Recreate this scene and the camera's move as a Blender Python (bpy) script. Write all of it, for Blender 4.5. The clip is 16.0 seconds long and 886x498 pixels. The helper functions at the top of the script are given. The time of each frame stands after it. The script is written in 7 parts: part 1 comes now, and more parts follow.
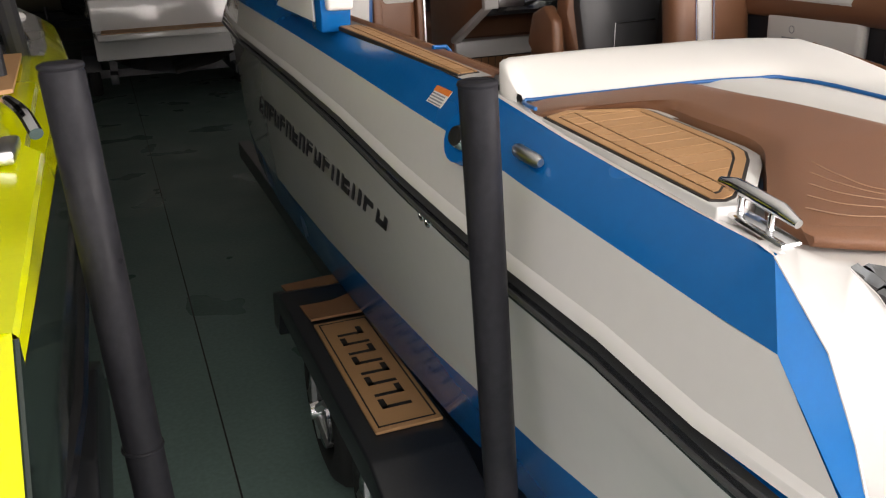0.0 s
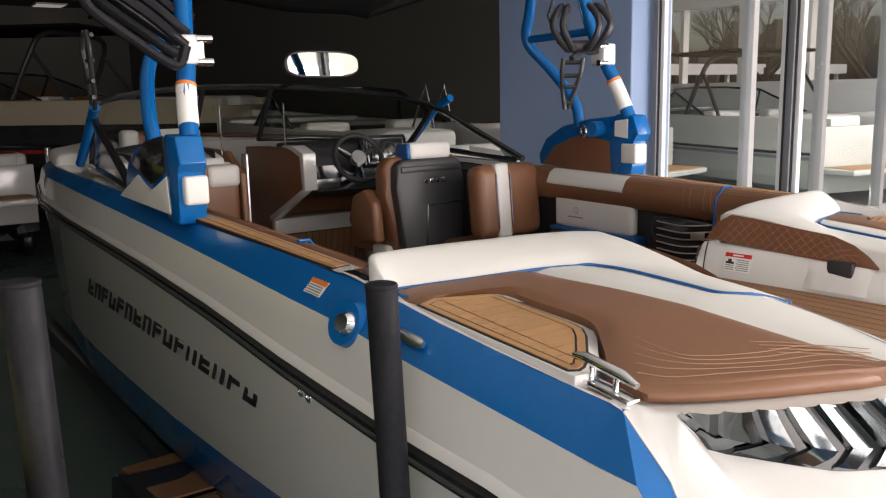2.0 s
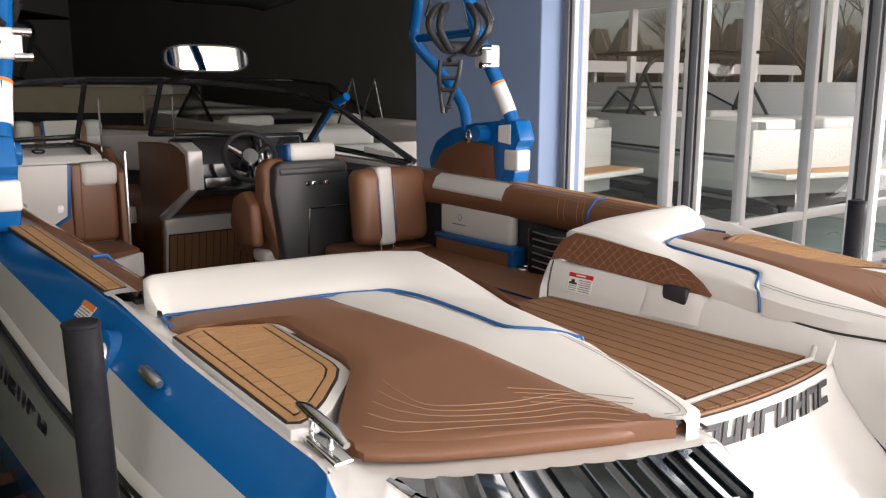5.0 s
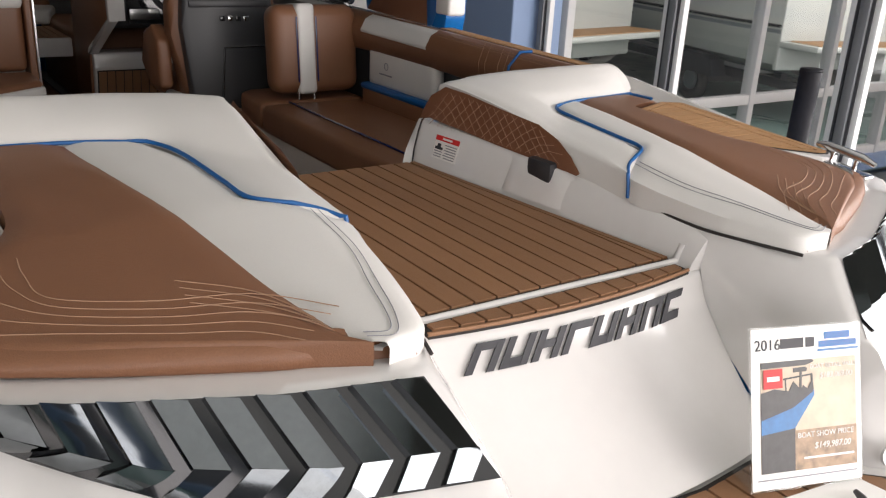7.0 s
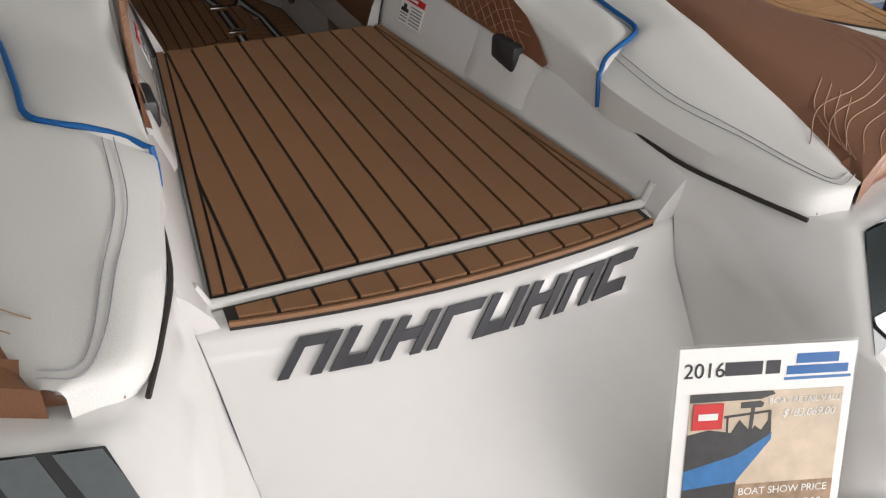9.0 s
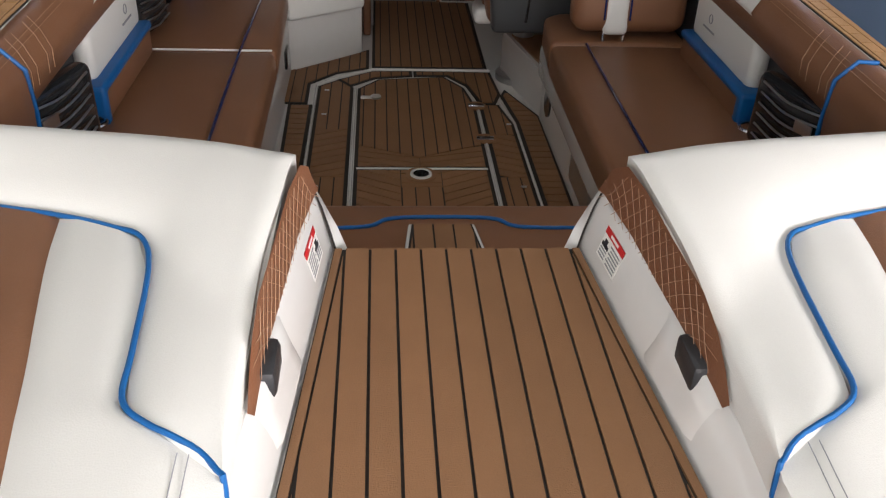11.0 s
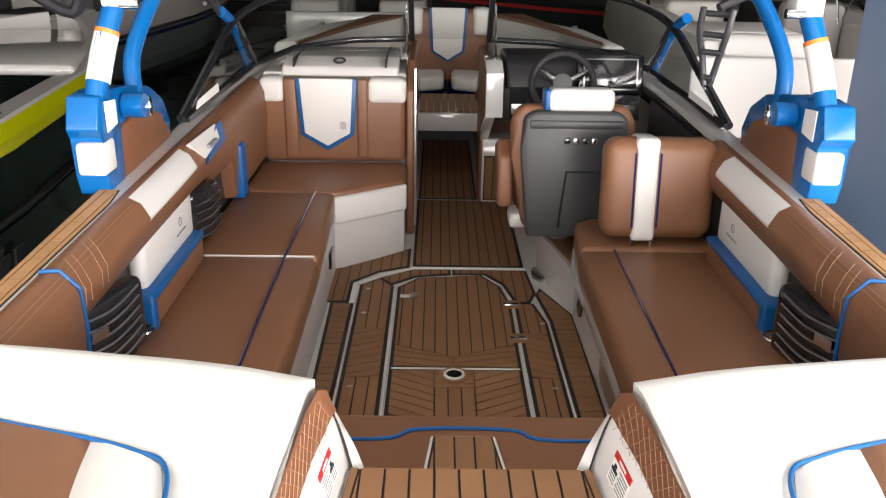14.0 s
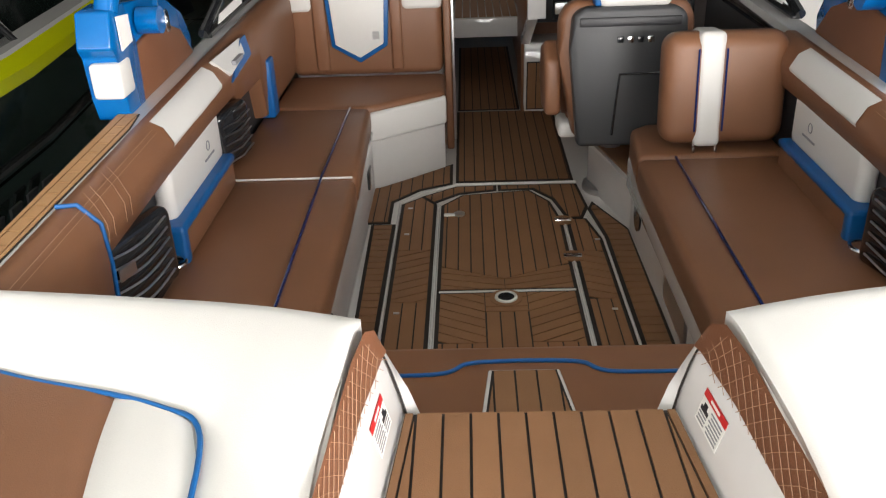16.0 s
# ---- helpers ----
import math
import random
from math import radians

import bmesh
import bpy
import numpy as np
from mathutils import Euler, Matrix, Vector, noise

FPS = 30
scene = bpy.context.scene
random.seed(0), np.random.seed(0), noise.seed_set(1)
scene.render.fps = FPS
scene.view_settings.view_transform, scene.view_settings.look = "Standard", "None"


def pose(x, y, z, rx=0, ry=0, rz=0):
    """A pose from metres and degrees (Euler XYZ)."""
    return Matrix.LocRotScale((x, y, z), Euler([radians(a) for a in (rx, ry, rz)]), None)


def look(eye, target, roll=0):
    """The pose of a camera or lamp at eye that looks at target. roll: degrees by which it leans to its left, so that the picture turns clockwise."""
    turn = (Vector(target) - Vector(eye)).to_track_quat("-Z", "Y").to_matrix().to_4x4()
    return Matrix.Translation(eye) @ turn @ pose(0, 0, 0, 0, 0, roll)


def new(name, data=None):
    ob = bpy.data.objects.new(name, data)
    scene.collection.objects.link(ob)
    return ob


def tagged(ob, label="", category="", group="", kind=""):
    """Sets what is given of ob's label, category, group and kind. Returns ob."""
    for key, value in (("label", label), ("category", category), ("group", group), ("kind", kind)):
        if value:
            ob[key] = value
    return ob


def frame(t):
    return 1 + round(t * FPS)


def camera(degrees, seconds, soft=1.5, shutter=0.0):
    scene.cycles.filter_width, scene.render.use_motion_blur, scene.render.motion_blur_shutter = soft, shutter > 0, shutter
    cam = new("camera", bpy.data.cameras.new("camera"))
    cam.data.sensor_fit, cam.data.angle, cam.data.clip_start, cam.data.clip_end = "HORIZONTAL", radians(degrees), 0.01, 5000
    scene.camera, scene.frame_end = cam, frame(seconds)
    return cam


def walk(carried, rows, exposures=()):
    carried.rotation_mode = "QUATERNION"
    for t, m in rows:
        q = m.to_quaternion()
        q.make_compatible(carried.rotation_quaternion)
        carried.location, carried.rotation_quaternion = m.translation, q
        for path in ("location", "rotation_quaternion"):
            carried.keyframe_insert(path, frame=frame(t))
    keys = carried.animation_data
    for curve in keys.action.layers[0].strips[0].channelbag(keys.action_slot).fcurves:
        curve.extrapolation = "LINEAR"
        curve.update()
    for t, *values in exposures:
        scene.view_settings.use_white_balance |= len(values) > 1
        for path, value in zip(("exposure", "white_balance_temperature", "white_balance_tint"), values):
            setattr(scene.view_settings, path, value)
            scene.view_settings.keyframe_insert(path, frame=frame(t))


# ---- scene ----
cam = camera(54.70, 16.0, soft=1.2)
PATH = (
    (0.0, (-1.918, -0.811, 0.522, -21.00, -20.52, 2.37)),
    (0.5, (-2.091, -0.864, 0.523, -27.27, -18.62, 1.34)),
    (1.0, (-2.210, -0.934, 0.550, -32.01, -16.67, 0.87)),
    (1.5, (-2.237, -0.971, 0.591, -34.53, -13.65, 0.45)),
    (2.0, (-2.239, -0.982, 0.666, -35.14, -10.35, 1.20)),
    (2.5, (-2.254, -0.989, 0.724, -34.51, -7.29, 1.39)),
    (3.0, (-2.242, -1.008, 0.763, -34.39, -5.68, 1.43)),
    (3.5, (-2.220, -1.022, 0.778, -34.86, -6.12, 1.25)),
    (4.0, (-2.125, -1.045, 0.769, -35.98, -7.67, 0.83)),
    (4.5, (-1.949, -1.084, 0.750, -37.22, -8.59, 0.48)),
    (4.7, (-1.867, -1.096, 0.733, -37.39, -9.57, 0.37)),
    (6.8, (-1.123, -1.034, 0.628, -34.53, -18.66, -3.17)),
    (7.0, (-1.036, -1.059, 0.620, -33.97, -20.33, -2.89)),
    (7.5, (-0.894, -1.065, 0.567, -33.44, -24.87, -2.10)),
    (8.0, (-0.738, -0.982, 0.572, -31.61, -28.23, -2.35)),
    (8.2, (-0.683, -0.958, 0.582, -30.74, -28.98, -2.36)),
    (10.3, (-0.197, -0.596, 0.842, -10.78, -39.02, -0.34)),
    (10.5, (-0.200, -0.549, 0.869, -8.55, -37.58, -0.77)),
    (11.0, (-0.160, -0.520, 0.948, -3.64, -32.91, -2.17)),
    (11.5, (-0.077, -0.526, 1.003, -0.98, -28.90, -2.09)),
    (12.0, (-0.068, -0.539, 1.038, -0.35, -25.11, -0.88)),
    (12.5, (-0.082, -0.554, 1.060, -0.30, -23.12, -0.44)),
    (13.0, (-0.083, -0.558, 1.070, -0.67, -21.82, -0.71)),
    (13.5, (-0.081, -0.561, 1.074, -0.72, -21.34, -0.99)),
    (14.0, (-0.081, -0.557, 1.075, -0.24, -21.25, -0.85)),
    (14.5, (-0.066, -0.554, 1.067, 1.29, -20.90, -0.15)),
    (15.0, (-0.070, -0.529, 1.047, 1.44, -23.01, -0.04)),
    (15.5, (-0.108, -0.461, 1.030, 0.03, -24.66, 1.18)),
    (16.0, (-0.115, -0.346, 1.000, 1.22, -26.97, 2.14)),
)
walk(cam, [(t, pose(p[0], p[1], p[2], 90 + p[4], p[5], p[3])) for t, p in PATH],
     exposures=[(0.0, -0.32, 6700, 17), (1.0, -0.55, 6700, 17), (1.5, -0.62, 6700, 17), (3.5, -0.6, 6700, 18), (4.5, -0.58, 6700, 18), (7.0, -1.15, 6500, 16), (8.2, -1.64, 6350, 14),
                (10.3, -0.98, 6350, 14), (10.6, -0.75, 6350, 14), (11.0, -0.48, 6350, 14), (11.5, -0.25, 6400, 14), (12.0, 0.05, 6450, 15), (12.5, 0.38, 6500, 15), (13.0, 0.55, 6600, 16), (13.6, 0.44, 6600, 16), (14.5, 0.34, 6550, 15), (16.0, 0.08, 6450, 12)])

# ---------- world and large lights ----------
world = bpy.data.worlds.new("sky")
scene.world = world
world.use_nodes = True
wn = world.node_tree.nodes
sky = wn.new("ShaderNodeTexSky")
sky.sky_type, sky.sun_disc = "NISHITA", False
sky.sun_elevation, sky.sun_rotation = radians(38), radians(150)
sky.air_density, sky.dust_density = 1.0, 4.0
world.node_tree.links.new(sky.outputs[0], wn["Background"].inputs[0])
wn["Background"].inputs[1].default_value = 0.15

sun_data = bpy.data.lights.new("sun", "SUN")
sun_data.energy, sun_data.angle, sun_data.color = 1.0, radians(15), (1.0, 0.96, 0.9)
new("sun", sun_data).matrix_world = look((6, -8, 9), (0, 0, 0))


def window_light(name, at, target, w, h, energy, color):
    d = bpy.data.lights.new(name, "AREA")
    d.shape, d.size, d.size_y, d.energy, d.color = "RECTANGLE", w, h, energy, color
    new(name, d).matrix_world = look(at, target)


window_light("sky_through_aft_windows", (-3.2, -5.7, 0.95), (-2.6, 3.0, -0.4), 12.0, 2.6, 690, (1.0, 0.965, 0.92))
window_light("sky_through_side_windows", (2.74, -2.2, 0.5), (-2.0, 0.6, -0.4), 5.6, 2.3, 700, (1.0, 0.97, 0.93))
window_light("sky_through_shopfront", (8.2, 4.2, 0.9), (8.6, 12.0, -0.3), 9.0, 3.0, 390, (1.0, 0.99, 0.97))

# ---------- materials ----------


def material(name, base, rough=0.5, metal=0.0, coat=0.0, grain=0.0, scale=80.0, vary=0.08, big=2.0, random_tint=0.0, spec=0.5, wear=0.0):
    m = bpy.data.materials.new(name)
    m.use_nodes = True
    nt = m.node_tree
    b = nt.nodes["Principled BSDF"]
    b.inputs["Roughness"].default_value, b.inputs["Metallic"].default_value = rough, metal
    b.inputs["Coat Weight"].default_value, b.inputs["Coat Roughness"].default_value = coat, 0.05
    b.inputs["Specular IOR Level"].default_value = spec
    co = nt.nodes.new("ShaderNodeTexCoord")
    n1, n2 = nt.nodes.new("ShaderNodeTexNoise"), nt.nodes.new("ShaderNodeTexNoise")
    n1.inputs["Scale"].default_value, n2.inputs["Scale"].default_value = scale, big
    n1.inputs["Detail"].default_value = n2.inputs["Detail"].default_value = 3.0
    mix = nt.nodes.new("ShaderNodeMath")
    mix.operation = "ADD"
    for n, k in ((n1, 0), (n2, 1)):
        nt.links.new(co.outputs["Object"], n.inputs["Vector"])
        nt.links.new(n.outputs["Fac"], mix.inputs[k])
    last = mix.outputs[0]
    if random_tint:
        info = nt.nodes.new("ShaderNodeObjectInfo")
        sc = nt.nodes.new("ShaderNodeMath")
        sc.operation = "MULTIPLY_ADD"
        nt.links.new(info.outputs["Random"], sc.inputs[0])
        sc.inputs[1].default_value = random_tint
        nt.links.new(last, sc.inputs[2])
        last = sc.outputs[0]
    ramp = nt.nodes.new("ShaderNodeMapRange")
    ramp.inputs["From Min"].default_value, ramp.inputs["From Max"].default_value = 0.6, 1.4 + random_tint
    ramp.inputs["To Min"].default_value, ramp.inputs["To Max"].default_value = 1 - vary, 1 + vary
    nt.links.new(last, ramp.inputs["Value"])
    hsv = nt.nodes.new("ShaderNodeHueSaturation")
    hsv.inputs["Color"].default_value = (*base, 1)
    nt.links.new(ramp.outputs[0], hsv.inputs["Value"])
    nt.links.new(hsv.outputs[0], b.inputs["Base Color"])
    if wear:
        r2 = nt.nodes.new("ShaderNodeMapRange")
        r2.inputs["From Min"].default_value, r2.inputs["From Max"].default_value = 0.3, 0.7
        r2.inputs["To Min"].default_value, r2.inputs["To Max"].default_value = rough * (1 - wear), rough * (1 + wear)
        nt.links.new(n2.outputs["Fac"], r2.inputs["Value"])
        nt.links.new(r2.outputs[0], b.inputs["Roughness"])
    if grain:
        bump = nt.nodes.new("ShaderNodeBump")
        bump.inputs["Strength"].default_value, bump.inputs["Distance"].default_value = grain, 0.002
        nt.links.new(n1.outputs["Fac"], bump.inputs["Height"])
        nt.links.new(bump.outputs[0], b.inputs["Normal"])
    return m


def glass_material(name, tint, rough=0.0):
    m = bpy.data.materials.new(name)
    m.use_nodes = True
    nt = m.node_tree
    nt.nodes.remove(nt.nodes["Principled BSDF"])
    lw, pw, tr, gl, mx = (nt.nodes.new("ShaderNode" + k) for k in ("LayerWeight", "Math", "BsdfTransparent", "BsdfGlossy", "MixShader"))
    pw.operation = "POWER"
    pw.inputs[1].default_value = 4.0
    rg = nt.nodes.new("ShaderNodeMapRange")
    rg.inputs["To Min"].default_value, rg.inputs["To Max"].default_value = 0.03, 0.7
    tr.inputs[0].default_value = (*tint, 1)
    gl.inputs["Roughness"].default_value = rough
    lw.inputs[0].default_value = 0.5
    nt.links.new(lw.outputs["Facing"], pw.inputs[0])
    nt.links.new(pw.outputs[0], rg.inputs["Value"])
    nt.links.new(rg.outputs[0], mx.inputs[0])
    nt.links.new(tr.outputs[0], mx.inputs[1])
    nt.links.new(gl.outputs[0], mx.inputs[2])
    nt.links.new(mx.outputs[0], nt.nodes["Material Output"].inputs[0])
    return m


def glow(name, color, strength):
    m = bpy.data.materials.new(name)
    m.use_nodes = True
    b = m.node_tree.nodes["Principled BSDF"]
    b.inputs["Emission Color"].default_value, b.inputs["Emission Strength"].default_value = (*color, 1), strength
    return m


M = dict(
    gel=material("white_gelcoat", (0.66, 0.645, 0.625), 0.14, coat=0.6, vary=0.02, big=1.2, scale=30, wear=0.4),
    blue=material("blue_gelcoat", (0.0, 0.105, 0.34), 0.22, coat=0.15, spec=0.3, vary=0.05, big=1.5, scale=40, wear=0.4),
    brown=material("brown_vinyl", (0.20, 0.09, 0.045), 0.42, grain=0.35, scale=420, vary=0.13, big=5),
    brown_perf=material("brown_stitched_vinyl", (0.17, 0.068, 0.032), 0.5, grain=0.5, scale=300, vary=0.15, big=6),
    cream=material("white_vinyl", (0.66, 0.645, 0.615), 0.45, grain=0.25, scale=420, vary=0.035, big=4),
    piping=material("blue_piping", (0.0, 0.085, 0.28), 0.4, grain=0.2, scale=500),
    thread=material("pale_thread", (0.36, 0.22, 0.14), 0.8),
    teak=material("teak_foam", (0.24, 0.118, 0.053), 0.62, grain=0.5, scale=350, vary=0.16, big=7, random_tint=0.5),
    teak_pale=material("pale_teak_foam", (0.42, 0.23, 0.10), 0.6, grain=0.5, scale=350, vary=0.14, big=7, random_tint=0.5),
    caulk=material("dark_foam_joint", (0.018, 0.014, 0.012), 0.7, grain=0.2),
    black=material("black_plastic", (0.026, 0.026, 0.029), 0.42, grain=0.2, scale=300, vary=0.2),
    gloss=material("gloss_black", (0.016, 0.017, 0.019), 0.12, coat=0.5, vary=0.2),
    rubber=material("black_rubber_pipe", (0.016, 0.016, 0.019), 0.5, spec=0.12, grain=0.3, scale=60, vary=0.3, big=8, wear=0.5),
    grey=material("dark_grey_shell", (0.045, 0.046, 0.048), 0.45, grain=0.3, scale=250, vary=0.15),
    carbon=material("smoked_metal_insert", (0.16, 0.175, 0.185), 0.08, metal=1.0, vary=0.10, big=5, scale=90, wear=0.4),
    chrome=material("chrome", (0.75, 0.75, 0.76), 0.12, metal=1.0, vary=0.04),
    steel=material("brushed_steel", (0.6, 0.6, 0.6), 0.3, metal=1.0, grain=0.2, scale=200),
    red=material("red_print", (0.55, 0.02, 0.02), 0.5),
    orange=material("orange_print", (0.75, 0.2, 0.03), 0.5),
    paper=material("white_sticker", (0.78, 0.77, 0.74), 0.45, vary=0.02),
    ink=material("grey_print", (0.25, 0.25, 0.27), 0.6),
    dark_ink=material("dark_print", (0.02, 0.02, 0.025), 0.5),
    yellow=material("yellow_gelcoat", (0.62, 0.66, 0.0), 0.16, coat=0.5, vary=0.04, big=1),
    dark_green=material("dark_hull_gelcoat", (0.016, 0.026, 0.022), 0.12, coat=0.6, vary=0.2, big=1),
    concrete=material("painted_concrete", (0.15, 0.225, 0.205), 0.38, grain=0.25, scale=45, vary=0.22, big=1.3, wear=0.5),
    wall_blue=material("blue_grey_wall_paint", (0.25, 0.34, 0.52), 0.6, grain=0.2, scale=150, vary=0.04, big=1),
    wall_grey=material("grey_wall_paint", (0.12, 0.115, 0.10), 0.7, grain=0.2, scale=150, vary=0.08, big=1),
    # ceiling in two tones: dimness and daylight are put into the colour
    ceiling=material("shaded_ceiling_tile", (0.095, 0.085, 0.062), 0.85, grain=0.4, scale=60, vary=0.08, big=1),
    ceiling_lit=material("lit_ceiling_tile", (0.82, 0.81, 0.78), 0.85, grain=0.4, scale=60, vary=0.05, big=1),
    frame_white=material("white_window_frame", (0.72, 0.72, 0.72), 0.35, grain=0.1, vary=0.03, big=2),
    frame_grey=material("grey_window_post", (0.16, 0.165, 0.175), 0.4, grain=0.1, vary=0.05, big=2),
    hull_cream=material("cream_gelcoat", (0.44, 0.38, 0.28), 0.18, coat=0.4, vary=0.06, big=1),
    hull_pale=material("pale_gelcoat", (0.52, 0.53, 0.50), 0.2, coat=0.4, vary=0.06, big=1),
    frame_dark=material("dark_window_seal", (0.05, 0.05, 0.055), 0.4),
    glass=glass_material("clear_glass", (0.975, 0.985, 0.98)),
    screen=glass_material("tinted_windshield_glass", (0.74, 0.77, 0.75)),
    mirror=material("mirror_glass", (0.9, 0.9, 0.9), 0.02, metal=1.0, vary=0.01),
    trailer=material("black_trailer_paint", (0.020, 0.022, 0.026), 0.3, vary=0.2),
    tyre=material("tyre_rubber", (0.015, 0.015, 0.015), 0.75, grain=0.4, scale=120),
    wood=material("brown_panel", (0.17, 0.085, 0.045), 0.6, vary=0.2, big=2),
    asphalt=material("asphalt_lot", (0.16, 0.165, 0.16), 0.8, grain=0.5, scale=60, vary=0.2, big=0.4),
    bark=material("bare_branch", (0.09, 0.075, 0.06), 0.9, grain=0.4, vary=0.2),
    metal_roof=material("canopy_fabric", (0.008, 0.008, 0.008), 0.9, spec=0.1, vary=0.2),
    navy=material("navy_gelcoat", (0.01, 0.02, 0.1), 0.15, coat=0.5),
    grey_hull=material("silver_grey_gelcoat", (0.22, 0.24, 0.26), 0.16, coat=0.5),
    dark_red=material("red_gelcoat", (0.35, 0.02, 0.02), 0.15, coat=0.5),
)

LAMP = glow("lamp_diffuser", (1.0, 0.93, 0.82), 0.4)

# ---------- mesh helpers ----------


def smooth(me, angle=35):
    for p in me.polygons:
        p.use_smooth = True
    me.set_sharp_from_angle(angle=radians(angle))


def obj(name, bm, mat, parent=None, label="", soft=35):
    """One mesh object out of a bmesh, under a parent if one is given."""
    bmesh.ops.recalc_face_normals(bm, faces=bm.faces)
    me = bpy.data.meshes.new(name)
    bm.to_mesh(me)
    bm.free()
    me.materials.append(mat)
    if soft:
        smooth(me, soft)
    ob = new(name, me)
    ob.parent = parent
    return tagged(ob, label)


def part(name, bm, mat, parent, label="", soft=35):
    return obj(name, bm, mat, parent, label, soft)


def empty(name, at=(0, 0, 0)):
    e = new(name)
    e.location = at
    return e


def box(x0, x1, y0, y1, z0, z1, r=0.0, seg=2, bm=None):
    own = bmesh.new()
    bmesh.ops.create_cube(own, size=1)
    for v in own.verts:
        v.co = Vector(((x0 + x1) / 2 + v.co.x * (x1 - x0), (y0 + y1) / 2 + v.co.y * (y1 - y0), (z0 + z1) / 2 + v.co.z * (z1 - z0)))
    if r:
        bmesh.ops.bevel(own, geom=own.edges[:], offset=r, segments=seg, affect="EDGES", profile=0.5)
    return join(bm, own)


def join(bm, own):
    if bm is None:
        return own
    me = bpy.data.meshes.new("tmp")
    own.to_mesh(me)
    own.free()
    bm.from_mesh(me)
    bpy.data.meshes.remove(me)
    return bm


def prism(poly, z0, z1, r=0.0, seg=3, bm=None):
    """An upright prism over a plan outline; r rounds its edges."""
    own = bmesh.new()
    lo = [own.verts.new((x, y, z0)) for x, y in poly]
    hi = [own.verts.new((x, y, z1)) for x, y in poly]
    n = len(poly)
    own.faces.new(lo[::-1])
    own.faces.new(hi)
    for i in range(n):
        own.faces.new((lo[i], lo[(i + 1) % n], hi[(i + 1) % n], hi[i]))
    if r:
        bmesh.ops.bevel(own, geom=[e for e in own.edges], offset=r, segments=seg, affect="EDGES", profile=0.5)
    return join(bm, own)


def turned(bm, m):
    bmesh.ops.transform(bm, matrix=m, verts=bm.verts)
    return bm


def side_prism(poly, a0, a1, axis="x", r=0.0, seg=3, bm=None):
    """A prism whose outline lies in the yz plane (axis x) or the xz plane (axis y)."""
    own = prism(poly, a0, a1, r, seg)
    for v in own.verts:
        a, b, c = v.co
        v.co = Vector((c, a, b)) if axis == "x" else Vector((a, c, b))
    return join(bm, own)


def tube(pts, radius, n=10, bm=None, caps=True):
    """A round bar along a line of points; radius may be a list."""
    own = bmesh.new()
    pts = [Vector(p) for p in pts]
    rad = radius if isinstance(radius, (list, tuple)) else [radius] * len(pts)
    rings, up = [], None
    for i, p in enumerate(pts):
        d = (pts[min(i + 1, len(pts) - 1)] - pts[max(i - 1, 0)]).normalized()
        if up is None:
            up = Vector((0, 0, 1)) if abs(d.z) < 0.9 else Vector((1, 0, 0))
        side = d.cross(up).normalized()
        up = side.cross(d).normalized()
        rings.append([own.verts.new(p + rad[i] * (math.cos(a) * side + math.sin(a) * up)) for a in (2 * math.pi * k / n for k in range(n))])
    for a, b in zip(rings, rings[1:]):
        for k in range(n):
            own.faces.new((a[k], a[(k + 1) % n], b[(k + 1) % n], b[k]))
    if caps:
        own.faces.new(rings[0][::-1])
        own.faces.new(rings[-1])
    return join(bm, own)


def curve(pts, n=24):
    """A smooth line through points (Catmull-Rom)."""
    pts = [Vector(p) for p in pts]
    ext = [2 * pts[0] - pts[1]] + pts + [2 * pts[-1] - pts[-2]]
    out = []
    segs = len(pts) - 1
    for i in range(n + 1):
        u = i / n * segs
        k = min(int(u), segs - 1)
        t = u - k
        a, b, c, d = ext[k:k + 4]
        out.append(0.5 * (2 * b + (c - a) * t + (2 * a - 5 * b + 4 * c - d) * t * t + (3 * b - a - 3 * c + d) * t ** 3))
    return out


def loft(rings, close_ring=False, cap=False, bm=None):
    own = bmesh.new()
    vs = [[own.verts.new(p) for p in r] for r in rings]
    n = len(vs[0])
    for a, b in zip(vs, vs[1:]):
        for k in range(n if close_ring else n - 1):
            own.faces.new((a[k], a[(k + 1) % n], b[(k + 1) % n], b[k]))
    if cap:
        own.faces.new(vs[0][::-1])
        own.faces.new(vs[-1])
    bmesh.ops.remove_doubles(own, verts=own.verts, dist=1e-5)
    return join(bm, own)


def disc(c, normal, r, depth, n=24, bm=None, r2=None):
    own = bmesh.new()
    bmesh.ops.create_cone(own, cap_ends=True, segments=n, radius1=r, radius2=r if r2 is None else r2, depth=depth)
    turned(own, Matrix.Translation(c) @ Vector(normal).to_track_quat("Z", "Y").to_matrix().to_4x4())
    return join(bm, own)


def ring(c, normal, r, minor, n=32, k=8, bm=None):
    own = bmesh.new()
    q = Vector(normal).to_track_quat("Z", "Y").to_matrix()
    vs = []
    for i in range(n):
        a = 2 * math.pi * i / n
        vs.append([own.verts.new(Vector(c) + q @ Vector(((r + minor * math.cos(b)) * math.cos(a), (r + minor * math.cos(b)) * math.sin(a), minor * math.sin(b)))) for b in (2 * math.pi * j / k for j in range(k))])
    for i in range(n):
        for j in range(k):
            own.faces.new((vs[i][j], vs[(i + 1) % n][j], vs[(i + 1) % n][(j + 1) % k], vs[i][(j + 1) % k]))
    return join(bm, own)


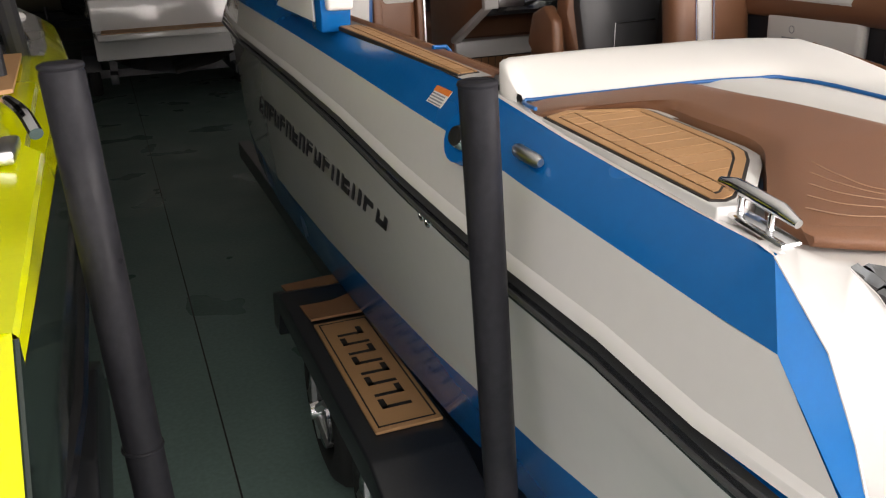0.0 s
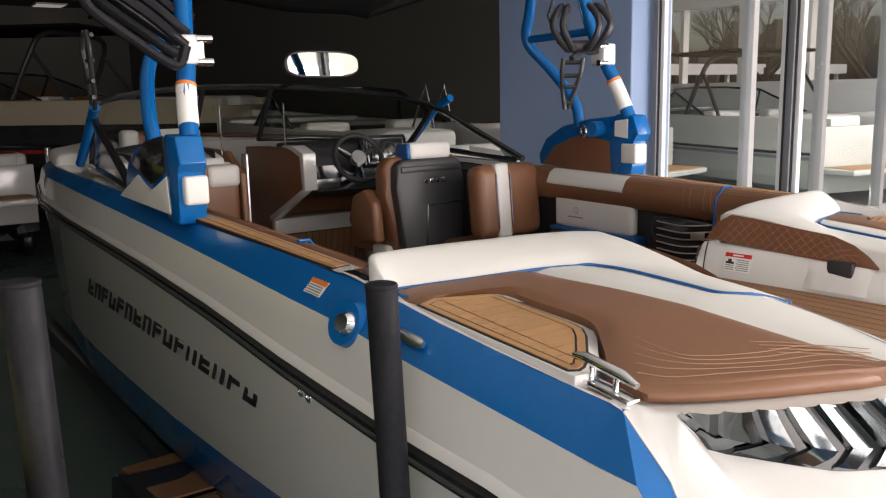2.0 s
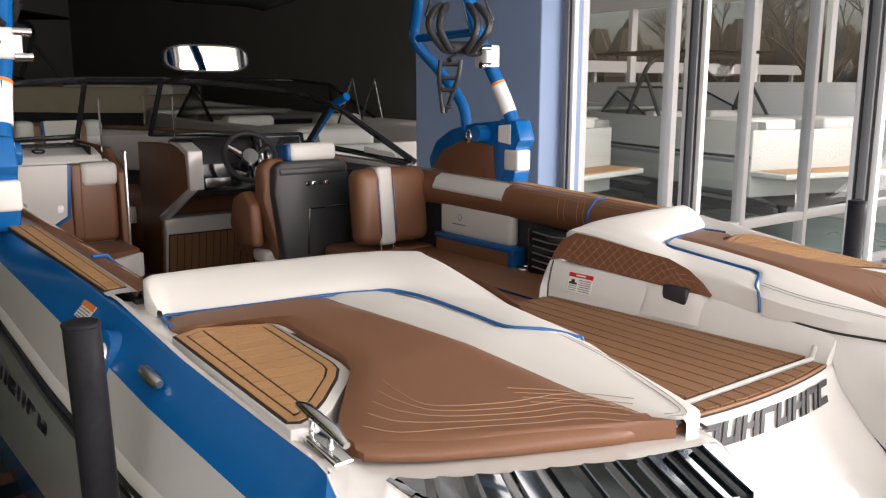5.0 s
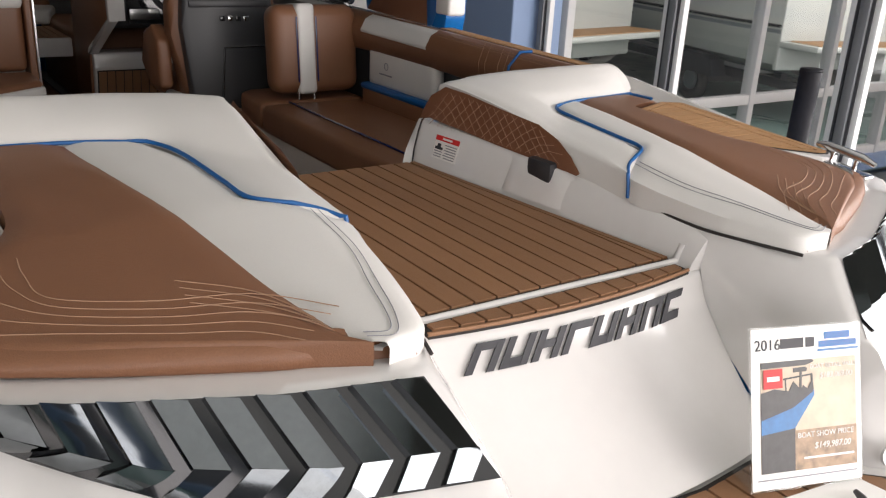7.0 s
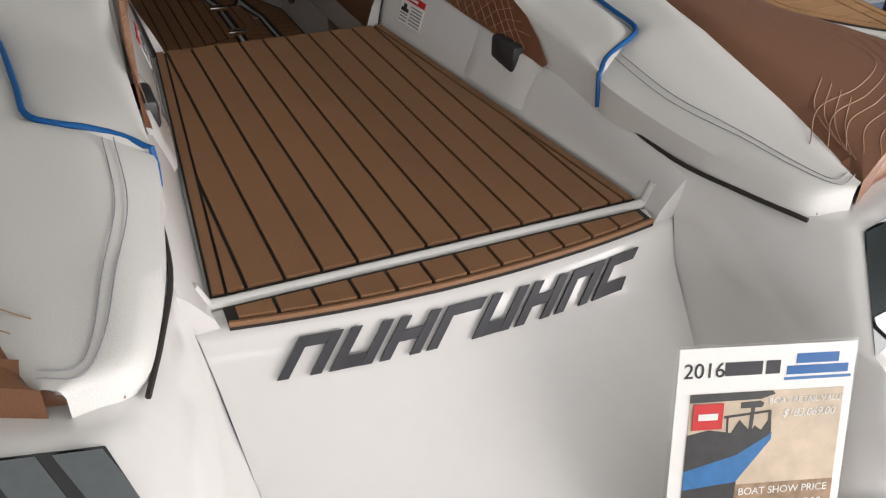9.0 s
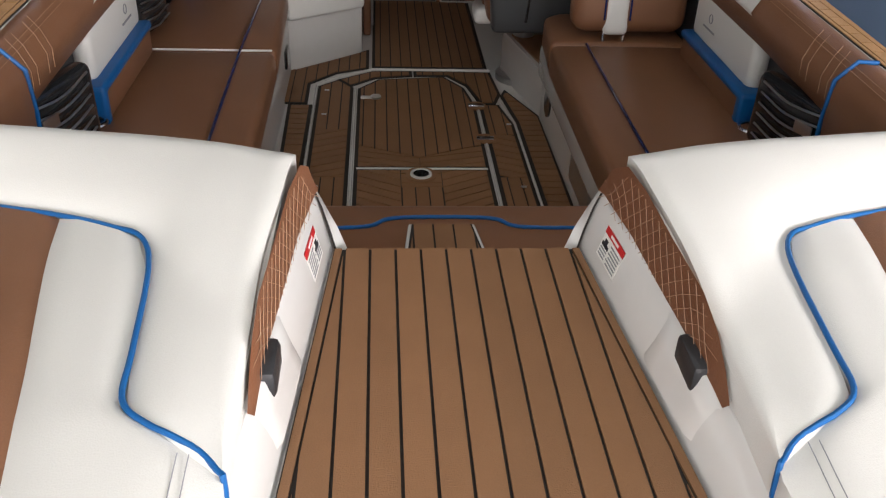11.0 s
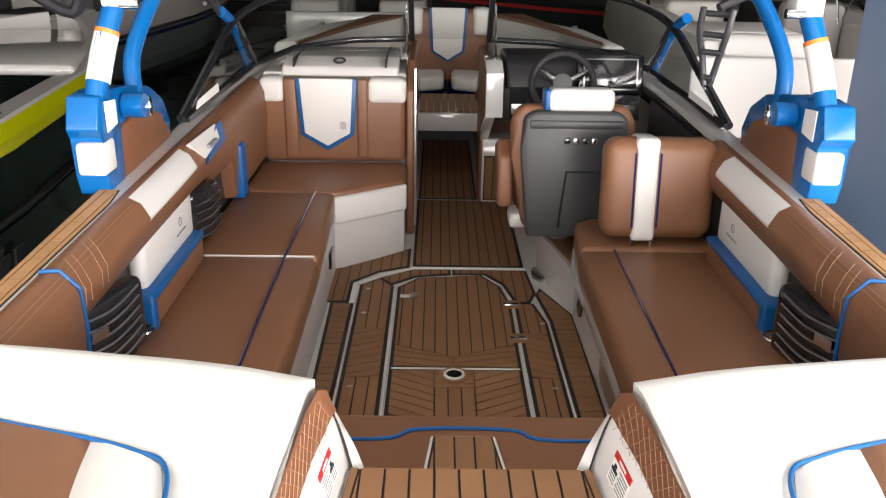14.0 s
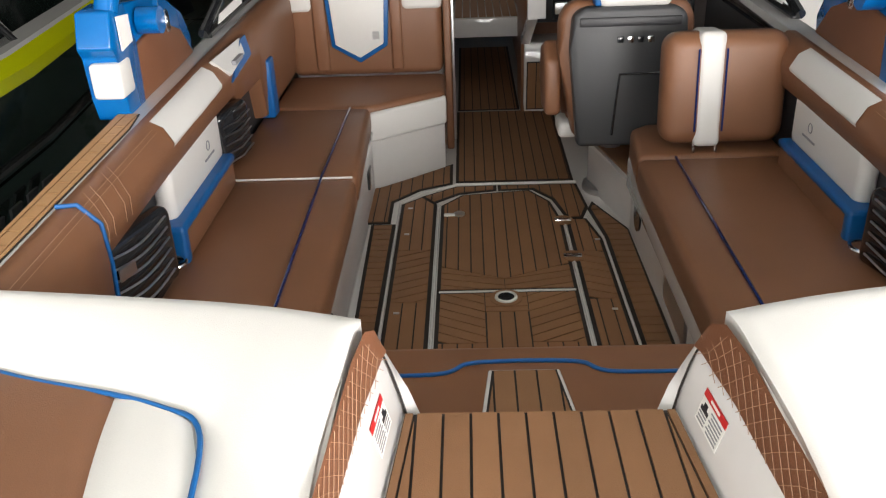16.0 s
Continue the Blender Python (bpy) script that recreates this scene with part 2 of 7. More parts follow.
def clip(poly, a, b, c):
    """The part of a plan outline where a x + b y <= c."""
    out = []
    for (x0, y0), (x1, y1) in zip(poly, poly[1:] + poly[:1]):
        d0, d1 = a * x0 + b * y0 - c, a * x1 + b * y1 - c
        if d0 <= 0:
            out.append((x0, y0))
        if d0 * d1 < 0:
            t = d0 / (d0 - d1)
            out.append((x0 + t * (x1 - x0), y0 + t * (y1 - y0)))
    return out


def area(p):
    return abs(sum(a[0] * b[1] - b[0] * a[1] for a, b in zip(p, p[1:] + p[:1]))) / 2


def planks(parent, poly, z, pitch=0.051, gap=0.006, axis="x", start=0.0, mat=None, height=0.005, angle=0.0):
    """Strips of foam decking that fill an outline, each an object under its pad."""
    mat = mat or M["teak"]
    ca, sa = (1, 0) if axis == "x" else (0, 1)
    ca, sa = math.cos(angle) * ca - math.sin(angle) * sa, math.sin(angle) * ca + math.cos(angle) * sa
    d = [ca * x + sa * y for x, y in poly]
    k = math.floor((min(d) - start) / pitch)
    while start + k * pitch < max(d):
        lo, hi = start + k * pitch + gap / 2, start + (k + 1) * pitch - gap / 2
        p = clip(clip(poly, -ca, -sa, -lo), ca, sa, hi)
        k += 1
        if len(p) > 2 and area(p) > 2e-4:
            obj("plank", prism(p, z, z + height), mat, parent, soft=0)


def inset(poly, d):
    """An outline drawn in by d (counter-clockwise or clockwise alike)."""
    n, out = len(poly), []
    s = 1 if sum(a[0] * b[1] - b[0] * a[1] for a, b in zip(poly, poly[1:] + poly[:1])) > 0 else -1
    for i in range(n):
        p, q, r = Vector(poly[i - 1]), Vector(poly[i]), Vector(poly[(i + 1) % n])
        a, b = (q - p).normalized(), (r - q).normalized()
        na, nb = Vector((-a.y, a.x)) * s, Vector((-b.y, b.x)) * s
        m = (na + nb)
        m = m / max(m.dot(na), 0.3)
        out.append(tuple(q + m * d))
    return out


def text(name, body, size, m, mat, parent, label="", depth=0.0006, shear=0.0):
    cu = bpy.data.curves.new(name, "FONT")
    cu.body, cu.size, cu.extrude, cu.shear, cu.align_x = body, size, depth, shear, "CENTER"
    tmp = bpy.data.objects.new(name, cu)
    scene.collection.objects.link(tmp)
    me = bpy.data.meshes.new_from_object(tmp.evaluated_get(bpy.context.evaluated_depsgraph_get()))
    bpy.data.objects.remove(tmp)
    me.transform(m)
    me.materials.clear()
    me.materials.append(mat)
    ob = new(name, me)
    ob.parent = parent
    return tagged(ob, label)


def panel(o, u, v, t=0.002, bm=None):
    """A thin plate with corner o and sides u, v."""
    own = bmesh.new()
    o, u, v = Vector(o), Vector(u), Vector(v)
    n = u.cross(v).normalized() * t
    vs = [own.verts.new(p) for p in (o, o + u, o + u + v, o + v, o + n, o + u + n, o + u + v + n, o + v + n)]
    for f in ((3, 2, 1, 0), (4, 5, 6, 7), (0, 1, 5, 4), (1, 2, 6, 5), (2, 3, 7, 6), (3, 0, 4, 7)):
        own.faces.new([vs[i] for i in f])
    return join(bm, own)


def quad(a, b, c, d, t, bm=None):
    """A plate of thickness t with four free corners."""
    own = bmesh.new()
    a, b, c, d = map(Vector, (a, b, c, d))
    n = (b - a).cross(d - a).normalized() * t
    lo = [own.verts.new(p) for p in (a, b, c, d)]
    hi = [own.verts.new(p + n) for p in (a, b, c, d)]
    own.faces.new(lo[::-1])
    own.faces.new(hi)
    for i in range(4):
        own.faces.new((lo[i], lo[(i + 1) % 4], hi[(i + 1) % 4], hi[i]))
    return join(bm, own)


def lerp(x, table):
    if x <= table[0][0]:
        return table[0][1]
    for (a, p), (b, q) in zip(table, table[1:]):
        if x <= b:
            return p + (q - p) * (x - a) / (b - a)
    return table[-1][1]


GROUND = -1.62

# ---------- showroom ----------
XW = 2.80  # inner face of the window wall


def structure(name, bm, mat, label, category="", soft=0):
    return tagged(obj(name, bm, mat, None, label, soft), label, category, kind="structure")


structure("floor", prism([(-16.2, -6.2), (XW + 0.25, -6.2), (XW + 0.25, 4.3), (13.25, 4.3), (13.25, 22.2), (-16.2, 22.2)], GROUND - 0.2, GROUND), M["concrete"], "green-grey painted concrete showroom floor with worn patches", "floor")
for x in (-1.72, -4.2):
    structure("floor_joint", box(x - 0.004, x + 0.004, -6, 21.9, GROUND, GROUND + 0.002), M["caulk"], "thin dark saw-cut joint in the concrete floor", "floor joint")
# dark base colour stands in for the unlit depth of the hall
structure("ceiling", prism([(-16.2, -6.2), (XW + 0.25, -6.2), (XW + 0.25, 4.1), (4.2, 4.1), (4.2, 22.2), (-16.2, 22.2)], 2.9, 3.1), M["ceiling"], "showroom ceiling coloured dark for its lack of light", "ceiling")
# added reflector, never in view: throws window light down into the cockpit
structure("ceiling_aft", box(-16.2, XW + 0.2, -6.2, 5.6, 2.86, 2.898), M["ceiling_lit"], "added pale ceiling sheet, out of view, that bounces light down", "ceiling")
# paler copy of the ceiling, its brightness painted in
structure("ceiling_east", box(4.2, 13.25, 4.1, 22.2, 2.9, 3.1), M["ceiling_lit"], "side room ceiling coloured pale for the daylight on it", "ceiling")
# made-up wall: blocks the bright side room's light from the main hall
structure("partition", box(4.15, 4.3, 5.0, 22, GROUND, 2.9), M["wall_grey"], "added grey partition that keeps side room light out of the hall", "wall")
structure("wall_west", box(-16.2, -16, -6.2, 22, GROUND, 2.9), M["wall_grey"], "plain grey showroom wall", "wall")
structure("wall_north", box(-16, 4.2, 22, 22.2, GROUND, 2.9), M["wall_grey"], "plain dark grey showroom wall", "wall")
structure("wall_east_low", box(13, 13.25, 4.1, 22.2, GROUND, 0.75), M["frame_white"], "low white wall under the far windows", "wall")
structure("wall_east_high", box(13, 13.25, 4.1, 22.2, 2.3, 2.9), M["frame_white"], "white wall above the far windows", "wall")
for k in range(13):
    structure("window_post", box(13.02, 13.2, 4.1 + 1.5 * k, 4.2 + 1.5 * k, 0.75, 2.3), M["frame_white"], "white post between the far windows", "window post")
structure("column", box(2.62, XW + 0.25, 3.5, 5.05, GROUND, 2.9, 0.01), M["wall_blue"], "blue-grey painted square column beside the windows", "column")
structure("window_header", box(XW - 0.12, XW + 0.2, -6, 3.5, 1.72, 2.9), M["wall_grey"], "grey boxed header above the windows", "header")
structure("window_sill_wall", box(XW - 0.02, XW + 0.2, -6, 3.5, GROUND, -1.45), M["wall_blue"], "low blue-grey kerb under the windows", "wall")
# aft window wall: piers, sill and header round large openings
structure("wall_south_low", box(-16, XW, -6.2, -6, GROUND, -1.2), M["wall_blue"], "low wall below the aft windows", "wall")
structure("wall_south_high", box(-16, XW, -6.2, -6, 2.3, 2.9), M["wall_blue"], "wall above the aft windows", "wall")
for i in range(7):
    x = -16 + i * 3.05
    structure("wall_south_pier", box(x, x + 0.5, -6.2, -6, -1.2, 2.3), M["wall_blue"], "blue-grey pier between aft windows", "wall")


def side_window(name, y0, y1, z0, z1):
    w = empty(name, (XW, (y0 + y1) / 2, z0))
    tagged(w, "white-framed shop window with a clear pane", "window", kind="structure")
    a, b = (y0 - y1) / 2, (y1 - y0) / 2
    h = z1 - z0
    f = 0.034
    for (p, q, r, s) in ((a, a + f, 0, h), (b - f, b, 0, h), (a + f, b - f, 0, f), (a + f, b - f, h - f, h)):
        part("window_frame", box(0.02, 0.062, p, q, r, s, 0.005), M["frame_white"], w)
    for (p, q) in ((a - 0.012, a), (b, b + 0.012)):
        part("window_seal", box(0.015, 0.066, p, q, 0, h), M["frame_dark"], w)
    part("window_rail", box(0.01, 0.08, a + f, b - f, -0.78 - z0, -0.66 - z0, 0.006), M["frame_white"], w)
    part("window_post", box(0.0, 0.075, b + 0.012, b + 0.06, 0, h, 0.004), M["frame_grey"], w)
    g = part("pane", box(0.04, 0.048, a + f, b - f, f, h - f), M["glass"], w)
    g.visible_shadow = False


for i in range(8):
    y1 = 3.40 - i * 1.12
    side_window("window_%d" % (i + 1), y1 - 1.036, y1, -1.45, 1.7)


def glazed_wall(name, x0, x1, y, step, z0, z1, transom, first=0.0):
    """A run of white-framed glazing between x0 and x1."""
    w = tagged(empty(name, (x0, y, GROUND)), "white-framed shopfront glazing above a low wall", "window", kind="structure")
    part("low_wall", box(0, x1 - x0, -0.1, 0.1, 0, z0 - GROUND), M["wall_blue"], w)
    part("upper_wall", box(0, x1 - x0, -0.1, 0.1, z1 - GROUND, 2.9 - GROUND), M["frame_white"], w)
    x = first
    while x < x1 - x0 + 0.1:
        part("mullion", box(x - 0.038, x + 0.038, -0.06, 0.06, z0 - GROUND, z1 - GROUND, 0.006), M["frame_white"], w)
        x += step
    for z in (z0, -0.76, transom, z1 - 0.08):
        part("window_frame", box(0, x1 - x0, -0.05, 0.05, z - GROUND, z + 0.09 - GROUND, 0.006), M["frame_white"], w)
    part("pane", box(0, x1 - x0, -0.004, 0.004, z0 - GROUND, z1 - GROUND), M["glass"], w).visible_shadow = False
    return w


glazed_wall("window_return", XW + 0.252, 13.1, 4.0, 1.19, -1.45, 2.6, 1.84, 0.49)
glazed_wall("window_north", 4.2, 13.1, 22.1, 2.2, -1.0, 2.6, 1.7)

# ---------- the blue and white wakeboat ----------
boat = tagged(empty("wakeboat", (0, 0, 0)), "blue and white wakeboat with brown upholstery on a trailer", "boat")

BEAM = [(-0.35, 1.195), (0, 1.222), (0.6, 1.268), (1.2, 1.285), (3.8, 1.285), (4.8, 1.24), (5.6, 1.12), (6.3, 0.94), (6.9, 0.68), (7.3, 0.38), (7.45, 0.05)]
GUN = [(-0.35, 0.02), (0, 0.072), (0.3, 0.10), (1.0, 0.185), (2, 0.212), (3.5, 0.24), (5, 0.255), (7.45, 0.27)]
BLUE = [(-0.35, -0.06), (0, -0.012), (0.5, 0.045), (0.94, 0.089), (1.5, 0.115), (2.77, 0.165), (3.85, 0.195), (7.45, 0.22)]
RAIL = [(-0.35, -0.235), (-0.03, -0.208), (0.1, -0.192), (0.25, -0.165), (0.6, -0.14), (1.1, -0.105), (1.5, -0.07), (2.0, -0.042), (2.74, -0.012), (3.84, 0.013), (7.45, 0.08)]
LOW = [(-0.35, -0.47), (0.8, -0.55), (1.7, -0.62), (2.7, -0.67), (4.5, -0.68), (6, -0.55), (7.45, -0.2)]
STATIONS = [-0.30, -0.12, 0, 0.3, 0.6, 0.9, 1.2, 1.8, 2.5, 3.2, 3.9, 4.4, 4.8, 5.2, 5.6, 6.0, 6.3, 6.6, 6.9, 7.1, 7.3, 7.45]


def at(y):
    return [lerp(y, q) for q in (BEAM, GUN, BLUE, RAIL, LOW)]


def taper(b, w):
    return max(b - w, 0.02)


def side_strip(s, fn, y0, y1, first=None):
    """A hull band between two stations; first gives a raked aft end of its own."""
    ys = [y0] + [y for y in STATIONS if y0 + 0.02 < y < y1 - 0.02] + [y1]
    rings = [[Vector((s * x, y, z)) for x, z in fn(*at(y))] for y in ys]
    if first:
        rings.insert(0, [Vector((s * x, y, z)) for x, y, z in first])
    return loft(rings)


def s_blue(b, g, bl, r, lo):
    return [(taper(b, 0.125), g + 0.004), (taper(b, 0.11), g), (taper(b, 0.04), bl)]


def s_white(b, g, bl, r, lo):
    return [(taper(b, 0.04), bl), (taper(b, 0.012), r + 0.06), (taper(b, 0.0), r + 0.05), (taper(b, -0.004), r + 0.036), (taper(b, 0.012), r + 0.024)]


def s_rail(b, g, bl, r, lo):
    return [(taper(b, 0.012), r + 0.024), (taper(b, -0.01), r + 0.02), (taper(b, -0.014), r), (taper(b, -0.01), r - 0.014), (taper(b, 0.012), r - 0.018)]


def s_hull(b, g, bl, r, lo):
    return [(taper(b, 0.012), r - 0.018), (taper(b, 0.03), r - 0.12), (taper(b, 0.05), (r + lo) / 2), (taper(b, 0.07), lo)]


def s_bottom(b, g, bl, r, lo):
    return [(taper(b, 0.07), lo), (taper(b, 0.11), lo - 0.22), (taper(b, 0.18), lo - 0.31), (b * 0.45, lo - 0.42), (0.0, lo - 0.5)]


STRIPE_TOP = [(1.100, 0.066, 0.082), (1.113, 0.060, 0.080), (1.185, -0.040, -0.008)]
STRIPE_LOW = [(1.185, -0.040, -0.008), (1.176, -0.165, -0.163), (1.188, -0.175, -0.172), (1.192, -0.180, -0.186), (1.178, -0.185, -0.198)]
STRIPE_IN = [(1.113, 0.060, 0.080), (1.1155, 0.001, 0.034), (1.118, -0.058, -0.012), (1.130, -0.130, -0.105), (1.141, -0.163, -0.150), (1.142, -0.200, -0.244)]
STRIPE_OUT = [(1.185, -0.040, -0.008), (1.185, -0.060, -0.030), (1.183, -0.098, -0.072), (1.176, -0.150, -0.140), (1.166, -0.185, -0.185), (1.150, -0.205, -0.246)]

for s in (-1, 1):
    part("gunwale_band", side_strip(s, s_blue, 0.10, 7.45, STRIPE_TOP), M["blue"], boat, "glossy blue gunwale band")
    part("topside", side_strip(s, s_white, 0.06, 7.45, STRIPE_LOW), M["gel"], boat, "glossy white upper hull side")
    rr = part("rub_rail", side_strip(s, s_rail, -0.25, 7.45), M["gloss"], boat, "black rub rail with a dull metal insert")
    part("hull_side", side_strip(s, s_hull, -0.25, 7.45), M["gel"], boat, "glossy white hull side")
    part("hull_bottom", side_strip(s, s_bottom, -0.25, 7.45), M["blue"], boat, "blue hull bottom")
    # insert along the rub rail
    ys = [-0.2 + 0.25 * k for k in range(30)]
    part("rail_insert", tube([(s * (lerp(y, BEAM) + 0.013), y, lerp(y, RAIL) + 0.003) for y in ys], 0.006, 6), M["grey"], rr)

# transom corner: the blue facet that runs down and aft
for s in (-1, 1):
    part("quarter_stripe", loft([[Vector((s * a[0], a[1], a[2])), Vector((s * b[0], b[1], b[2]))] for a, b in zip(STRIPE_IN, STRIPE_OUT)]), M["blue"], boat, "glossy blue corner stripe", soft=20)
    part("stripe_edge", tube([(s * x, y, z) for x, y, z in STRIPE_IN], 0.0022, 6), M["gel"], boat)
    part("quarter_side", loft([[Vector((s * x, y, z)) for x, y, z in r] for r in ([(1.176, -0.165, -0.165), (1.178, -0.185, -0.198), (1.19, -0.19, -0.36)], [(1.166, -0.187, -0.187), (1.165, -0.215, -0.21), (1.17, -0.225, -0.38)], [(1.142, -0.205, -0.246), (1.145, -0.235, -0.25), (1.15, -0.25, -0.40)])]), M["gel"], boat)

# hull lettering as plain slanted shapes


def glyph_bars(name, n, o, along, up, w, h, lean, mat, parent, label):
    """A row of n plain slanted shapes in place of a maker's name."""
    o, along, up = Vector(o), Vector(along), Vector(up)
    nrm = along.cross(up).normalized()
    for k in range(n):
        a = o + along * (k * w)
        bm = None
        for (x0, x1, y0, y1) in ((0.06, 0.26, 0, 1), (0.26, 0.86, 0.76, 1) if k % 3 else (0.26, 0.86, 0, 0.24), (0.62, 0.86, 0.0, 0.76) if k % 2 else (0.26, 0.8, 0.38, 0.62)):
            p = [a + along * (x * w * 0.92 + lean * y * h) + up * (y * h) for x, y in ((x0, y0), (x1, y0), (x1, y1), (x0, y1))]
            bm = quad(*p, 0.003, bm) if nrm.length else bm
        part("letter_shape", bm, mat, parent, label if k == 0 else "", soft=0)


glyph_bars("hull_mark", 16, (-1.246, 3.75, -0.34), (0, -1, 0.012), (0.06, 0, 1), 0.142, 0.085, 0.5, M["dark_ink"], boat, "dark raised maker's mark as plain shapes")

# deck moulding under and round the sunpads, with the walkway trough between
DECK = [(-0.36, -0.10), (-0.2, 0.0), (0, 0.055), (0.3, 0.09), (1.05, 0.175)]
WALK = [(-0.02, 0.328), (0.06, 0.332), (0.95, 0.256)]


def deck_z(x, y):
    return lerp(y, DECK) + 0.02 * max(0, (1.1 - x)) * (1 if y > 0 else 0)


# smoked insert on the aft quarter: its upper and lower edge over the plan
VENT_TOP = [(0.476, -0.231), (0.655, -0.187), (0.84, -0.108), (0.954, -0.053), (1.04, 0.0)]
VENT_LOW = [(0.422, -0.341), (0.614, -0.289), (0.80, -0.181), (0.879, -0.102), (0.959, -0.012), (1.04, 0.0)]
VENT_Z = [(0.42, -0.04), (0.80, -0.04), (0.959, -0.015), (0.985, 0.02), (1.04, 0.072)]
ROLL_LOW = [(0.44, -0.178), (0.63, -0.135), (0.825, -0.055), (0.945, 0.003), (1.03, 0.06), (1.06, 0.10)]


def vent_point(s, u, v, lift=0.0):
    """u along the insert from outboard to inboard, v from its upper to its lower edge."""
    xa, xb = 1.04 - 0.564 * u, 1.04 - 0.618 * u
    hi = Vector((s * xa, lerp(xa, VENT_TOP), 0.072 - 0.002 * u))
    lo = Vector((s * xb, lerp(xb, VENT_LOW), lerp(xb, VENT_Z)))
    return hi.lerp(lo, v) + Vector((0, -0.75, 0.66)) * lift


for s in (-1, 1):
    # flat deck strip outboard of the cushion
    ys = [0.06, 0.2, 0.4, 0.6, 0.8, 1.0, 1.08]
    part("deck_edge", loft([[Vector((s * x, y, z)) for x, z in ((lerp(y, BEAM) - 0.12, lerp(y, GUN) + 0.004), (lerp(y, BEAM) - 0.132, lerp(y, GUN) + 0.004), (lerp(y, BEAM) - 0.15, lerp(y, [(0.06, 0.072), (0.2, 0.086), (0.75, 0.134), (1.08, 0.165)])), (0.78, lerp(y, GUN) - 0.06))] for y in ys]), M["gel"], boat)
    # coaming wall along the walkway
    sec = []
    for y in (0.0, 0.05, 0.3, 0.6, 0.9, 0.97):
        x = lerp(y, WALK)
        top = lerp(y, [(0, 0.05), (0.05, 0.075), (0.6, 0.105), (0.97, 0.118)])
        sec.append([Vector((s * (x - 0.004), y, -0.02)), Vector((s * (x + 0.004), y, 0.004)), Vector((s * (x + 0.03), y, top - 0.012)), Vector((s * (x + 0.042), y, top)), Vector((s * (x + 0.2), y, top)), Vector((s * (x + 0.2), y, -0.6))])
    part("walkway_coaming", loft(sec, cap=True), M["gel"], boat, "white moulded walkway side")
    part("walkway_end_cap", loft([[Vector((s * x, y, z)) for x, y, z in r] for r in (
        [(0.250, 0.952, -0.012), (0.262, 0.962, 0.035), (0.276, 0.965, 0.085), (0.288, 0.964, 0.120)], [(0.224, 0.968, -0.022), (0.246, 0.983, 0.028), (0.266, 0.985, 0.070), (0.284, 0.978, 0.116)],
        [(0.232, 0.990, -0.06), (0.262, 1.005, 0.0), (0.285, 1.01, 0.05), (0.30, 1.0, 0.10)], [(0.30, 1.05, -0.2), (0.31, 1.06, -0.1), (0.33, 1.06, 0.0), (0.34, 1.05, 0.08)])]), M["gel"], boat, "white rounded end of the walkway side", soft=60)
    part("end_cap_seam", tube([(s * 0.249, 0.951, -0.008), (s * 0.261, 0.961, 0.035), (s * 0.275, 0.964, 0.085), (s * 0.286, 0.963, 0.118)], 0.0022, 6), M["caulk"], boat)
    # aft quarter skin: from the cushion's aft edge over the insert and down to the platform
    rows = [[Vector((s * x, y, z)) for x, y, z in r] for r in (
        [(0.385, 0.10, 0.070), (0.371, 0.034, 0.066), (0.366, 0.012, 0.020), (0.348, -0.033, -0.065), (0.344, -0.06, -0.092), (0.334, -0.112, -0.14), (0.317, -0.27, -0.244), (0.317, -0.27, -0.5)],
        [(0.41, 0.06, 0.069), (0.386, -0.03, 0.066), (0.379, -0.06, 0.030), (0.362, -0.10, -0.055), (0.358, -0.125, -0.088), (0.349, -0.17, -0.14), (0.332, -0.31, -0.244), (0.332, -0.31, -0.5)],
        [(0.44, -0.03, 0.069), (0.41, -0.11, 0.066), (0.401, -0.14, 0.040), (0.380, -0.21, -0.048), (0.376, -0.235, -0.08), (0.367, -0.27, -0.14), (0.352, -0.36, -0.244), (0.352, -0.36, -0.5)],
        [(0.46, -0.14, 0.069), (0.452, -0.205, 0.068), (0.445, -0.222, 0.058), (0.409, -0.318, -0.042), (0.403, -0.34, -0.066), (0.395, -0.362, -0.14), (0.378, -0.42, -0.244), (0.378, -0.42, -0.5)])]
    for k in range(25):
        u = 1 - k / 24
        hi, lo = vent_point(1, u, 0), vent_point(1, u, 1)
        yr = lerp(hi.x, ROLL_LOW)
        low = lo + Vector((0.004, -0.024, -0.014))
        yo = lerp(lo.x, [(0.42, -0.46), (0.8, -0.42), (1.0, -0.34), (1.13, -0.22)])
        end = Vector((lo.x + 0.008, yo, -0.244))
        mid = low.lerp(end, 0.45) + Vector((0, -0.012, 0.012))
        rows.append([Vector((s * p.x, p.y, p.z)) for p in (Vector((hi.x, yr + 0.05, 0.069)), Vector((hi.x, (yr + hi.y) / 2, 0.0715)), hi, lo, low, mid, end, Vector((end.x, end.y, -0.5)))])
    rows.append([Vector((s * x, y, z)) for x, y, z in ((1.075, 0.11, 0.086), (1.075, 0.06, 0.083), (1.078, 0.03, 0.072), (1.085, -0.02, 0.034), (1.09, -0.05, 0.005), (1.105, -0.18, -0.13), (1.11, -0.27, -0.244), (1.11, -0.27, -0.5))])
    rows.append([Vector((s * x, y, z)) for x, y, z in ((1.113, 0.10, 0.088), STRIPE_IN[0], STRIPE_IN[1], STRIPE_IN[2], (1.121, -0.08, -0.04), STRIPE_IN[3], STRIPE_IN[5], (1.142, -0.2, -0.5))])
    part("aft_quarter", loft(rows), M["gel"], boat, "glossy white curved aft quarter", soft=50)


def nose_y(x):
    return -0.008 - 0.028 * (1 - (x / 0.318) ** 2)


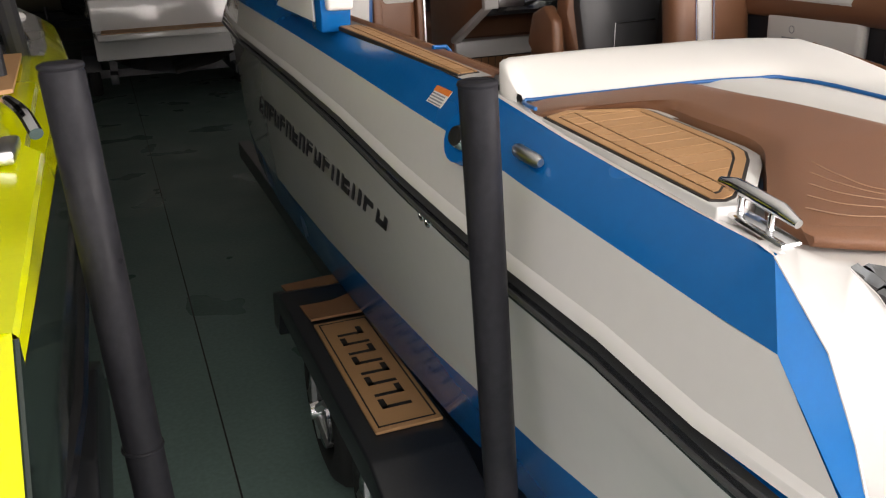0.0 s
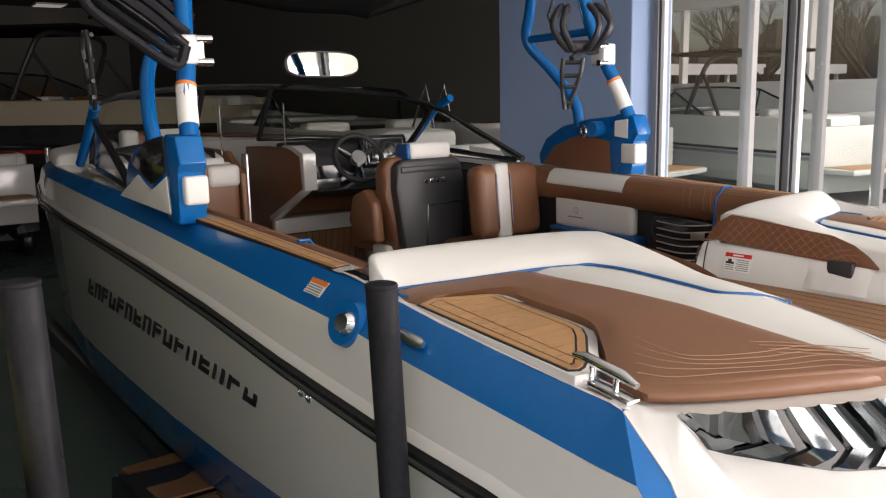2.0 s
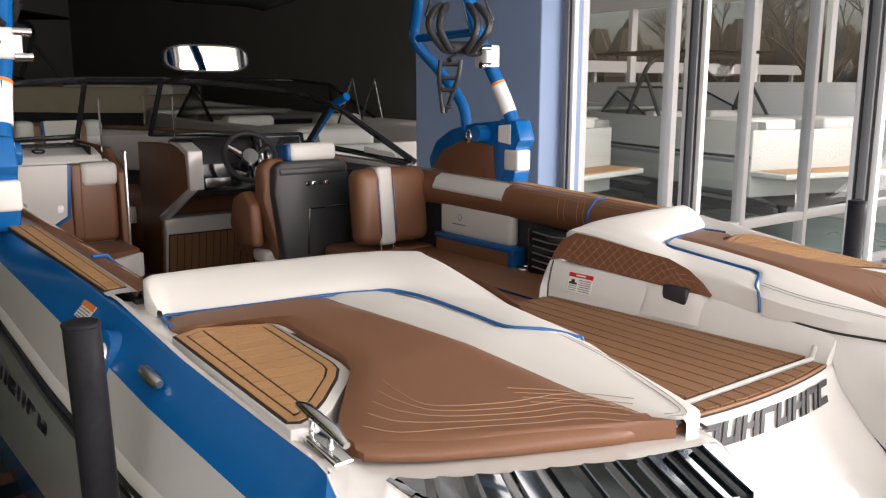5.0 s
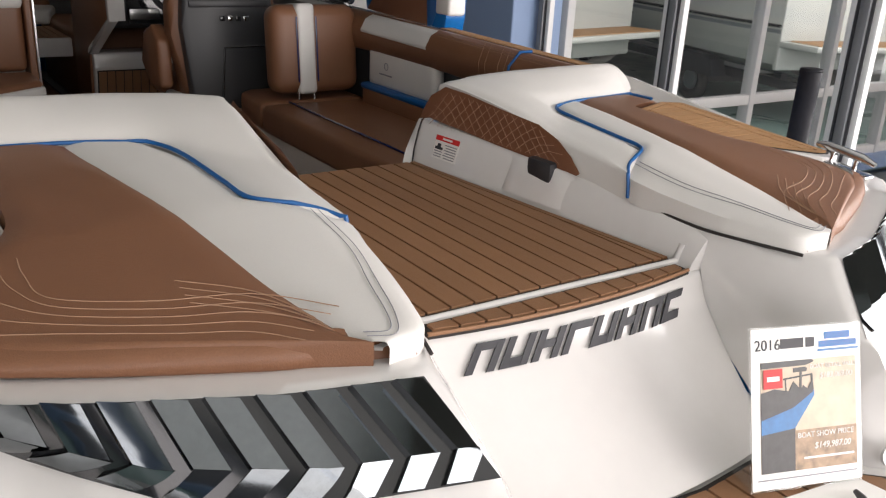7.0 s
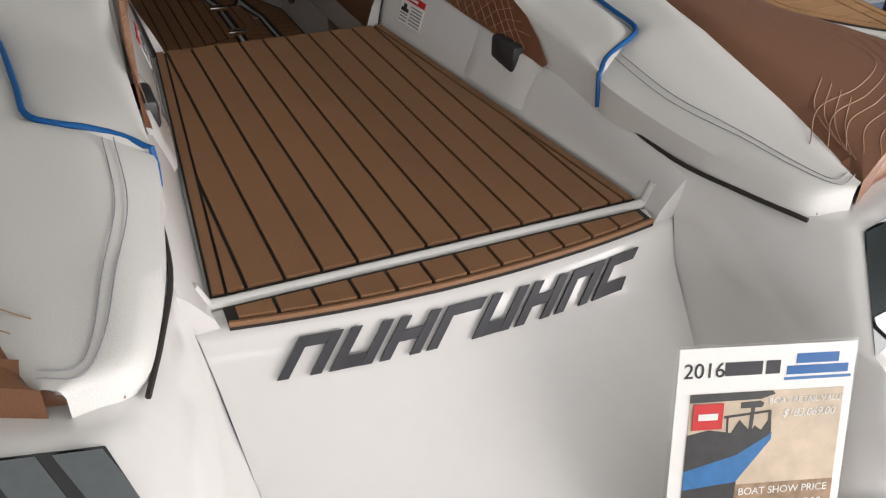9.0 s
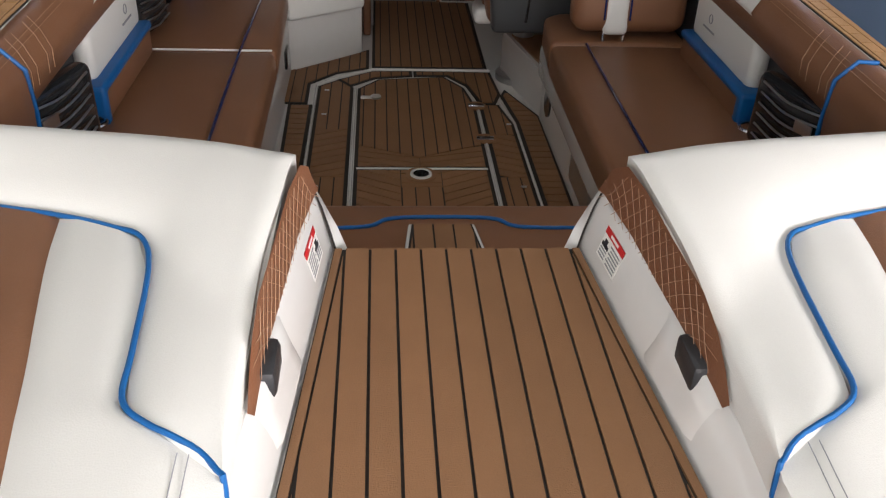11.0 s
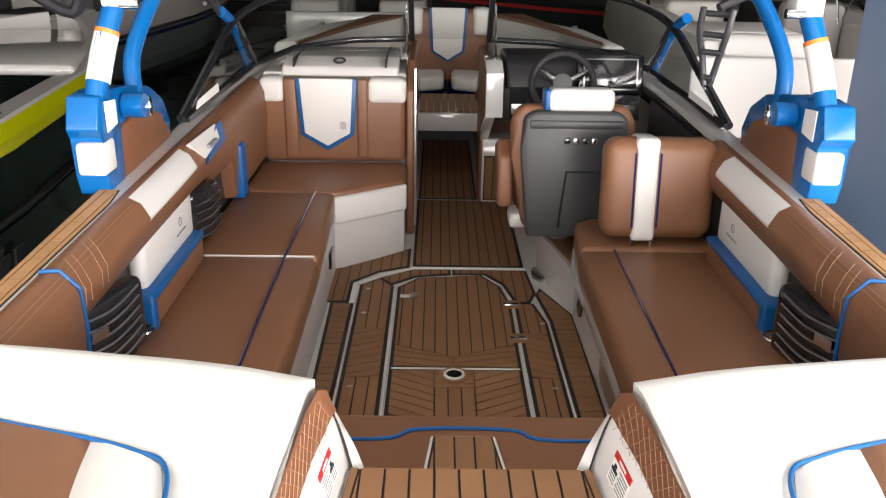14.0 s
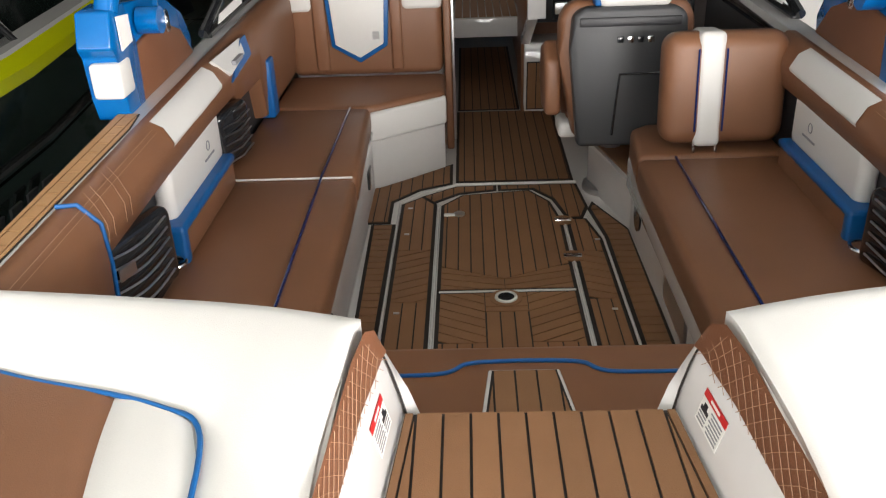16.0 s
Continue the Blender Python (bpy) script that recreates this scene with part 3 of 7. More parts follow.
def face_at(x, v):
    """The transom face below the walkway: x across, v from 0 at the nosing to 1 at the platform."""
    e = nose_y(x)
    d = lerp(v, [(0, 0.0), (0.08, -0.008), (0.3, -0.036), (0.6, -0.115), (0.85, -0.19), (1, -0.27)])
    z = lerp(v, [(0, -0.012), (0.08, -0.02), (0.3, -0.065), (0.6, -0.14), (0.85, -0.2), (1, -0.244)])
    return Vector((x * (1 - 0.12 * v), e + d, z))


part("transom_face", loft([[Vector((0.36 * (k / 8 - 1), 0.03, -0.006))] + [face_at(0.36 * (k / 8 - 1), v / 12) for v in range(13)] for k in range(17)]), M["gel"], boat, "glossy white transom face", soft=60)
for k in range(8):
    bm = None
    x0, w, h = -0.272 + 0.0672 * k, 0.062, 0.20
    for (a0, a1, v0, v1) in ((0.0, 0.24, 0, 1), ((0.24, 0.92, 0.72, 1), (0.24, 0.92, 0, 0.28), (0.24, 0.92, 0.36, 0.64))[k % 3], (0.68, 0.92, 0, 1) if k % 4 != 3 else (0.24, 0.85, 0.72, 1)):
        q = []
        for a, v in ((a0, v0), (a1, v0), (a1, v1), (a0, v1)):
            x = x0 + a * w + 0.046 * (v - 0.5) + 0.006
            q.append(face_at(x, 0.12 + h * (1 - v)) + Vector((0, -0.0025, 0.0025)))
        bm = quad(*q, 0.004, bm)
    part("letter_shape", bm, M["dark_ink"], boat, "dark raised maker's mark as plain shapes" if k == 0 else "", soft=0)

# ---------- sunpads ----------
BASE = [(-0.2, 0.098), (0.0, 0.120), (0.3, 0.158), (0.6, 0.176), (0.8, 0.182), (1.1, 0.184)]
PIPE_Y = [(0.33, 0.46), (0.47, 0.60), (0.545, 0.69), (0.60, 0.728), (0.70, 0.772), (0.88, 0.838), (1.05, 0.92)]
CREST_Y = [(0.33, 0.905), (0.6, 0.95), (0.9, 1.0), (1.1, 1.03)]


def pad_z(x, y):
    """Height of the sunpad's skin over the plan, x as a positive distance from the middle."""
    inner = -0.016 * max(0.0, 1 - abs(x - 0.36) / 0.07) * lerp(y, [(-0.2, 1.0), (0.2, 1.0), (0.5, 0.3)])
    out = -0.034 * max(0.0, (x - 0.55) / 0.5) ** 1.5
    p, c = lerp(x, PIPE_Y), lerp(x, CREST_Y)
    t = min(max((y - p) / (c - p), 0.0), 1.0)
    roll = lerp(x, [(0.33, 0.048), (0.7, 0.058), (1.08, 0.082)]) * (t * (1.6 - 0.6 * t))
    front = -0.03 * max(0.0, (y - c) / 0.05) ** 2
    return lerp(y, BASE) + inner + out + roll + max(front, -0.05)


def drape(s, a, b, n=26, m=10, lift=0.0, puff=0.006, skirt_a=0.0, skirt_b=0.0):
    """A padded skin between two plan lines, laid over the sunpad's height."""
    A, B = curve([(*p, 0) for p in a], n), curve([(*p, 0) for p in b], n)
    rings = []
    for p, q in zip(A, B):
        r = []
        if skirt_a:
            r.append(Vector((s * p.x, p.y, pad_z(p.x, p.y) - skirt_a)))
        for k in range(m + 1):
            t = k / m
            v = p.lerp(q, t)
            e = min(t, 1 - t)
            r.append(Vector((s * v.x, v.y, pad_z(v.x, v.y) + lift + puff * min(1, e * m / 2) - (0.004 if k in (0, m) else 0))))
        if skirt_b:
            r.append(Vector((s * q.x, q.y, pad_z(q.x, q.y) - skirt_b)))
        rings.append(r)
    return loft(rings)


def over(s, pts, n, lift):
    return [(s * p.x, p.y, pad_z(p.x, p.y) + lift) for p in curve([(*q, 0) for q in pts], n)]


PIPE = [(1.086, 0.84), (1.082, 0.90), (1.062, 0.922), (0.98, 0.885), (0.88, 0.838), (0.78, 0.80), (0.70, 0.772), (0.60, 0.728), (0.545, 0.69), (0.518, 0.60), (0.502, 0.42), (0.494, 0.33), (0.452, 0.288), (0.388, 0.256), (0.352, 0.222)]
SEAM = [(0.705, 0.774), (0.69, 0.66), (0.66, 0.50), (0.64, 0.40), (0.62, 0.28), (0.60, 0.15), (0.585, 0.05), (0.57, -0.02), (0.555, -0.08), (0.54, -0.13), (0.525, -0.172)]

for s in (-1, 1):
    pad = part("sunpad", drape(s, [(0.352, 0.222), (0.350, 0.40), (0.345, 0.62), (0.325, 0.85), (0.340, 0.955), (0.6, 1.005), (0.88, 1.045), (1.04, 1.065), (1.082, 1.035), (1.094, 0.98), (1.086, 0.935)],
                               [(0.352, 0.222), (0.46, 0.288), (0.495, 0.36), (0.515, 0.58), (0.55, 0.70), (0.70, 0.775), (0.84, 0.822), (0.96, 0.876), (1.03, 0.910), (1.062, 0.925), (1.074, 0.928)], 50, 12, skirt_a=0.10), M["cream"], boat, "white vinyl sunpad backrest with blue piping", soft=60)
    part("pad_core", drape(s, [(0.35, 0.95), (0.33, 0.8), (0.345, 0.5), (0.36, 0.22), (0.385, 0.05), (0.48, -0.16)], [(1.05, 1.0), (1.0, 0.85), (0.86, 0.6), (0.86, 0.38), (0.90, 0.06), (0.50, -0.165)], 30, 12, lift=-0.014, puff=0.0), M["cream"], pad, soft=60)
    part("piping", tube(over(s, PIPE, 60, 0.004) + [(s * 0.350, 0.216, pad_z(0.352, 0.222) - 0.02), (s * 0.351, 0.213, pad_z(0.352, 0.222) - 0.05)], 0.0045, 8), M["piping"], pad, "blue piping")
    part("inner_panel", drape(s, [(0.555, 0.70), (0.518, 0.58), (0.500, 0.40), (0.490, 0.32), (0.41, 0.268), (0.352, 0.22), (0.362, 0.12), (0.378, 0.02), (0.404, -0.09), (0.434, -0.165), (0.500, -0.184)],
                              SEAM, 44, 8, skirt_a=0.055), M["cream"], pad, "white vinyl inner panel", soft=60)
    part("lounging_panel", drape(s, SEAM, [(1.080, 0.915), (1.075, 0.80), (0.89, 0.735), (0.872, 0.56), (0.874, 0.39), (0.95, 0.275), (1.02, 0.18), (1.025, 0.10), (0.93, 0.02), (0.76, -0.062), (0.52, -0.176)], 66, 14, skirt_b=0.05), M["brown"], pad, "brown vinyl lounging panel with curved stitching", soft=60)
    rolls = []
    for k in range(25):
        x = 0.450 + 0.586 * k / 24
        y = lerp(x, ROLL_LOW)
        z = 0.066 + 0.012 * k / 24
        xi = x
        yi = y + 0.035
        top = pad_z(xi, yi) - 0.020 * max(0.0, 1 - k / 4)
        rolls.append([Vector((s * xi, yi, top + 0.002)), Vector((s * (x + 0.008), y + 0.016, top - 0.003)), Vector((s * x, y + 0.003, (top + z) / 2 + 0.003)), Vector((s * x, y, z + 0.005)), Vector((s * x, y + 0.008, z - 0.002))])
    # dark tube drawn as the shadow line between cushion and deck
    part("pad_gap", tube(curve([(s * 0.356, 0.30, 0.094), (s * 0.362, 0.20, 0.083), (s * 0.371, 0.034, 0.070), (s * 0.40, -0.085, 0.069), (s * 0.430, -0.180, 0.069)], 20), 0.0035, 6), M["caulk"], pad)
    part("aft_roll", loft(rolls, cap=True), M["brown"], pad, "brown vinyl aft edge roll", soft=60)
    # rows of stitching along the aft edge
    for k in range(5):
        d = 0.03 * k
        part("stitching", tube(over(s, [(1.0 - 0.03 * k, 0.13 + d), (0.96 - 0.02 * k, 0.075 + d), (0.86, 0.02 + d * 0.8), (0.74, -0.045 + d * 0.75), (0.655 - 0.01 * k, -0.085 + d * 0.75), (0.60 - 0.02 * k, -0.135 + d * 0.5)], 34, 0.0062), 0.0009, 4), M["thread"], pad)
    for k in range(4):
        d = 0.022 * k
        part("stitching", tube(over(s, [(0.70, 0.02 + d), (0.62, -0.045 + d), (0.575 + 0.004 * k, -0.095 + d), (0.555 + 0.003 * k, -0.13 + 0.6 * d)], 16, 0.0062), 0.0009, 4), M["thread"], pad)
    for k in range(2):
        part("stitching", tube(over(s, [(0.395 + 0.014 * k, 0.245), (0.40 + 0.014 * k, 0.10), (0.432 + 0.014 * k, -0.03), (0.455 + 0.012 * k, -0.12), (0.482 + 0.004 * k, -0.170 + 0.012 * k), (0.522, -0.160 + 0.01 * k)], 30, 0.0072), 0.0008, 4), M["ink"], pad)
    # stitched brown panel on the walkway face of the backrest
    rows = []
    for y, zl, zh in ((0.365, 0.098, 0.103), (0.40, 0.10, 0.135), (0.45, 0.10, 0.165), (0.524, 0.102, 0.188), (0.66, 0.108, 0.200), (0.80, 0.118, 0.216), (0.88, 0.124, 0.222), (0.935, 0.13, 0.19), (0.965, 0.125, 0.145)):
        x = lerp(y, [(0.3, 0.345), (0.5, 0.343), (0.8, 0.318), (0.965, 0.29)])
        rows.append([Vector((s * (x - 0.011 + 0.002 * k), y, zl + (zh - zl) * k / 5)) for k in range(6)])
    face = part("stitched_panel", loft(rows), M["brown_perf"], pad, "brown vinyl panel with crossed pale stitching", soft=60)
    for k in range(14):
        for lean in (-1, 1):
            y0 = 0.47 + 0.034 * k
            p = []
            for t in (0, 0.5, 1):
                y = y0 + lean * (t - 0.5) * 0.09
                z = 0.112 + t * (lerp(y, [(0.42, 0.02), (0.54, 0.075), (0.66, 0.085), (0.86, 0.098), (0.95, 0.04)]))
                x = lerp(y, [(0.3, 0.345), (0.5, 0.343), (0.8, 0.318), (0.965, 0.29)]) - 0.0142 + 0.01 * t
                p.append((s * x, y, z))
            part("stitching", tube(p, 0.0006, 4), M["thread"], face)
    # small teak corner pad with its white moulded rim
    tp = [(1.118, 0.742), (1.05, 0.772), (0.905, 0.722), (0.893, 0.70), (0.891, 0.42), (0.898, 0.385), (0.925, 0.345), (1.00, 0.265), (1.06, 0.212), (1.085, 0.203), (1.108, 0.215)]
    rim_line = [(1.118, 0.748), (1.05, 0.780), (0.895, 0.728), (0.880, 0.70), (0.872, 0.42), (0.880, 0.370), (0.915, 0.325), (1.00, 0.236), (1.05, 0.195), (1.075, 0.184), (1.112, 0.190)]
    tp, rim_line = [(s * x, y) for x, y in tp], [(s * x, y) for x, y in rim_line]

    def tilt(bm):
        for v in bm.verts:
            v.co.z += lerp(v.co.y, [(0.2, 0.110), (0.75, 0.146)])
        return bm

    rim = part("corner_step", tilt(prism(rim_line, -0.05, 0.004, 0.003)), M["gel"], boat, "white moulded corner step with teak foam", soft=60)
    part("foam_edge", tilt(prism(tp, 0.004, 0.0068)), M["caulk"], rim)
    border = inset(tp, 0.006)
    bedge = inset(tp, 0.024)
    for i in range(len(border)):
        j = (i + 1) % len(border)
        part("border_strip", tilt(prism([border[i], border[j], bedge[j], bedge[i]], 0.0068, 0.0086)), M["teak_pale"], rim, soft=0)
    ins = inset(tp, 0.029)
    for k in range(14):
        lo, hi = 0.20 + 0.042 * k, 0.20 + 0.042 * k + 0.0385
        p = clip(clip(ins, 0, -1, -lo), 0, 1, hi)
        for q in (clip(p, s, 0, 1.045), clip(p, -s, 0, -1.050)):
            if len(q) > 2 and area(q) > 1e-4:
                part("plank", tilt(prism(q, 0.0068, 0.0086)), M["teak_pale"], rim, soft=0)
    # smoked chevron insert: dark bed and polished angled plates
    bezel = part("chevron_insert", loft([[vent_point(s, 1 - u / 24, v / 4, 0.002) for v in range(5)] for u in range(25)]), M["gloss"], boat, "smoked chevron insert on the white aft quarter")
    for k in range(11):
        u0 = 0.02 + 0.1 * (k - 1)
        for (va, vb, a0, a1, w0, w1) in ((0.015, 0.695, 0.0, 0.024, 0.074, 0.070), (0.70, 0.985, 0.024, -0.046, 0.070, 0.062)):
            plate = []
            for i in range(5):
                t = i / 4
                v = va + (vb - va) * t
                ua = min(max(u0 + a0 + (a1 - a0) * t, 0.0), 1.0)
                ub = min(max(u0 + a0 + w0 + (a1 + w1 - a0 - w0) * t, 0.0), 1.0)
                hi_, lo_ = (0.017, 0.003) if va < 0.5 else (0.017, 0.006)
                plate.append([vent_point(s, ua, v, 0.002), vent_point(s, ua, v, hi_), vent_point(s, (ua + ub) / 2, v, (hi_ + lo_) / 2), vent_point(s, ub, v, lo_), vent_point(s, ub, v, 0.002)])
            if max((r[1] - r[3]).length for r in plate) > 0.012:
                part("chevron", loft(plate), M["carbon"], bezel, soft=30)

# cleats at the aft corners
for s in (-1, 1):
    base = part("cleat", turned(box(-0.082, 0.082, -0.02, 0.02, 0, 0.010, 0.005), pose(s * 1.074, 0.152, 0.09, 0, -7, 90)), M["chrome"], boat, "polished pull-up mooring cleat")
    for d in (-0.034, 0.034):
        part("post", turned(disc((d, 0, 0.025), (0, 0, 1), 0.006, 0.04, 12), pose(s * 1.074, 0.152, 0.09, 0, -7, 90)), M["chrome"], base)
    part("bar", turned(tube([(-0.085, 0, 0.040), (-0.05, 0, 0.046), (0.05, 0, 0.046), (0.085, 0, 0.040)], [0.007, 0.012, 0.012, 0.007], 12), pose(s * 1.074, 0.152, 0.09, 0, -7, 90)), M["chrome"], base)
    # round blue boss with a chrome nozzle and the flush light behind it
    boss = part("gunwale_boss", disc((s * 1.222, 0.895, 0.088), (s, -0.18, 0.42), 0.066, 0.05, 32, r2=0.058), M["blue"], boat, "round blue boss with a chrome nozzle")
    part("nozzle", disc((s * 1.250, 0.875, 0.100), (s, -0.35, 0.42), 0.036, 0.03, 24, r2=0.022), M["chrome"], boss)
    part("courtesy_light", tube([(s * 1.203, 0.695, 0.109), (s * 1.205, 0.68, 0.107), (s * 1.205, 0.60, 0.103), (s * 1.203, 0.588, 0.102)], [0.008, 0.014, 0.014, 0.008], 12), M["steel"], boat, "small metal light set in the gunwale")

    def band(y, t, lift=0.001):
        b_, g_, bl_, r_, lo_ = at(y)
        p = Vector((s * (b_ - 0.11), y, g_)).lerp(Vector((s * (b_ - 0.04), y, bl_)), t)
        return p + Vector((s * 0.8, 0, 0.6)) * lift
    sgn = 1 if s < 0 else -1
    st = part("warning_sticker", quad(band(1.160, 0.68), band(1.07, 0.68), band(1.06, 0.27), band(1.15, 0.27), 0.001 * sgn), M["paper"], boat, "white and orange warning sticker", soft=0)
    part("sticker_band", quad(band(1.1525, 0.40, 0.003), band(1.0625, 0.40, 0.003), band(1.06, 0.27, 0.003), band(1.15, 0.27, 0.003), 0.001 * sgn), M["orange"], st, soft=0)
    for k in range(4):
        t = 0.66 - 0.065 * k
        part("print_line", quad(band(1.150, t, 0.003), band(1.075, t, 0.003), band(1.075, t - 0.03, 0.003), band(1.150, t - 0.03, 0.003), 0.001 * sgn), M["ink"], st, soft=0)
    # teak strip along the gunwale top
    gt = [(1.165, 1.09), (1.105, 1.10), (1.10, 2.0), (1.115, 2.13), (1.185, 2.13), (1.175, 1.6)]
    gt = [(s * x, y) for x, y in gt]

    def lay(bm):
        for v in bm.verts:
            v.co.z += lerp(v.co.y, GUN) + 0.006
        return bm
    strip = part("gunwale_pad", lay(prism(gt, -0.01, 0.003)), M["caulk"], boat, "pale teak foam strip on the gunwale")
    ins = inset(gt, 0.004)
    mid = clip(clip(ins, s, 0, 1.153), -s, 0, -1.120)
    pieces = [clip(ins, s, 0, 1.116), clip(ins, -s, 0, -1.157)] + [clip(clip(mid, 0, -1, -(1.09 + 0.066 * k)), 0, 1, 1.09 + 0.066 * k + 0.062) for k in range(16)]
    for q in pieces:
        if len(q) > 2 and area(q) > 1e-4:
            part("plank", lay(prism(q, 0.003, 0.0055)), M["teak_pale"], strip, soft=0)
    part("gunwale_cap", loft([[Vector((s * (lerp(y, BEAM) - 0.115), y, lerp(y, GUN) + 0.004)), Vector((s * (lerp(y, BEAM) - 0.14), y, lerp(y, GUN) + 0.007)), Vector((s * (lerp(y, BEAM) - 0.205), y, lerp(y, GUN) + 0.006)), Vector((s * (lerp(y, BEAM) - 0.215), y, lerp(y, GUN) - 0.02))] for y in (1.05, 1.5, 2, 2.5, 3, 3.5, 4, 4.5, 5, 5.5, 6, 6.5)]), M["gel"], boat)

# ---------- walkway pad ----------
wp = [(-0.328, 0.054), (0.328, 0.054), (0.252, 0.942), (-0.252, 0.942)]
wbase = part("walkway_floor", prism([(-0.36, 0.0), (0.36, 0.0), (0.29, 0.95), (-0.29, 0.95)], -0.16, -0.010, 0.004), M["gel"], boat)
wpad = part("walkway_pad", prism(wp, -0.010, -0.002), M["caulk"], boat, "teak foam walkway pad with dark joints")
planks(wpad, [(-0.305, 0.057), (0.305, 0.057), (0.231, 0.939), (-0.231, 0.939)], -0.002, 0.0511, 0.0055, start=0.0255)
for s in (-1, 1):
    part("margin_board", prism([(s * 0.3245, 0.057), (s * 0.3095, 0.057), (s * 0.2355, 0.939), (s * 0.2495, 0.939)], -0.002, 0.003), M["teak"], wpad, soft=0)
nose = []
for k in range(15):
    x = -0.318 + 0.636 * k / 14
    nose.append((x, -0.008 - 0.028 * (1 - (x / 0.318) ** 2)))
nose = nose + [(0.318, 0.030), (-0.318, 0.030)]
npad = part("walkway_nosing", prism(nose, -0.014, -0.003), M["caulk"], boat, "curved teak foam nosing")
planks(npad, inset(nose, 0.010), -0.003, 0.0511, 0.0055, start=0.0)
part("white_bead", tube([(-0.35, 0.042, 0.03), (-0.335, 0.042, -0.002), (-0.31, 0.042, -0.005), (0.31, 0.042, -0.005), (0.335, 0.042, -0.002), (0.35, 0.042, 0.03)], 0.0085, 10), M["gel"], npad)
part("nosing_edge", tube([(x, y + 0.003, -0.004) for x, y in nose[:15]], 0.0045, 6), M["teak"], npad)
for s in (-1, 1):
    def tag(name, a0, a1, b0, b1, t, mat, parent, label=""):
        """A patch on the walkway side: a from aft to forward, b from below to above."""
        def at_(a, b):
            y, z = 0.785 + 0.10 * a, 0.028 + 0.062 * b
            x = lerp(y, WALK) + 0.004 + 0.026 * (z - 0.004) / 0.095
            return Vector((s * (x - 0.0012), y, z))
        return part(name, quad(at_(a0, b0), at_(a1, b0), at_(a1, b1), at_(a0, b1), -t if s > 0 else t), mat, parent, label, soft=0)
    lab = tag("warning_label", 0, 1, 0, 1, 0.001, M["paper"], boat, "white safety label with a red header")
    tag("label_header", 0, 1, 0.78, 1, 0.0018, M["red"], lab)
    tag("header_mark", 0.3, 0.7, 0.85, 0.93, 0.0024, M["paper"], lab)
    for k in range(6):
        tag("print_line", 0.06, 0.55 if k % 2 else 0.5, 0.08 + 0.11 * k, 0.125 + 0.11 * k, 0.0018, M["ink"], lab)
    tag("pictogram", 0.62, 0.94, 0.40, 0.52, 0.0018, M["dark_ink"], lab)
    tag("pictogram", 0.72, 0.86, 0.52, 0.66, 0.0018, M["dark_ink"], lab)
    for k in range(3):
        tag("print_line", 0.62, 0.94, 0.08 + 0.11 * k, 0.125 + 0.11 * k, 0.0018, M["ink"], lab)
    ledge = part("pocket_surround", loft([[Vector((s * x, y, z)) for x, z in ((lerp(y, WALK) + 0.006 - d, 0.012), (lerp(y, WALK) + 0.020 - d, 0.052), (lerp(y, WALK) + 0.034 - d, 0.098), (lerp(y, WALK) + 0.05, 0.104))] for y, d in ((0.375, -0.004), (0.40, 0.006), (0.43, 0.007), (0.545, 0.007), (0.575, 0.006), (0.60, -0.004))]), M["gel"], boat, "white moulded surround of the latch pocket", soft=60)
    part("latch_pocket", box(min(s * 0.312, s * 0.37), max(s * 0.312, s * 0.37), 0.435, 0.525, 0.060, 0.112, 0.010), M["black"], ledge, "black recessed latch pocket")

for s in (-1, 1):
    for k in range(2):
        hole = part("drain_fitting", ring((s * (lerp(1.1, BEAM) - 0.018), 1.12 - 0.045 * k, -0.145 - 0.004 * k), (s, 0, 0), 0.013, 0.005, 20), M["chrome"], boat, "small chrome through-hull fitting")
        part("fitting_bore", disc((s * (lerp(1.1, BEAM) - 0.022), 1.12 - 0.045 * k, -0.145 - 0.004 * k), (s, 0, 0), 0.011, 0.006, 16), M["black"], hole)

# ---------- swim platform, sign and paper ----------
plat = []
for k in range(13):
    x = -1.15 + 2.3 * k / 12
    plat.append((x, -0.98 + 0.16 * (x / 1.15) ** 2))
plat = plat + [(1.15, -0.2), (0.3, -0.22), (-0.3, -0.22), (-1.15, -0.2)]
platform = part("swim_platform", prism(plat, -0.33, -0.252, 0.012), M["gel"], boat, "white swim platform with a teak foam pad")
pp = [(-0.262, -0.30), (-0.22, -0.275), (-0.1, -0.30), (0.05, -0.312), (0.2, -0.30), (0.26, -0.31), (0.33, -0.42), (0.45, -0.53), (0.7, -0.50), (0.9, -0.46), (1.0, -0.5), (1.0, -0.76), (0.5, -0.87), (0, -0.92), (-0.5, -0.87), (-1.0, -0.76), (-1.0, -0.5), (-0.9, -0.46), (-0.7, -0.50), (-0.45, -0.53), (-0.33, -0.42)]
ppad = part("platform_pad", prism(pp, -0.252, -0.246), M["caulk"], platform, "teak foam platform pad")
for k in range(-20, 20):
    p = clip(clip(inset(pp, 0.012), -1, 0, -(k * 0.0511 + 0.003)), 1, 0, (k + 1) * 0.0511 - 0.003)
    if len(p) > 2 and area(p) > 2e-4:
        part("plank", prism(p, -0.246, -0.241), M["teak"], ppad, soft=0)
part("drain_ring", disc((0.005, -0.488, -0.240), (0, 0, 1), 0.058, 0.006, 32), M["teak"], ppad)
cup = part("deck_fitting", ring((0.005, -0.488, -0.236), (0, 0, 1), 0.036, 0.006), M["chrome"], platform, "polished round deck fitting")
part("fitting_centre", disc((0.005, -0.488, -0.238), (0, 0, 1), 0.034, 0.006, 24), M["steel"], cup)
part("fitting_core", disc((0.005, -0.488, -0.234), (0, 0, 1), 0.014, 0.010, 20, r2=0.01), M["chrome"], cup)
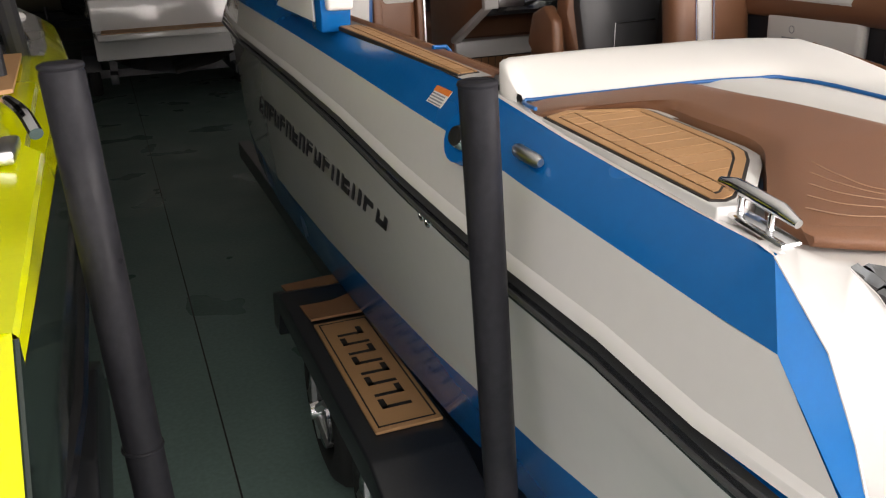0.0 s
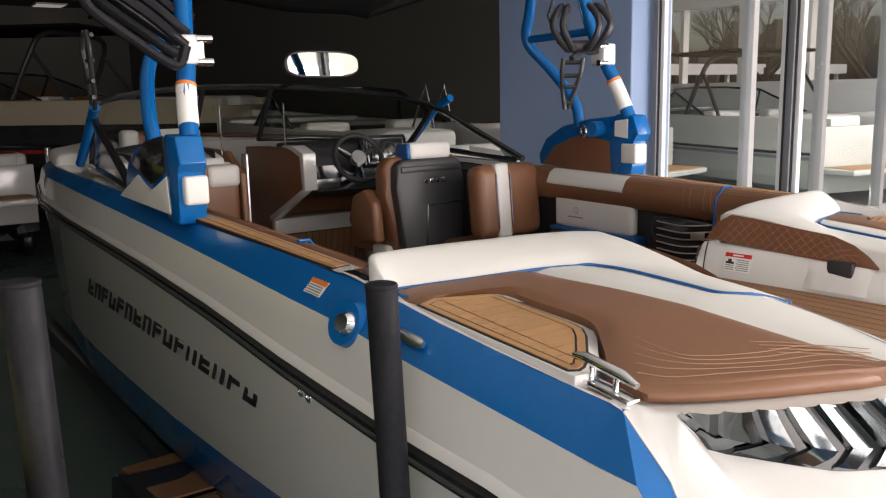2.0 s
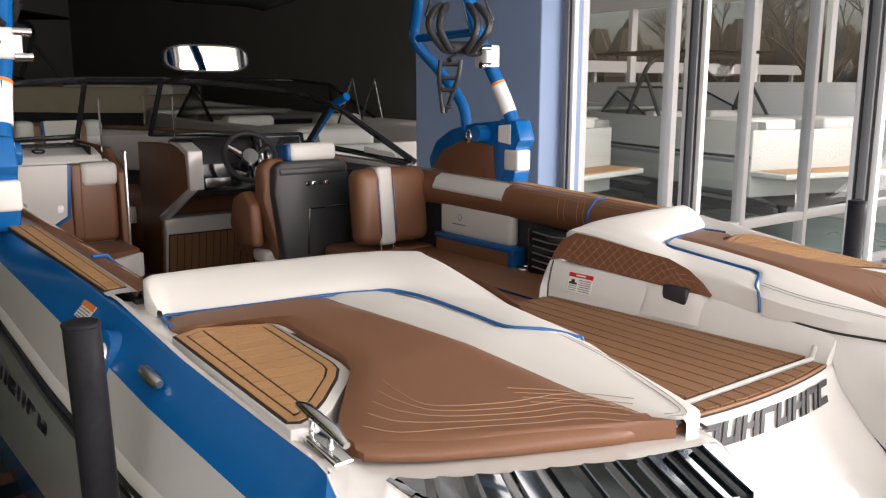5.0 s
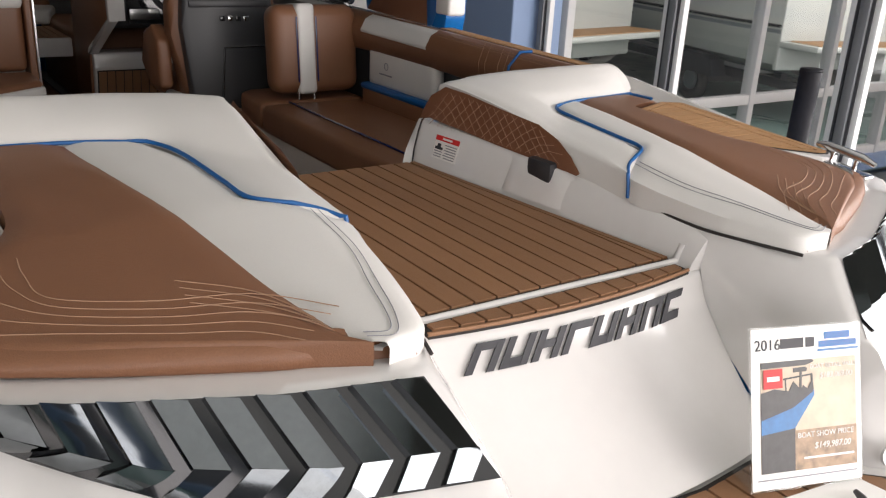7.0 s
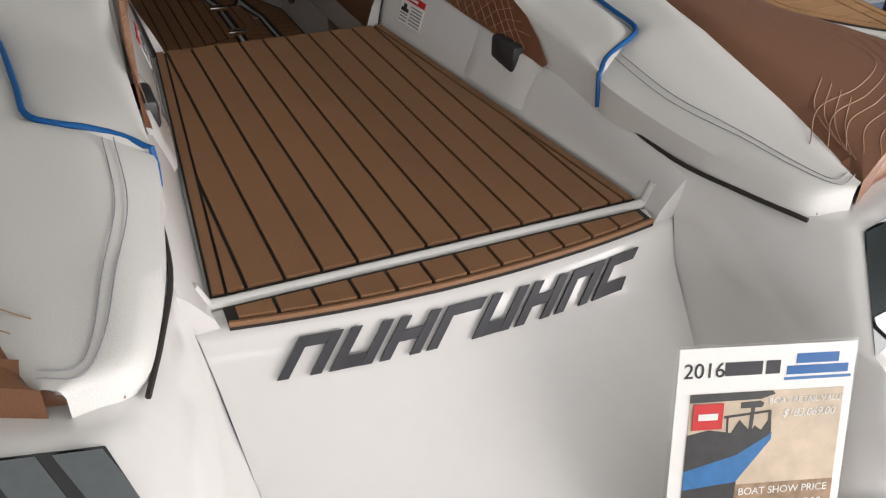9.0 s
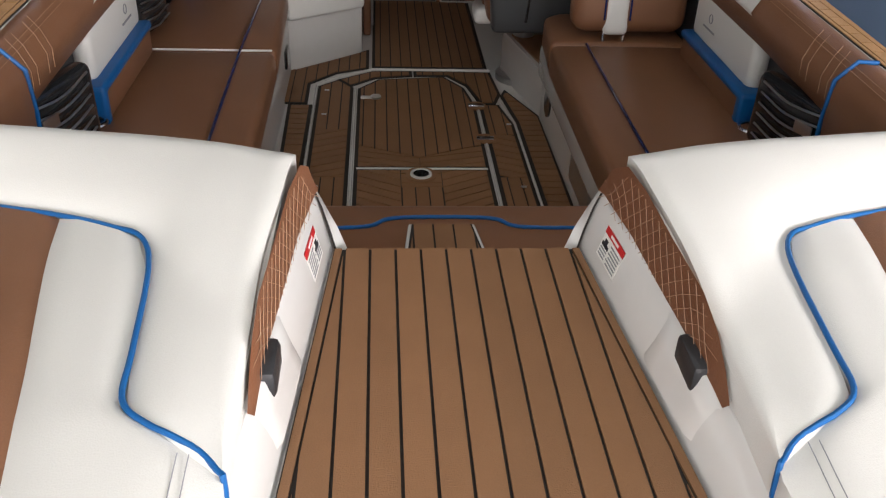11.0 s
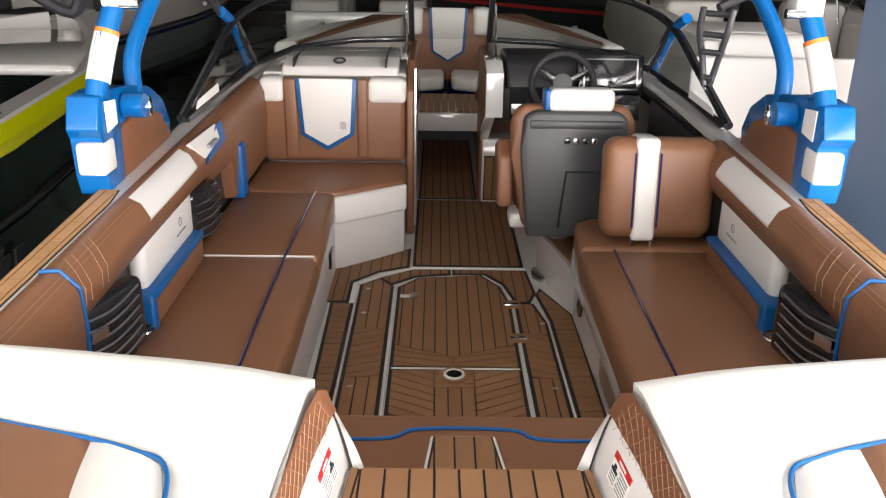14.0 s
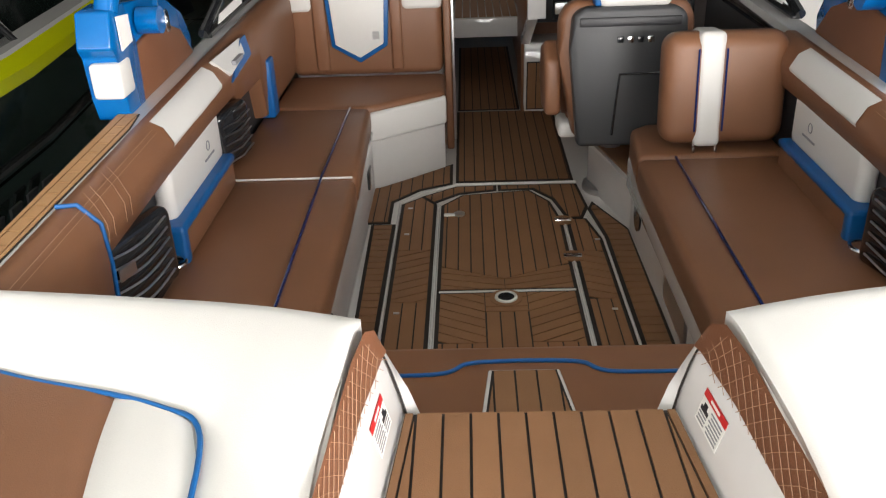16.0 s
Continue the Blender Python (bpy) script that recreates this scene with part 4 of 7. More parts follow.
hinge = part("hinge", box(-0.285, -0.235, -0.275, -0.235, -0.246, -0.234, 0.004), M["chrome"], platform, "small polished hinge")
part("hinge_pin", tube([(-0.287, -0.255, -0.232), (-0.233, -0.255, -0.232)], 0.005, 10), M["chrome"], hinge)
for s in (-1, 1):
    sc = part("quarter_plug", disc((s * 0.392, -0.450, -0.218), (-s * 0.5, -0.75, 0.45), 0.019, 0.010, 24), M["steel"], boat, "round steel plug in the white moulding")
    part("plug_slot", turned(box(-0.010, 0.010, -0.002, 0.002, 0, 0.003), Matrix.Translation((s * 0.3895, -0.4535, -0.2155)) @ Vector((-s * 0.5, -0.75, 0.45)).to_track_quat("Z", "Y").to_matrix().to_4x4()), M["black"], sc)

# price sign: a printed sheet in a clear stand, leaning back
sign = tagged(empty("price_sign", (0.20, -0.36, -0.241)), "white printed price sheet standing on the platform", "sign")
tl, tr_, bl = Vector((0.149, -0.282, 0.020)), Vector((0.360, -0.351, 0.018)), Vector((0.101, -0.376, -0.232))
U, V = (tr_ - tl).normalized(), (tl - bl).normalized()
N = U.cross(V).normalized()
Wd, Ht = 0.222, 0.270
SM = Matrix((( U.x, V.x, N.x, bl.x - 0.20), (U.y, V.y, N.y, bl.y + 0.36), (U.z, V.z, N.z, bl.z + 0.241), (0, 0, 0, 1)))


def on_sign(name, x0, x1, y0, y1, lift, mat, label=""):
    return part(name, turned(box(x0 * Wd, x1 * Wd, y0 * Ht, y1 * Ht, lift, lift + 0.0006), SM), mat, sign, label, soft=0)


on_sign("sheet", 0, 1, 0, 1, 0.0, M["paper"], "white glossy sheet")
picture_sky = material("picture_sand", (0.55, 0.45, 0.33), 0.4, vary=0.25, big=9, scale=40)
picture_dark = material("picture_dark", (0.03, 0.03, 0.03), 0.4, vary=0.4, big=30)
picture_blue = material("picture_blue", (0.02, 0.14, 0.35), 0.4, vary=0.2, big=20)
picture_water = material("picture_water", (0.30, 0.20, 0.12), 0.4, vary=0.5, big=60)
on_sign("picture", 0.08, 0.95, 0.10, 0.79, 0.0007, picture_sky)
on_sign("picture_patch", 0.38, 0.95, 0.10, 0.35, 0.0014, picture_water)
PICTURE = (([(0.08, 0.10), (0.38, 0.10), (0.385, 0.37), (0.08, 0.345)], picture_dark), ([(0.08, 0.340), (0.38, 0.365), (0.56, 0.56), (0.56, 0.595), (0.37, 0.495), (0.08, 0.43)], picture_blue),
           ([(0.08, 0.43), (0.37, 0.495), (0.55, 0.585), (0.54, 0.66), (0.50, 0.605), (0.46, 0.63), (0.44, 0.60), (0.37, 0.66), (0.33, 0.60), (0.20, 0.62), (0.08, 0.60)], picture_dark), ([(0.08, 0.79), (0.54, 0.79), (0.56, 0.775), (0.48, 0.755), (0.08, 0.752)], picture_dark),
           ([(0.37, 0.715), (0.49, 0.715), (0.50, 0.735), (0.48, 0.745), (0.37, 0.742)], picture_dark), ([(0.425, 0.60), (0.445, 0.60), (0.45, 0.72), (0.43, 0.72)], picture_dark), ([(0.28, 0.672), (0.54, 0.690), (0.54, 0.700), (0.28, 0.682)], picture_dark),
           ([(0.54, 0.59), (0.555, 0.60), (0.545, 0.70), (0.53, 0.70)], picture_dark), ([(0.30, 0.60), (0.31, 0.60), (0.305, 0.68), (0.295, 0.68)], picture_dark))
for k, (poly, mt) in enumerate(PICTURE):
    part("picture_patch", turned(prism([(x * Wd, y * Ht) for x, y in poly], 0.0014, 0.0020 + 0.0001 * (k % 4)), SM), mt, sign, soft=0)
on_sign("red_flag", 0.10, 0.27, 0.625, 0.745, 0.0026, M["red"], "red flag shape")
on_sign("flag_mark", 0.13, 0.24, 0.67, 0.70, 0.0033, M["paper"])
text("headline", "2016", 0.026, SM @ Matrix.Translation((0.145 * Wd, 0.865 * Ht, 0.001)), M["dark_ink"], sign)
on_sign("headline_bar", 0.26, 0.47, 0.868, 0.93, 0.0007, M["dark_ink"])
on_sign("headline_bar", 0.49, 0.57, 0.868, 0.93, 0.0007, M["dark_ink"])
for (a, b, c, d) in ((0.66, 0.90, 0.91, 0.955), (0.61, 0.96, 0.86, 0.90)):
    on_sign("dealer_mark", a, b, c, d, 0.0007, M["blue"])
on_sign("dealer_mark", 0.60, 0.98, 0.835, 0.848, 0.0007, picture_blue)
text("words", "BOAT RETAIL VALUE", 0.0105, SM @ Matrix.Translation((0.745 * Wd, 0.73 * Ht, 0.0018)), M["paper"], sign)
text("words", "BOAT SHOW PRICE", 0.0130, SM @ Matrix.Translation((0.66 * Wd, 0.30 * Ht, 0.0024)), M["paper"], sign)
text("price", "$183,069.00", 0.0135, SM @ Matrix.Translation((0.76 * Wd, 0.665 * Ht, 0.0018)), M["paper"], sign, shear=0.2)
text("price", "$149,987.00", 0.0150, SM @ Matrix.Translation((0.72 * Wd, 0.225 * Ht, 0.0024)), M["paper"], sign, shear=0.2)
on_sign("small_print", 0.46, 0.92, 0.165, 0.178, 0.0021, M["paper"])
on_sign("small_print", 0.05, 0.95, 0.055, 0.063, 0.0007, M["ink"])
part("stand", turned(box(-0.003, Wd + 0.003, -0.004, Ht + 0.003, -0.004, -0.0008), SM), M["glass"], sign, "clear acrylic back").visible_shadow = False
part("foot", panel(bl - Vector((0.20, -0.36, -0.241)) + Vector((0, 0, -0.006)), U * Wd, Vector((0.03, 0.07, 0.0)), 0.003), M["glass"], sign).visible_shadow = False

paper = tagged(empty("notice_paper", (0.2, -0.46, -0.24)), "white notice sheet lying on the teak platform", "paper")
pa, pb, pc, pd = Vector((0.118, -0.405, 0)), Vector((0.31, -0.43, 0)), Vector((0.335, -0.60, 0)), Vector((0.12, -0.575, 0))
off = Vector((-0.2, 0.46, 0.0))
part("sheet", quad(pd + off, pc + off, pb + off, pa + off, 0.0012), M["paper"], paper, soft=0)
d1 = (pc - pd).normalized()
PM = Matrix(((d1.x, -d1.y, 0, (pd.x + pc.x) / 2 - 0.2), (d1.y, d1.x, 0, (pd.y + pc.y) / 2 + 0.46 + 0.020), (0, 0, 1, 0.0014), (0, 0, 0, 1)))
text("notice", "PLEASE REMOVE YOUR SHOES.", 0.0135, PM, M["red"], paper)
keys = tagged(empty("earplugs", (0.235, -0.49, -0.2385)), "pair of small grey foam plugs on the notice", "plugs")
for k, (a, ry) in enumerate(((30, 80), (160, 85))):
    part("plug", turned(tube([(0, 0, 0), (0, 0, 0.012), (0, 0, 0.03)], [0.006, 0.007, 0.0045], 10), pose(0.01 * k, -0.004 * k, 0.007, ry, 0, a)), M["grey"], keys)

# ---------- cockpit sole ----------
FL = -0.612
part("cockpit_liner", box(-1.06, 1.06, 1.0, 5.2, FL - 0.06, FL), M["gel"], boat)
part("bow_liner", prism([(-0.95, 5.2), (0.95, 5.2), (0.6, 6.6), (-0.6, 6.6)], FL - 0.02, FL - 0.001), M["gel"], boat)


def foam(name, poly, z=FL, axis="x", pitch=0.051, start=0.0, angle=0.0, mat=None):
    p = part(name, prism(inset(poly, -0.005), z, z + 0.004), M["caulk"], boat, "teak foam deck panel with dark joints")
    planks(p, inset(poly, 0.010), z + 0.004, pitch, 0.0055, axis, start, mat, 0.004, angle)
    return p


def patterned(name, poly, regions):
    """A foam panel whose strips run differently in each region: (cuts, axis, pitch, angle)."""
    p = part(name, prism(inset(poly, -0.005), FL, FL + 0.004), M["caulk"], boat, "teak foam deck panel with dark joints")
    for cuts, ax, pitch, ang in regions:
        q = inset(poly, 0.010)
        for c in cuts:
            q = clip(q, *c)
        if len(q) > 2:
            planks(p, q, FL + 0.004, pitch, 0.0055, ax, 0.0255, None, 0.004, radians(ang))
    return p


def cut_above(x0, y0, x1, y1, gap=0.003):
    """Keeps what lies forward of a line."""
    k = (y1 - y0) / (x1 - x0)
    return (k, -1, k * x0 - y0 - gap)


def cut_below(x0, y0, x1, y1, gap=0.003):
    k = (y1 - y0) / (x1 - x0)
    return (-k, 1, y0 - k * x0 - gap)


LEFT_V, RIGHT_V = (-0.254, 2.655, 0.0, 2.545), (0.0, 2.545, 0.268, 2.665)
patterned("hatch_panel", [(-0.254, 2.46), (0.268, 2.46), (0.270, 3.06), (0.235, 3.27), (0.15, 3.405), (-0.16, 3.365), (-0.254, 3.25)],
          [([cut_above(*LEFT_V), cut_above(*RIGHT_V)], "x", 0.051, 0), ([cut_below(*LEFT_V), (1, 0, -0.001)], "y", 0.046, -14), ([cut_below(*RIGHT_V), (-1, 0, -0.001)], "y", 0.046, 14)])
patterned("drain_panel", [(-0.254, 1.55), (0.268, 1.55), (0.268, 2.445), (-0.254, 2.445)],
          [([(1, 0, 0.0765), (-1, 0, 0.0765), (0, 1, 2.30)], "x", 0.051, 0), ([(0, -1, -2.303), (1, 0, 0.077), (-1, 0, 0.077)], "y", 0.07, 0),
           ([(-1, 0, -0.080), (0, -1, -2.10)], "y", 0.048, 28), ([(1, 0, -0.080), (0, -1, -2.10)], "y", 0.048, -28),
           ([(-1, 0, -0.079), (0, 1, 2.097)], "x", 0.051, 0), ([(1, 0, -0.079), (0, 1, 2.097)], "x", 0.051, 0)])
patterned("deck_panel", [(-0.438, 1.55), (-0.284, 1.55), (-0.284, 3.265), (-0.35, 3.355), (-0.438, 3.275)],
          [([(0, -1, -2.803)], "x", 0.051, 0), ([(0, 1, 2.80), (0, -1, -2.38)], "y", 0.052, 24), ([(0, 1, 2.377)], "x", 0.051, 0)])
patterned("deck_panel", [(0.297, 1.55), (0.428, 1.55), (0.418, 2.875), (0.378, 3.075), (0.297, 3.075)],
          [([(0, -1, -2.763)], "x", 0.051, 0), ([(0, 1, 2.76), (0, -1, -2.38)], "y", 0.052, -24), ([(0, 1, 2.377)], "x", 0.051, 0)])
for poly, ax in (([(-0.35, 3.36), (-0.295, 3.285), (-0.18, 3.385), (-0.005, 3.42), (-0.005, 3.475), (-0.19, 3.47)], "x"),
                 ([(0.012, 3.42), (0.17, 3.425), (0.255, 3.30), (0.30, 3.09), (0.365, 3.09), (0.40, 3.2), (0.38, 3.47), (0.012, 3.475)], "x"),
                 ([(-0.53, 1.55), (-0.462, 1.55), (-0.462, 3.06), (-0.56, 3.06)], "y"), ([(-0.63, 3.08), (-0.485, 3.08), (-0.485, 3.31), (-0.365, 3.445), (-0.215, 3.515), (-0.215, 3.765), (-0.54, 3.5), (-0.63, 3.46)], "x"),
                 ([(0.450, 1.55), (0.548, 1.55), (0.548, 2.95), (0.43, 3.25), (0.405, 3.18), (0.441, 2.89)], "y"), ([(-0.19, 3.53), (0.37, 3.53), (0.37, 4.62), (-0.19, 4.62)], "x"), ([(-0.185, 4.66), (0.175, 4.66), (0.175, 6.2), (-0.185, 6.2)], "x")):
    foam("deck_panel", poly, axis=ax)
# white inlay lines beside the hatch
for pts in ([(-0.269, 1.56), (-0.269, 3.262)], [(0.2835, 1.56), (0.2835, 3.085)], [(-0.45, 1.56), (-0.45, 3.285), (-0.355, 3.40), (-0.20, 3.492)], [(0.4385, 1.56), (0.4295, 2.885), (0.391, 3.10)], [(-0.25, 2.4525), (0.264, 2.4525)], [(-0.20, 3.502), (0.385, 3.502)]):
    part("inlay_line", tube([(x, y, FL + 0.004) for x, y in pts], 0.0055, 8), M["gel"], boat)
for x, y in ((-0.40, 2.30), (-0.40, 2.95), (-0.40, 3.22), (0.385, 2.30), (0.40, 2.86)):
    part("lift_tab", box(x - 0.011, x + 0.011, y - 0.006, y + 0.006, FL + 0.008, FL + 0.012, 0.002), M["steel"], boat)
dr = part("drain", ring((0, 2.395, FL + 0.012), (0, 0, 1), 0.036, 0.007), M["gel"], boat, "round white and black deck drain")
part("drain_collar", disc((0, 2.395, FL + 0.008), (0, 0, 1), 0.060, 0.006, 32), M["teak"], dr)
part("drain_core", disc((0, 2.395, FL + 0.011), (0, 0, 1), 0.034, 0.008, 24), M["gloss"], dr)
for (x, y) in ((0.282, 2.72), (0.277, 3.06)):
    hg = part("hatch_hinge", box(x - 0.038, x + 0.038, y - 0.014, y + 0.014, FL + 0.004, FL + 0.016, 0.006), M["chrome"], boat, "polished hatch hinge")
    part("hinge_collar", disc((x, y, FL + 0.007), (0, 0, 1), 0.045, 0.005, 24), M["teak"], hg)
lt = part("hatch_latch", box(-0.245, -0.16, 3.125, 3.155, FL + 0.004, FL + 0.014, 0.006), M["gel"], boat, "white hatch latch with a steel pull")
part("latch_pull", disc((-0.175, 3.14, FL + 0.012), (0, 0, 1), 0.024, 0.010, 20), M["steel"], lt)

# ---------- aft bench below the walkway ----------
bench = part("aft_bench", box(-0.60, 0.60, 0.96, 1.47, -0.30, -0.19, 0.035, 4), M["brown"], boat, "brown vinyl aft bench cushion")
part("bench_base", box(-0.6, 0.6, 0.95, 1.44, FL, -0.30), M["gel"], bench)
part("piping", tube(curve([(-0.58, 1.335, -0.188), (-0.22, 1.33, -0.187), (-0.12, 1.375, -0.186), (0.12, 1.375, -0.186), (0.22, 1.33, -0.187), (0.58, 1.335, -0.188)], 40), 0.0055, 8), M["piping"], bench)
stp = [(-0.125, 1.0), (0.125, 1.0), (0.082, 1.335), (-0.088, 1.335)]
bs = part("bench_step", prism(stp, -0.20, -0.178, 0.006), M["gel"], boat, "teak foam step let into the bench")
part("foam_edge", prism(inset(stp, 0.010), -0.178, -0.175), M["caulk"], bs)
planks(bs, inset(stp, 0.016), -0.175, 0.051, 0.005, mat=M["teak"], height=0.004, start=0.025)

# ---------- lounge to port, bench to starboard ----------


def cushion(name, poly, z0, z1, mat, parent, label="", r=0.028):
    return part(name, prism(poly, z0, z1, r, 4), mat, parent, label, soft=60)


lounge = part("lounge_base", prism([(-1.05, 1.0), (-0.575, 1.0), (-0.585, 3.47), (-0.245, 3.735), (-0.245, 4.08), (-1.05, 4.08)], FL, -0.31, 0.012), M["gel"], boat, "white moulded lounge base")
cushion("lounge_cushion", [(-1.06, 1.05), (-0.528, 1.05), (-0.545, 2.60), (-1.06, 2.60)], -0.315, -0.194, M["brown"], lounge, "brown vinyl seat cushion")
cushion("lounge_cushion", [(-1.06, 2.61), (-0.545, 2.61), (-0.576, 3.46), (-1.06, 3.46)], -0.315, -0.194, M["brown"], lounge, "brown vinyl seat cushion")
cushion("lounge_cushion", [(-1.04, 3.465), (-0.575, 3.465), (-0.24, 3.70), (-0.24, 4.02), (-1.04, 4.02)], -0.28, -0.194, M["brown"], lounge, "brown vinyl seat cushion")
cushion("cushion_facing", [(-0.585, 3.44), (-0.55, 3.455), (-0.232, 3.682), (-0.232, 3.72), (-0.30, 3.72), (-0.585, 3.52)], -0.36, -0.222, M["cream"], lounge, "white vinyl cushion facing", 0.015)
part("piping", tube([(-0.655, 1.08, -0.19), (-0.668, 2.0, -0.189), (-0.675, 2.61, -0.189), (-0.668, 3.45, -0.19)], 0.005, 8), M["navy"], lounge)
part("cushion_seam", tube([(-1.0, 2.605, -0.194), (-0.56, 2.605, -0.194)], 0.004, 6), M["cream"], lounge)
for y in (1.9, 3.2):
    part("base_vent", box(-0.585, -0.572, y, y + 0.11, -0.50, -0.42, 0.004), M["gloss"], lounge, "small dark vent")

back = part("lounge_backrest", box(-1.03, -0.25, 4.02, 4.15, -0.2, 0.255, 0.04, 4), M["brown"], boat, "brown and white backrest with a blue-edged shield", soft=60)
for (x0, x1) in ((-1.035, -0.895), (-0.455, -0.245)):
    part("white_corner", box(x0, x1, 4.008, 4.155, 0.125, 0.262, 0.035, 4), M["cream"], back, "white vinyl corner", soft=60)
for x0, x1, t in ((-0.90, -0.83, 0.03), (-0.51, -0.452, -0.03)):
    part("shoulder_panel", prism([(x0, 4.003), (x1, 4.003), (x1, 4.10), (x0, 4.10)], -0.17, 0.260, 0.012), M["brown"], back)


def shield(name, w, top, low, tip, y, t, mat, parent, x=-0.67):
    return part(name, side_prism([(x - w, top), (x + w, top), (x + w * 0.86, low), (x, tip), (x - w * 0.86, low)], y, y + t, "y", 0.004, 2), mat, parent, soft=60)


shield("shield_edge", 0.165, 0.262, -0.04, -0.125, 3.992, 0.03, M["piping"], back)
shield("shield", 0.142, 0.264, -0.028, -0.098, 3.982, 0.03, M["cream"], back)
part("shield_patch", box(-0.60, -0.565, 3.978, 3.984, -0.005, 0.035), M["steel"], back, "small embroidered badge")

sb = part("bench_base", prism([(1.05, 1.0), (0.55, 1.0), (0.55, 2.97), (0.43, 3.47), (0.75, 3.47), (1.05, 3.2)], FL, -0.40, 0.012), M["gel"], boat, "white moulded bench base")
part("bench_riser", prism([(1.05, 1.0), (0.52, 1.0), (0.525, 2.98), (0.62, 3.06), (1.05, 3.06)], -0.42, -0.285, 0.015), M["gel"], sb)
part("step_foam", prism([(0.55, 3.02), (0.47, 3.42), (0.70, 3.42), (0.72, 3.08)], -0.40, -0.393), M["teak"], sb, "teak foam step")
cushion("bench_cushion", [(0.488, 1.05), (1.06, 1.05), (1.06, 2.66), (0.50, 2.66)], -0.30, -0.17, M["brown"], sb, "brown vinyl seat cushion")
cushion("bench_cushion", [(0.505, 2.67), (1.06, 2.67), (1.06, 3.05), (0.60, 3.05), (0.53, 2.99)], -0.30, -0.168, M["brown"], sb, "brown vinyl seat cushion")
part("piping", tube([(0.625, 1.08, -0.166), (0.632, 2.0, -0.165), (0.640, 2.65, -0.166)], 0.005, 8), M["navy"], sb)
part("base_speaker", disc((0.548, 2.80, -0.475), (-1, 0, 0), 0.06, 0.012, 28), M["gloss"], sb, "round black speaker grille")
part("base_vent", box(0.535, 0.555, 1.95, 2.25, -0.53, -0.43, 0.006), M["steel"], sb, "grey vent in the bench base")

jump = part("jump_seat_back", turned(box(-0.225, 0.225, -0.075, 0.075, -0.205, 0.205, 0.06, 5), pose(0.815, 2.775, 0.06, -6, 0, 0)), M["brown"], boat, "brown vinyl flip-up backrest with a white stripe", soft=60)
part("stripe", turned(box(-0.107, -0.011, -0.081, 0.081, -0.209, 0.210, 0.022, 4), pose(0.815, 2.775, 0.06, -6, 0, 0)), M["cream"], jump, "white vinyl stripe", soft=60)
for x in (-0.109, -0.009):
    part("piping", turned(tube([(x, -0.078, -0.15), (x, -0.079, 0.15)], 0.004, 6), pose(0.815, 2.775, 0.06, -6, 0, 0)), M["navy"], jump)
for x in (-0.10, -0.02):
    part("bracket", turned(tube([(x, -0.05, -0.235), (x, -0.05, -0.185)], 0.007, 8), pose(0.815, 2.775, 0.06, -6, 0, 0)), M["chrome"], jump)

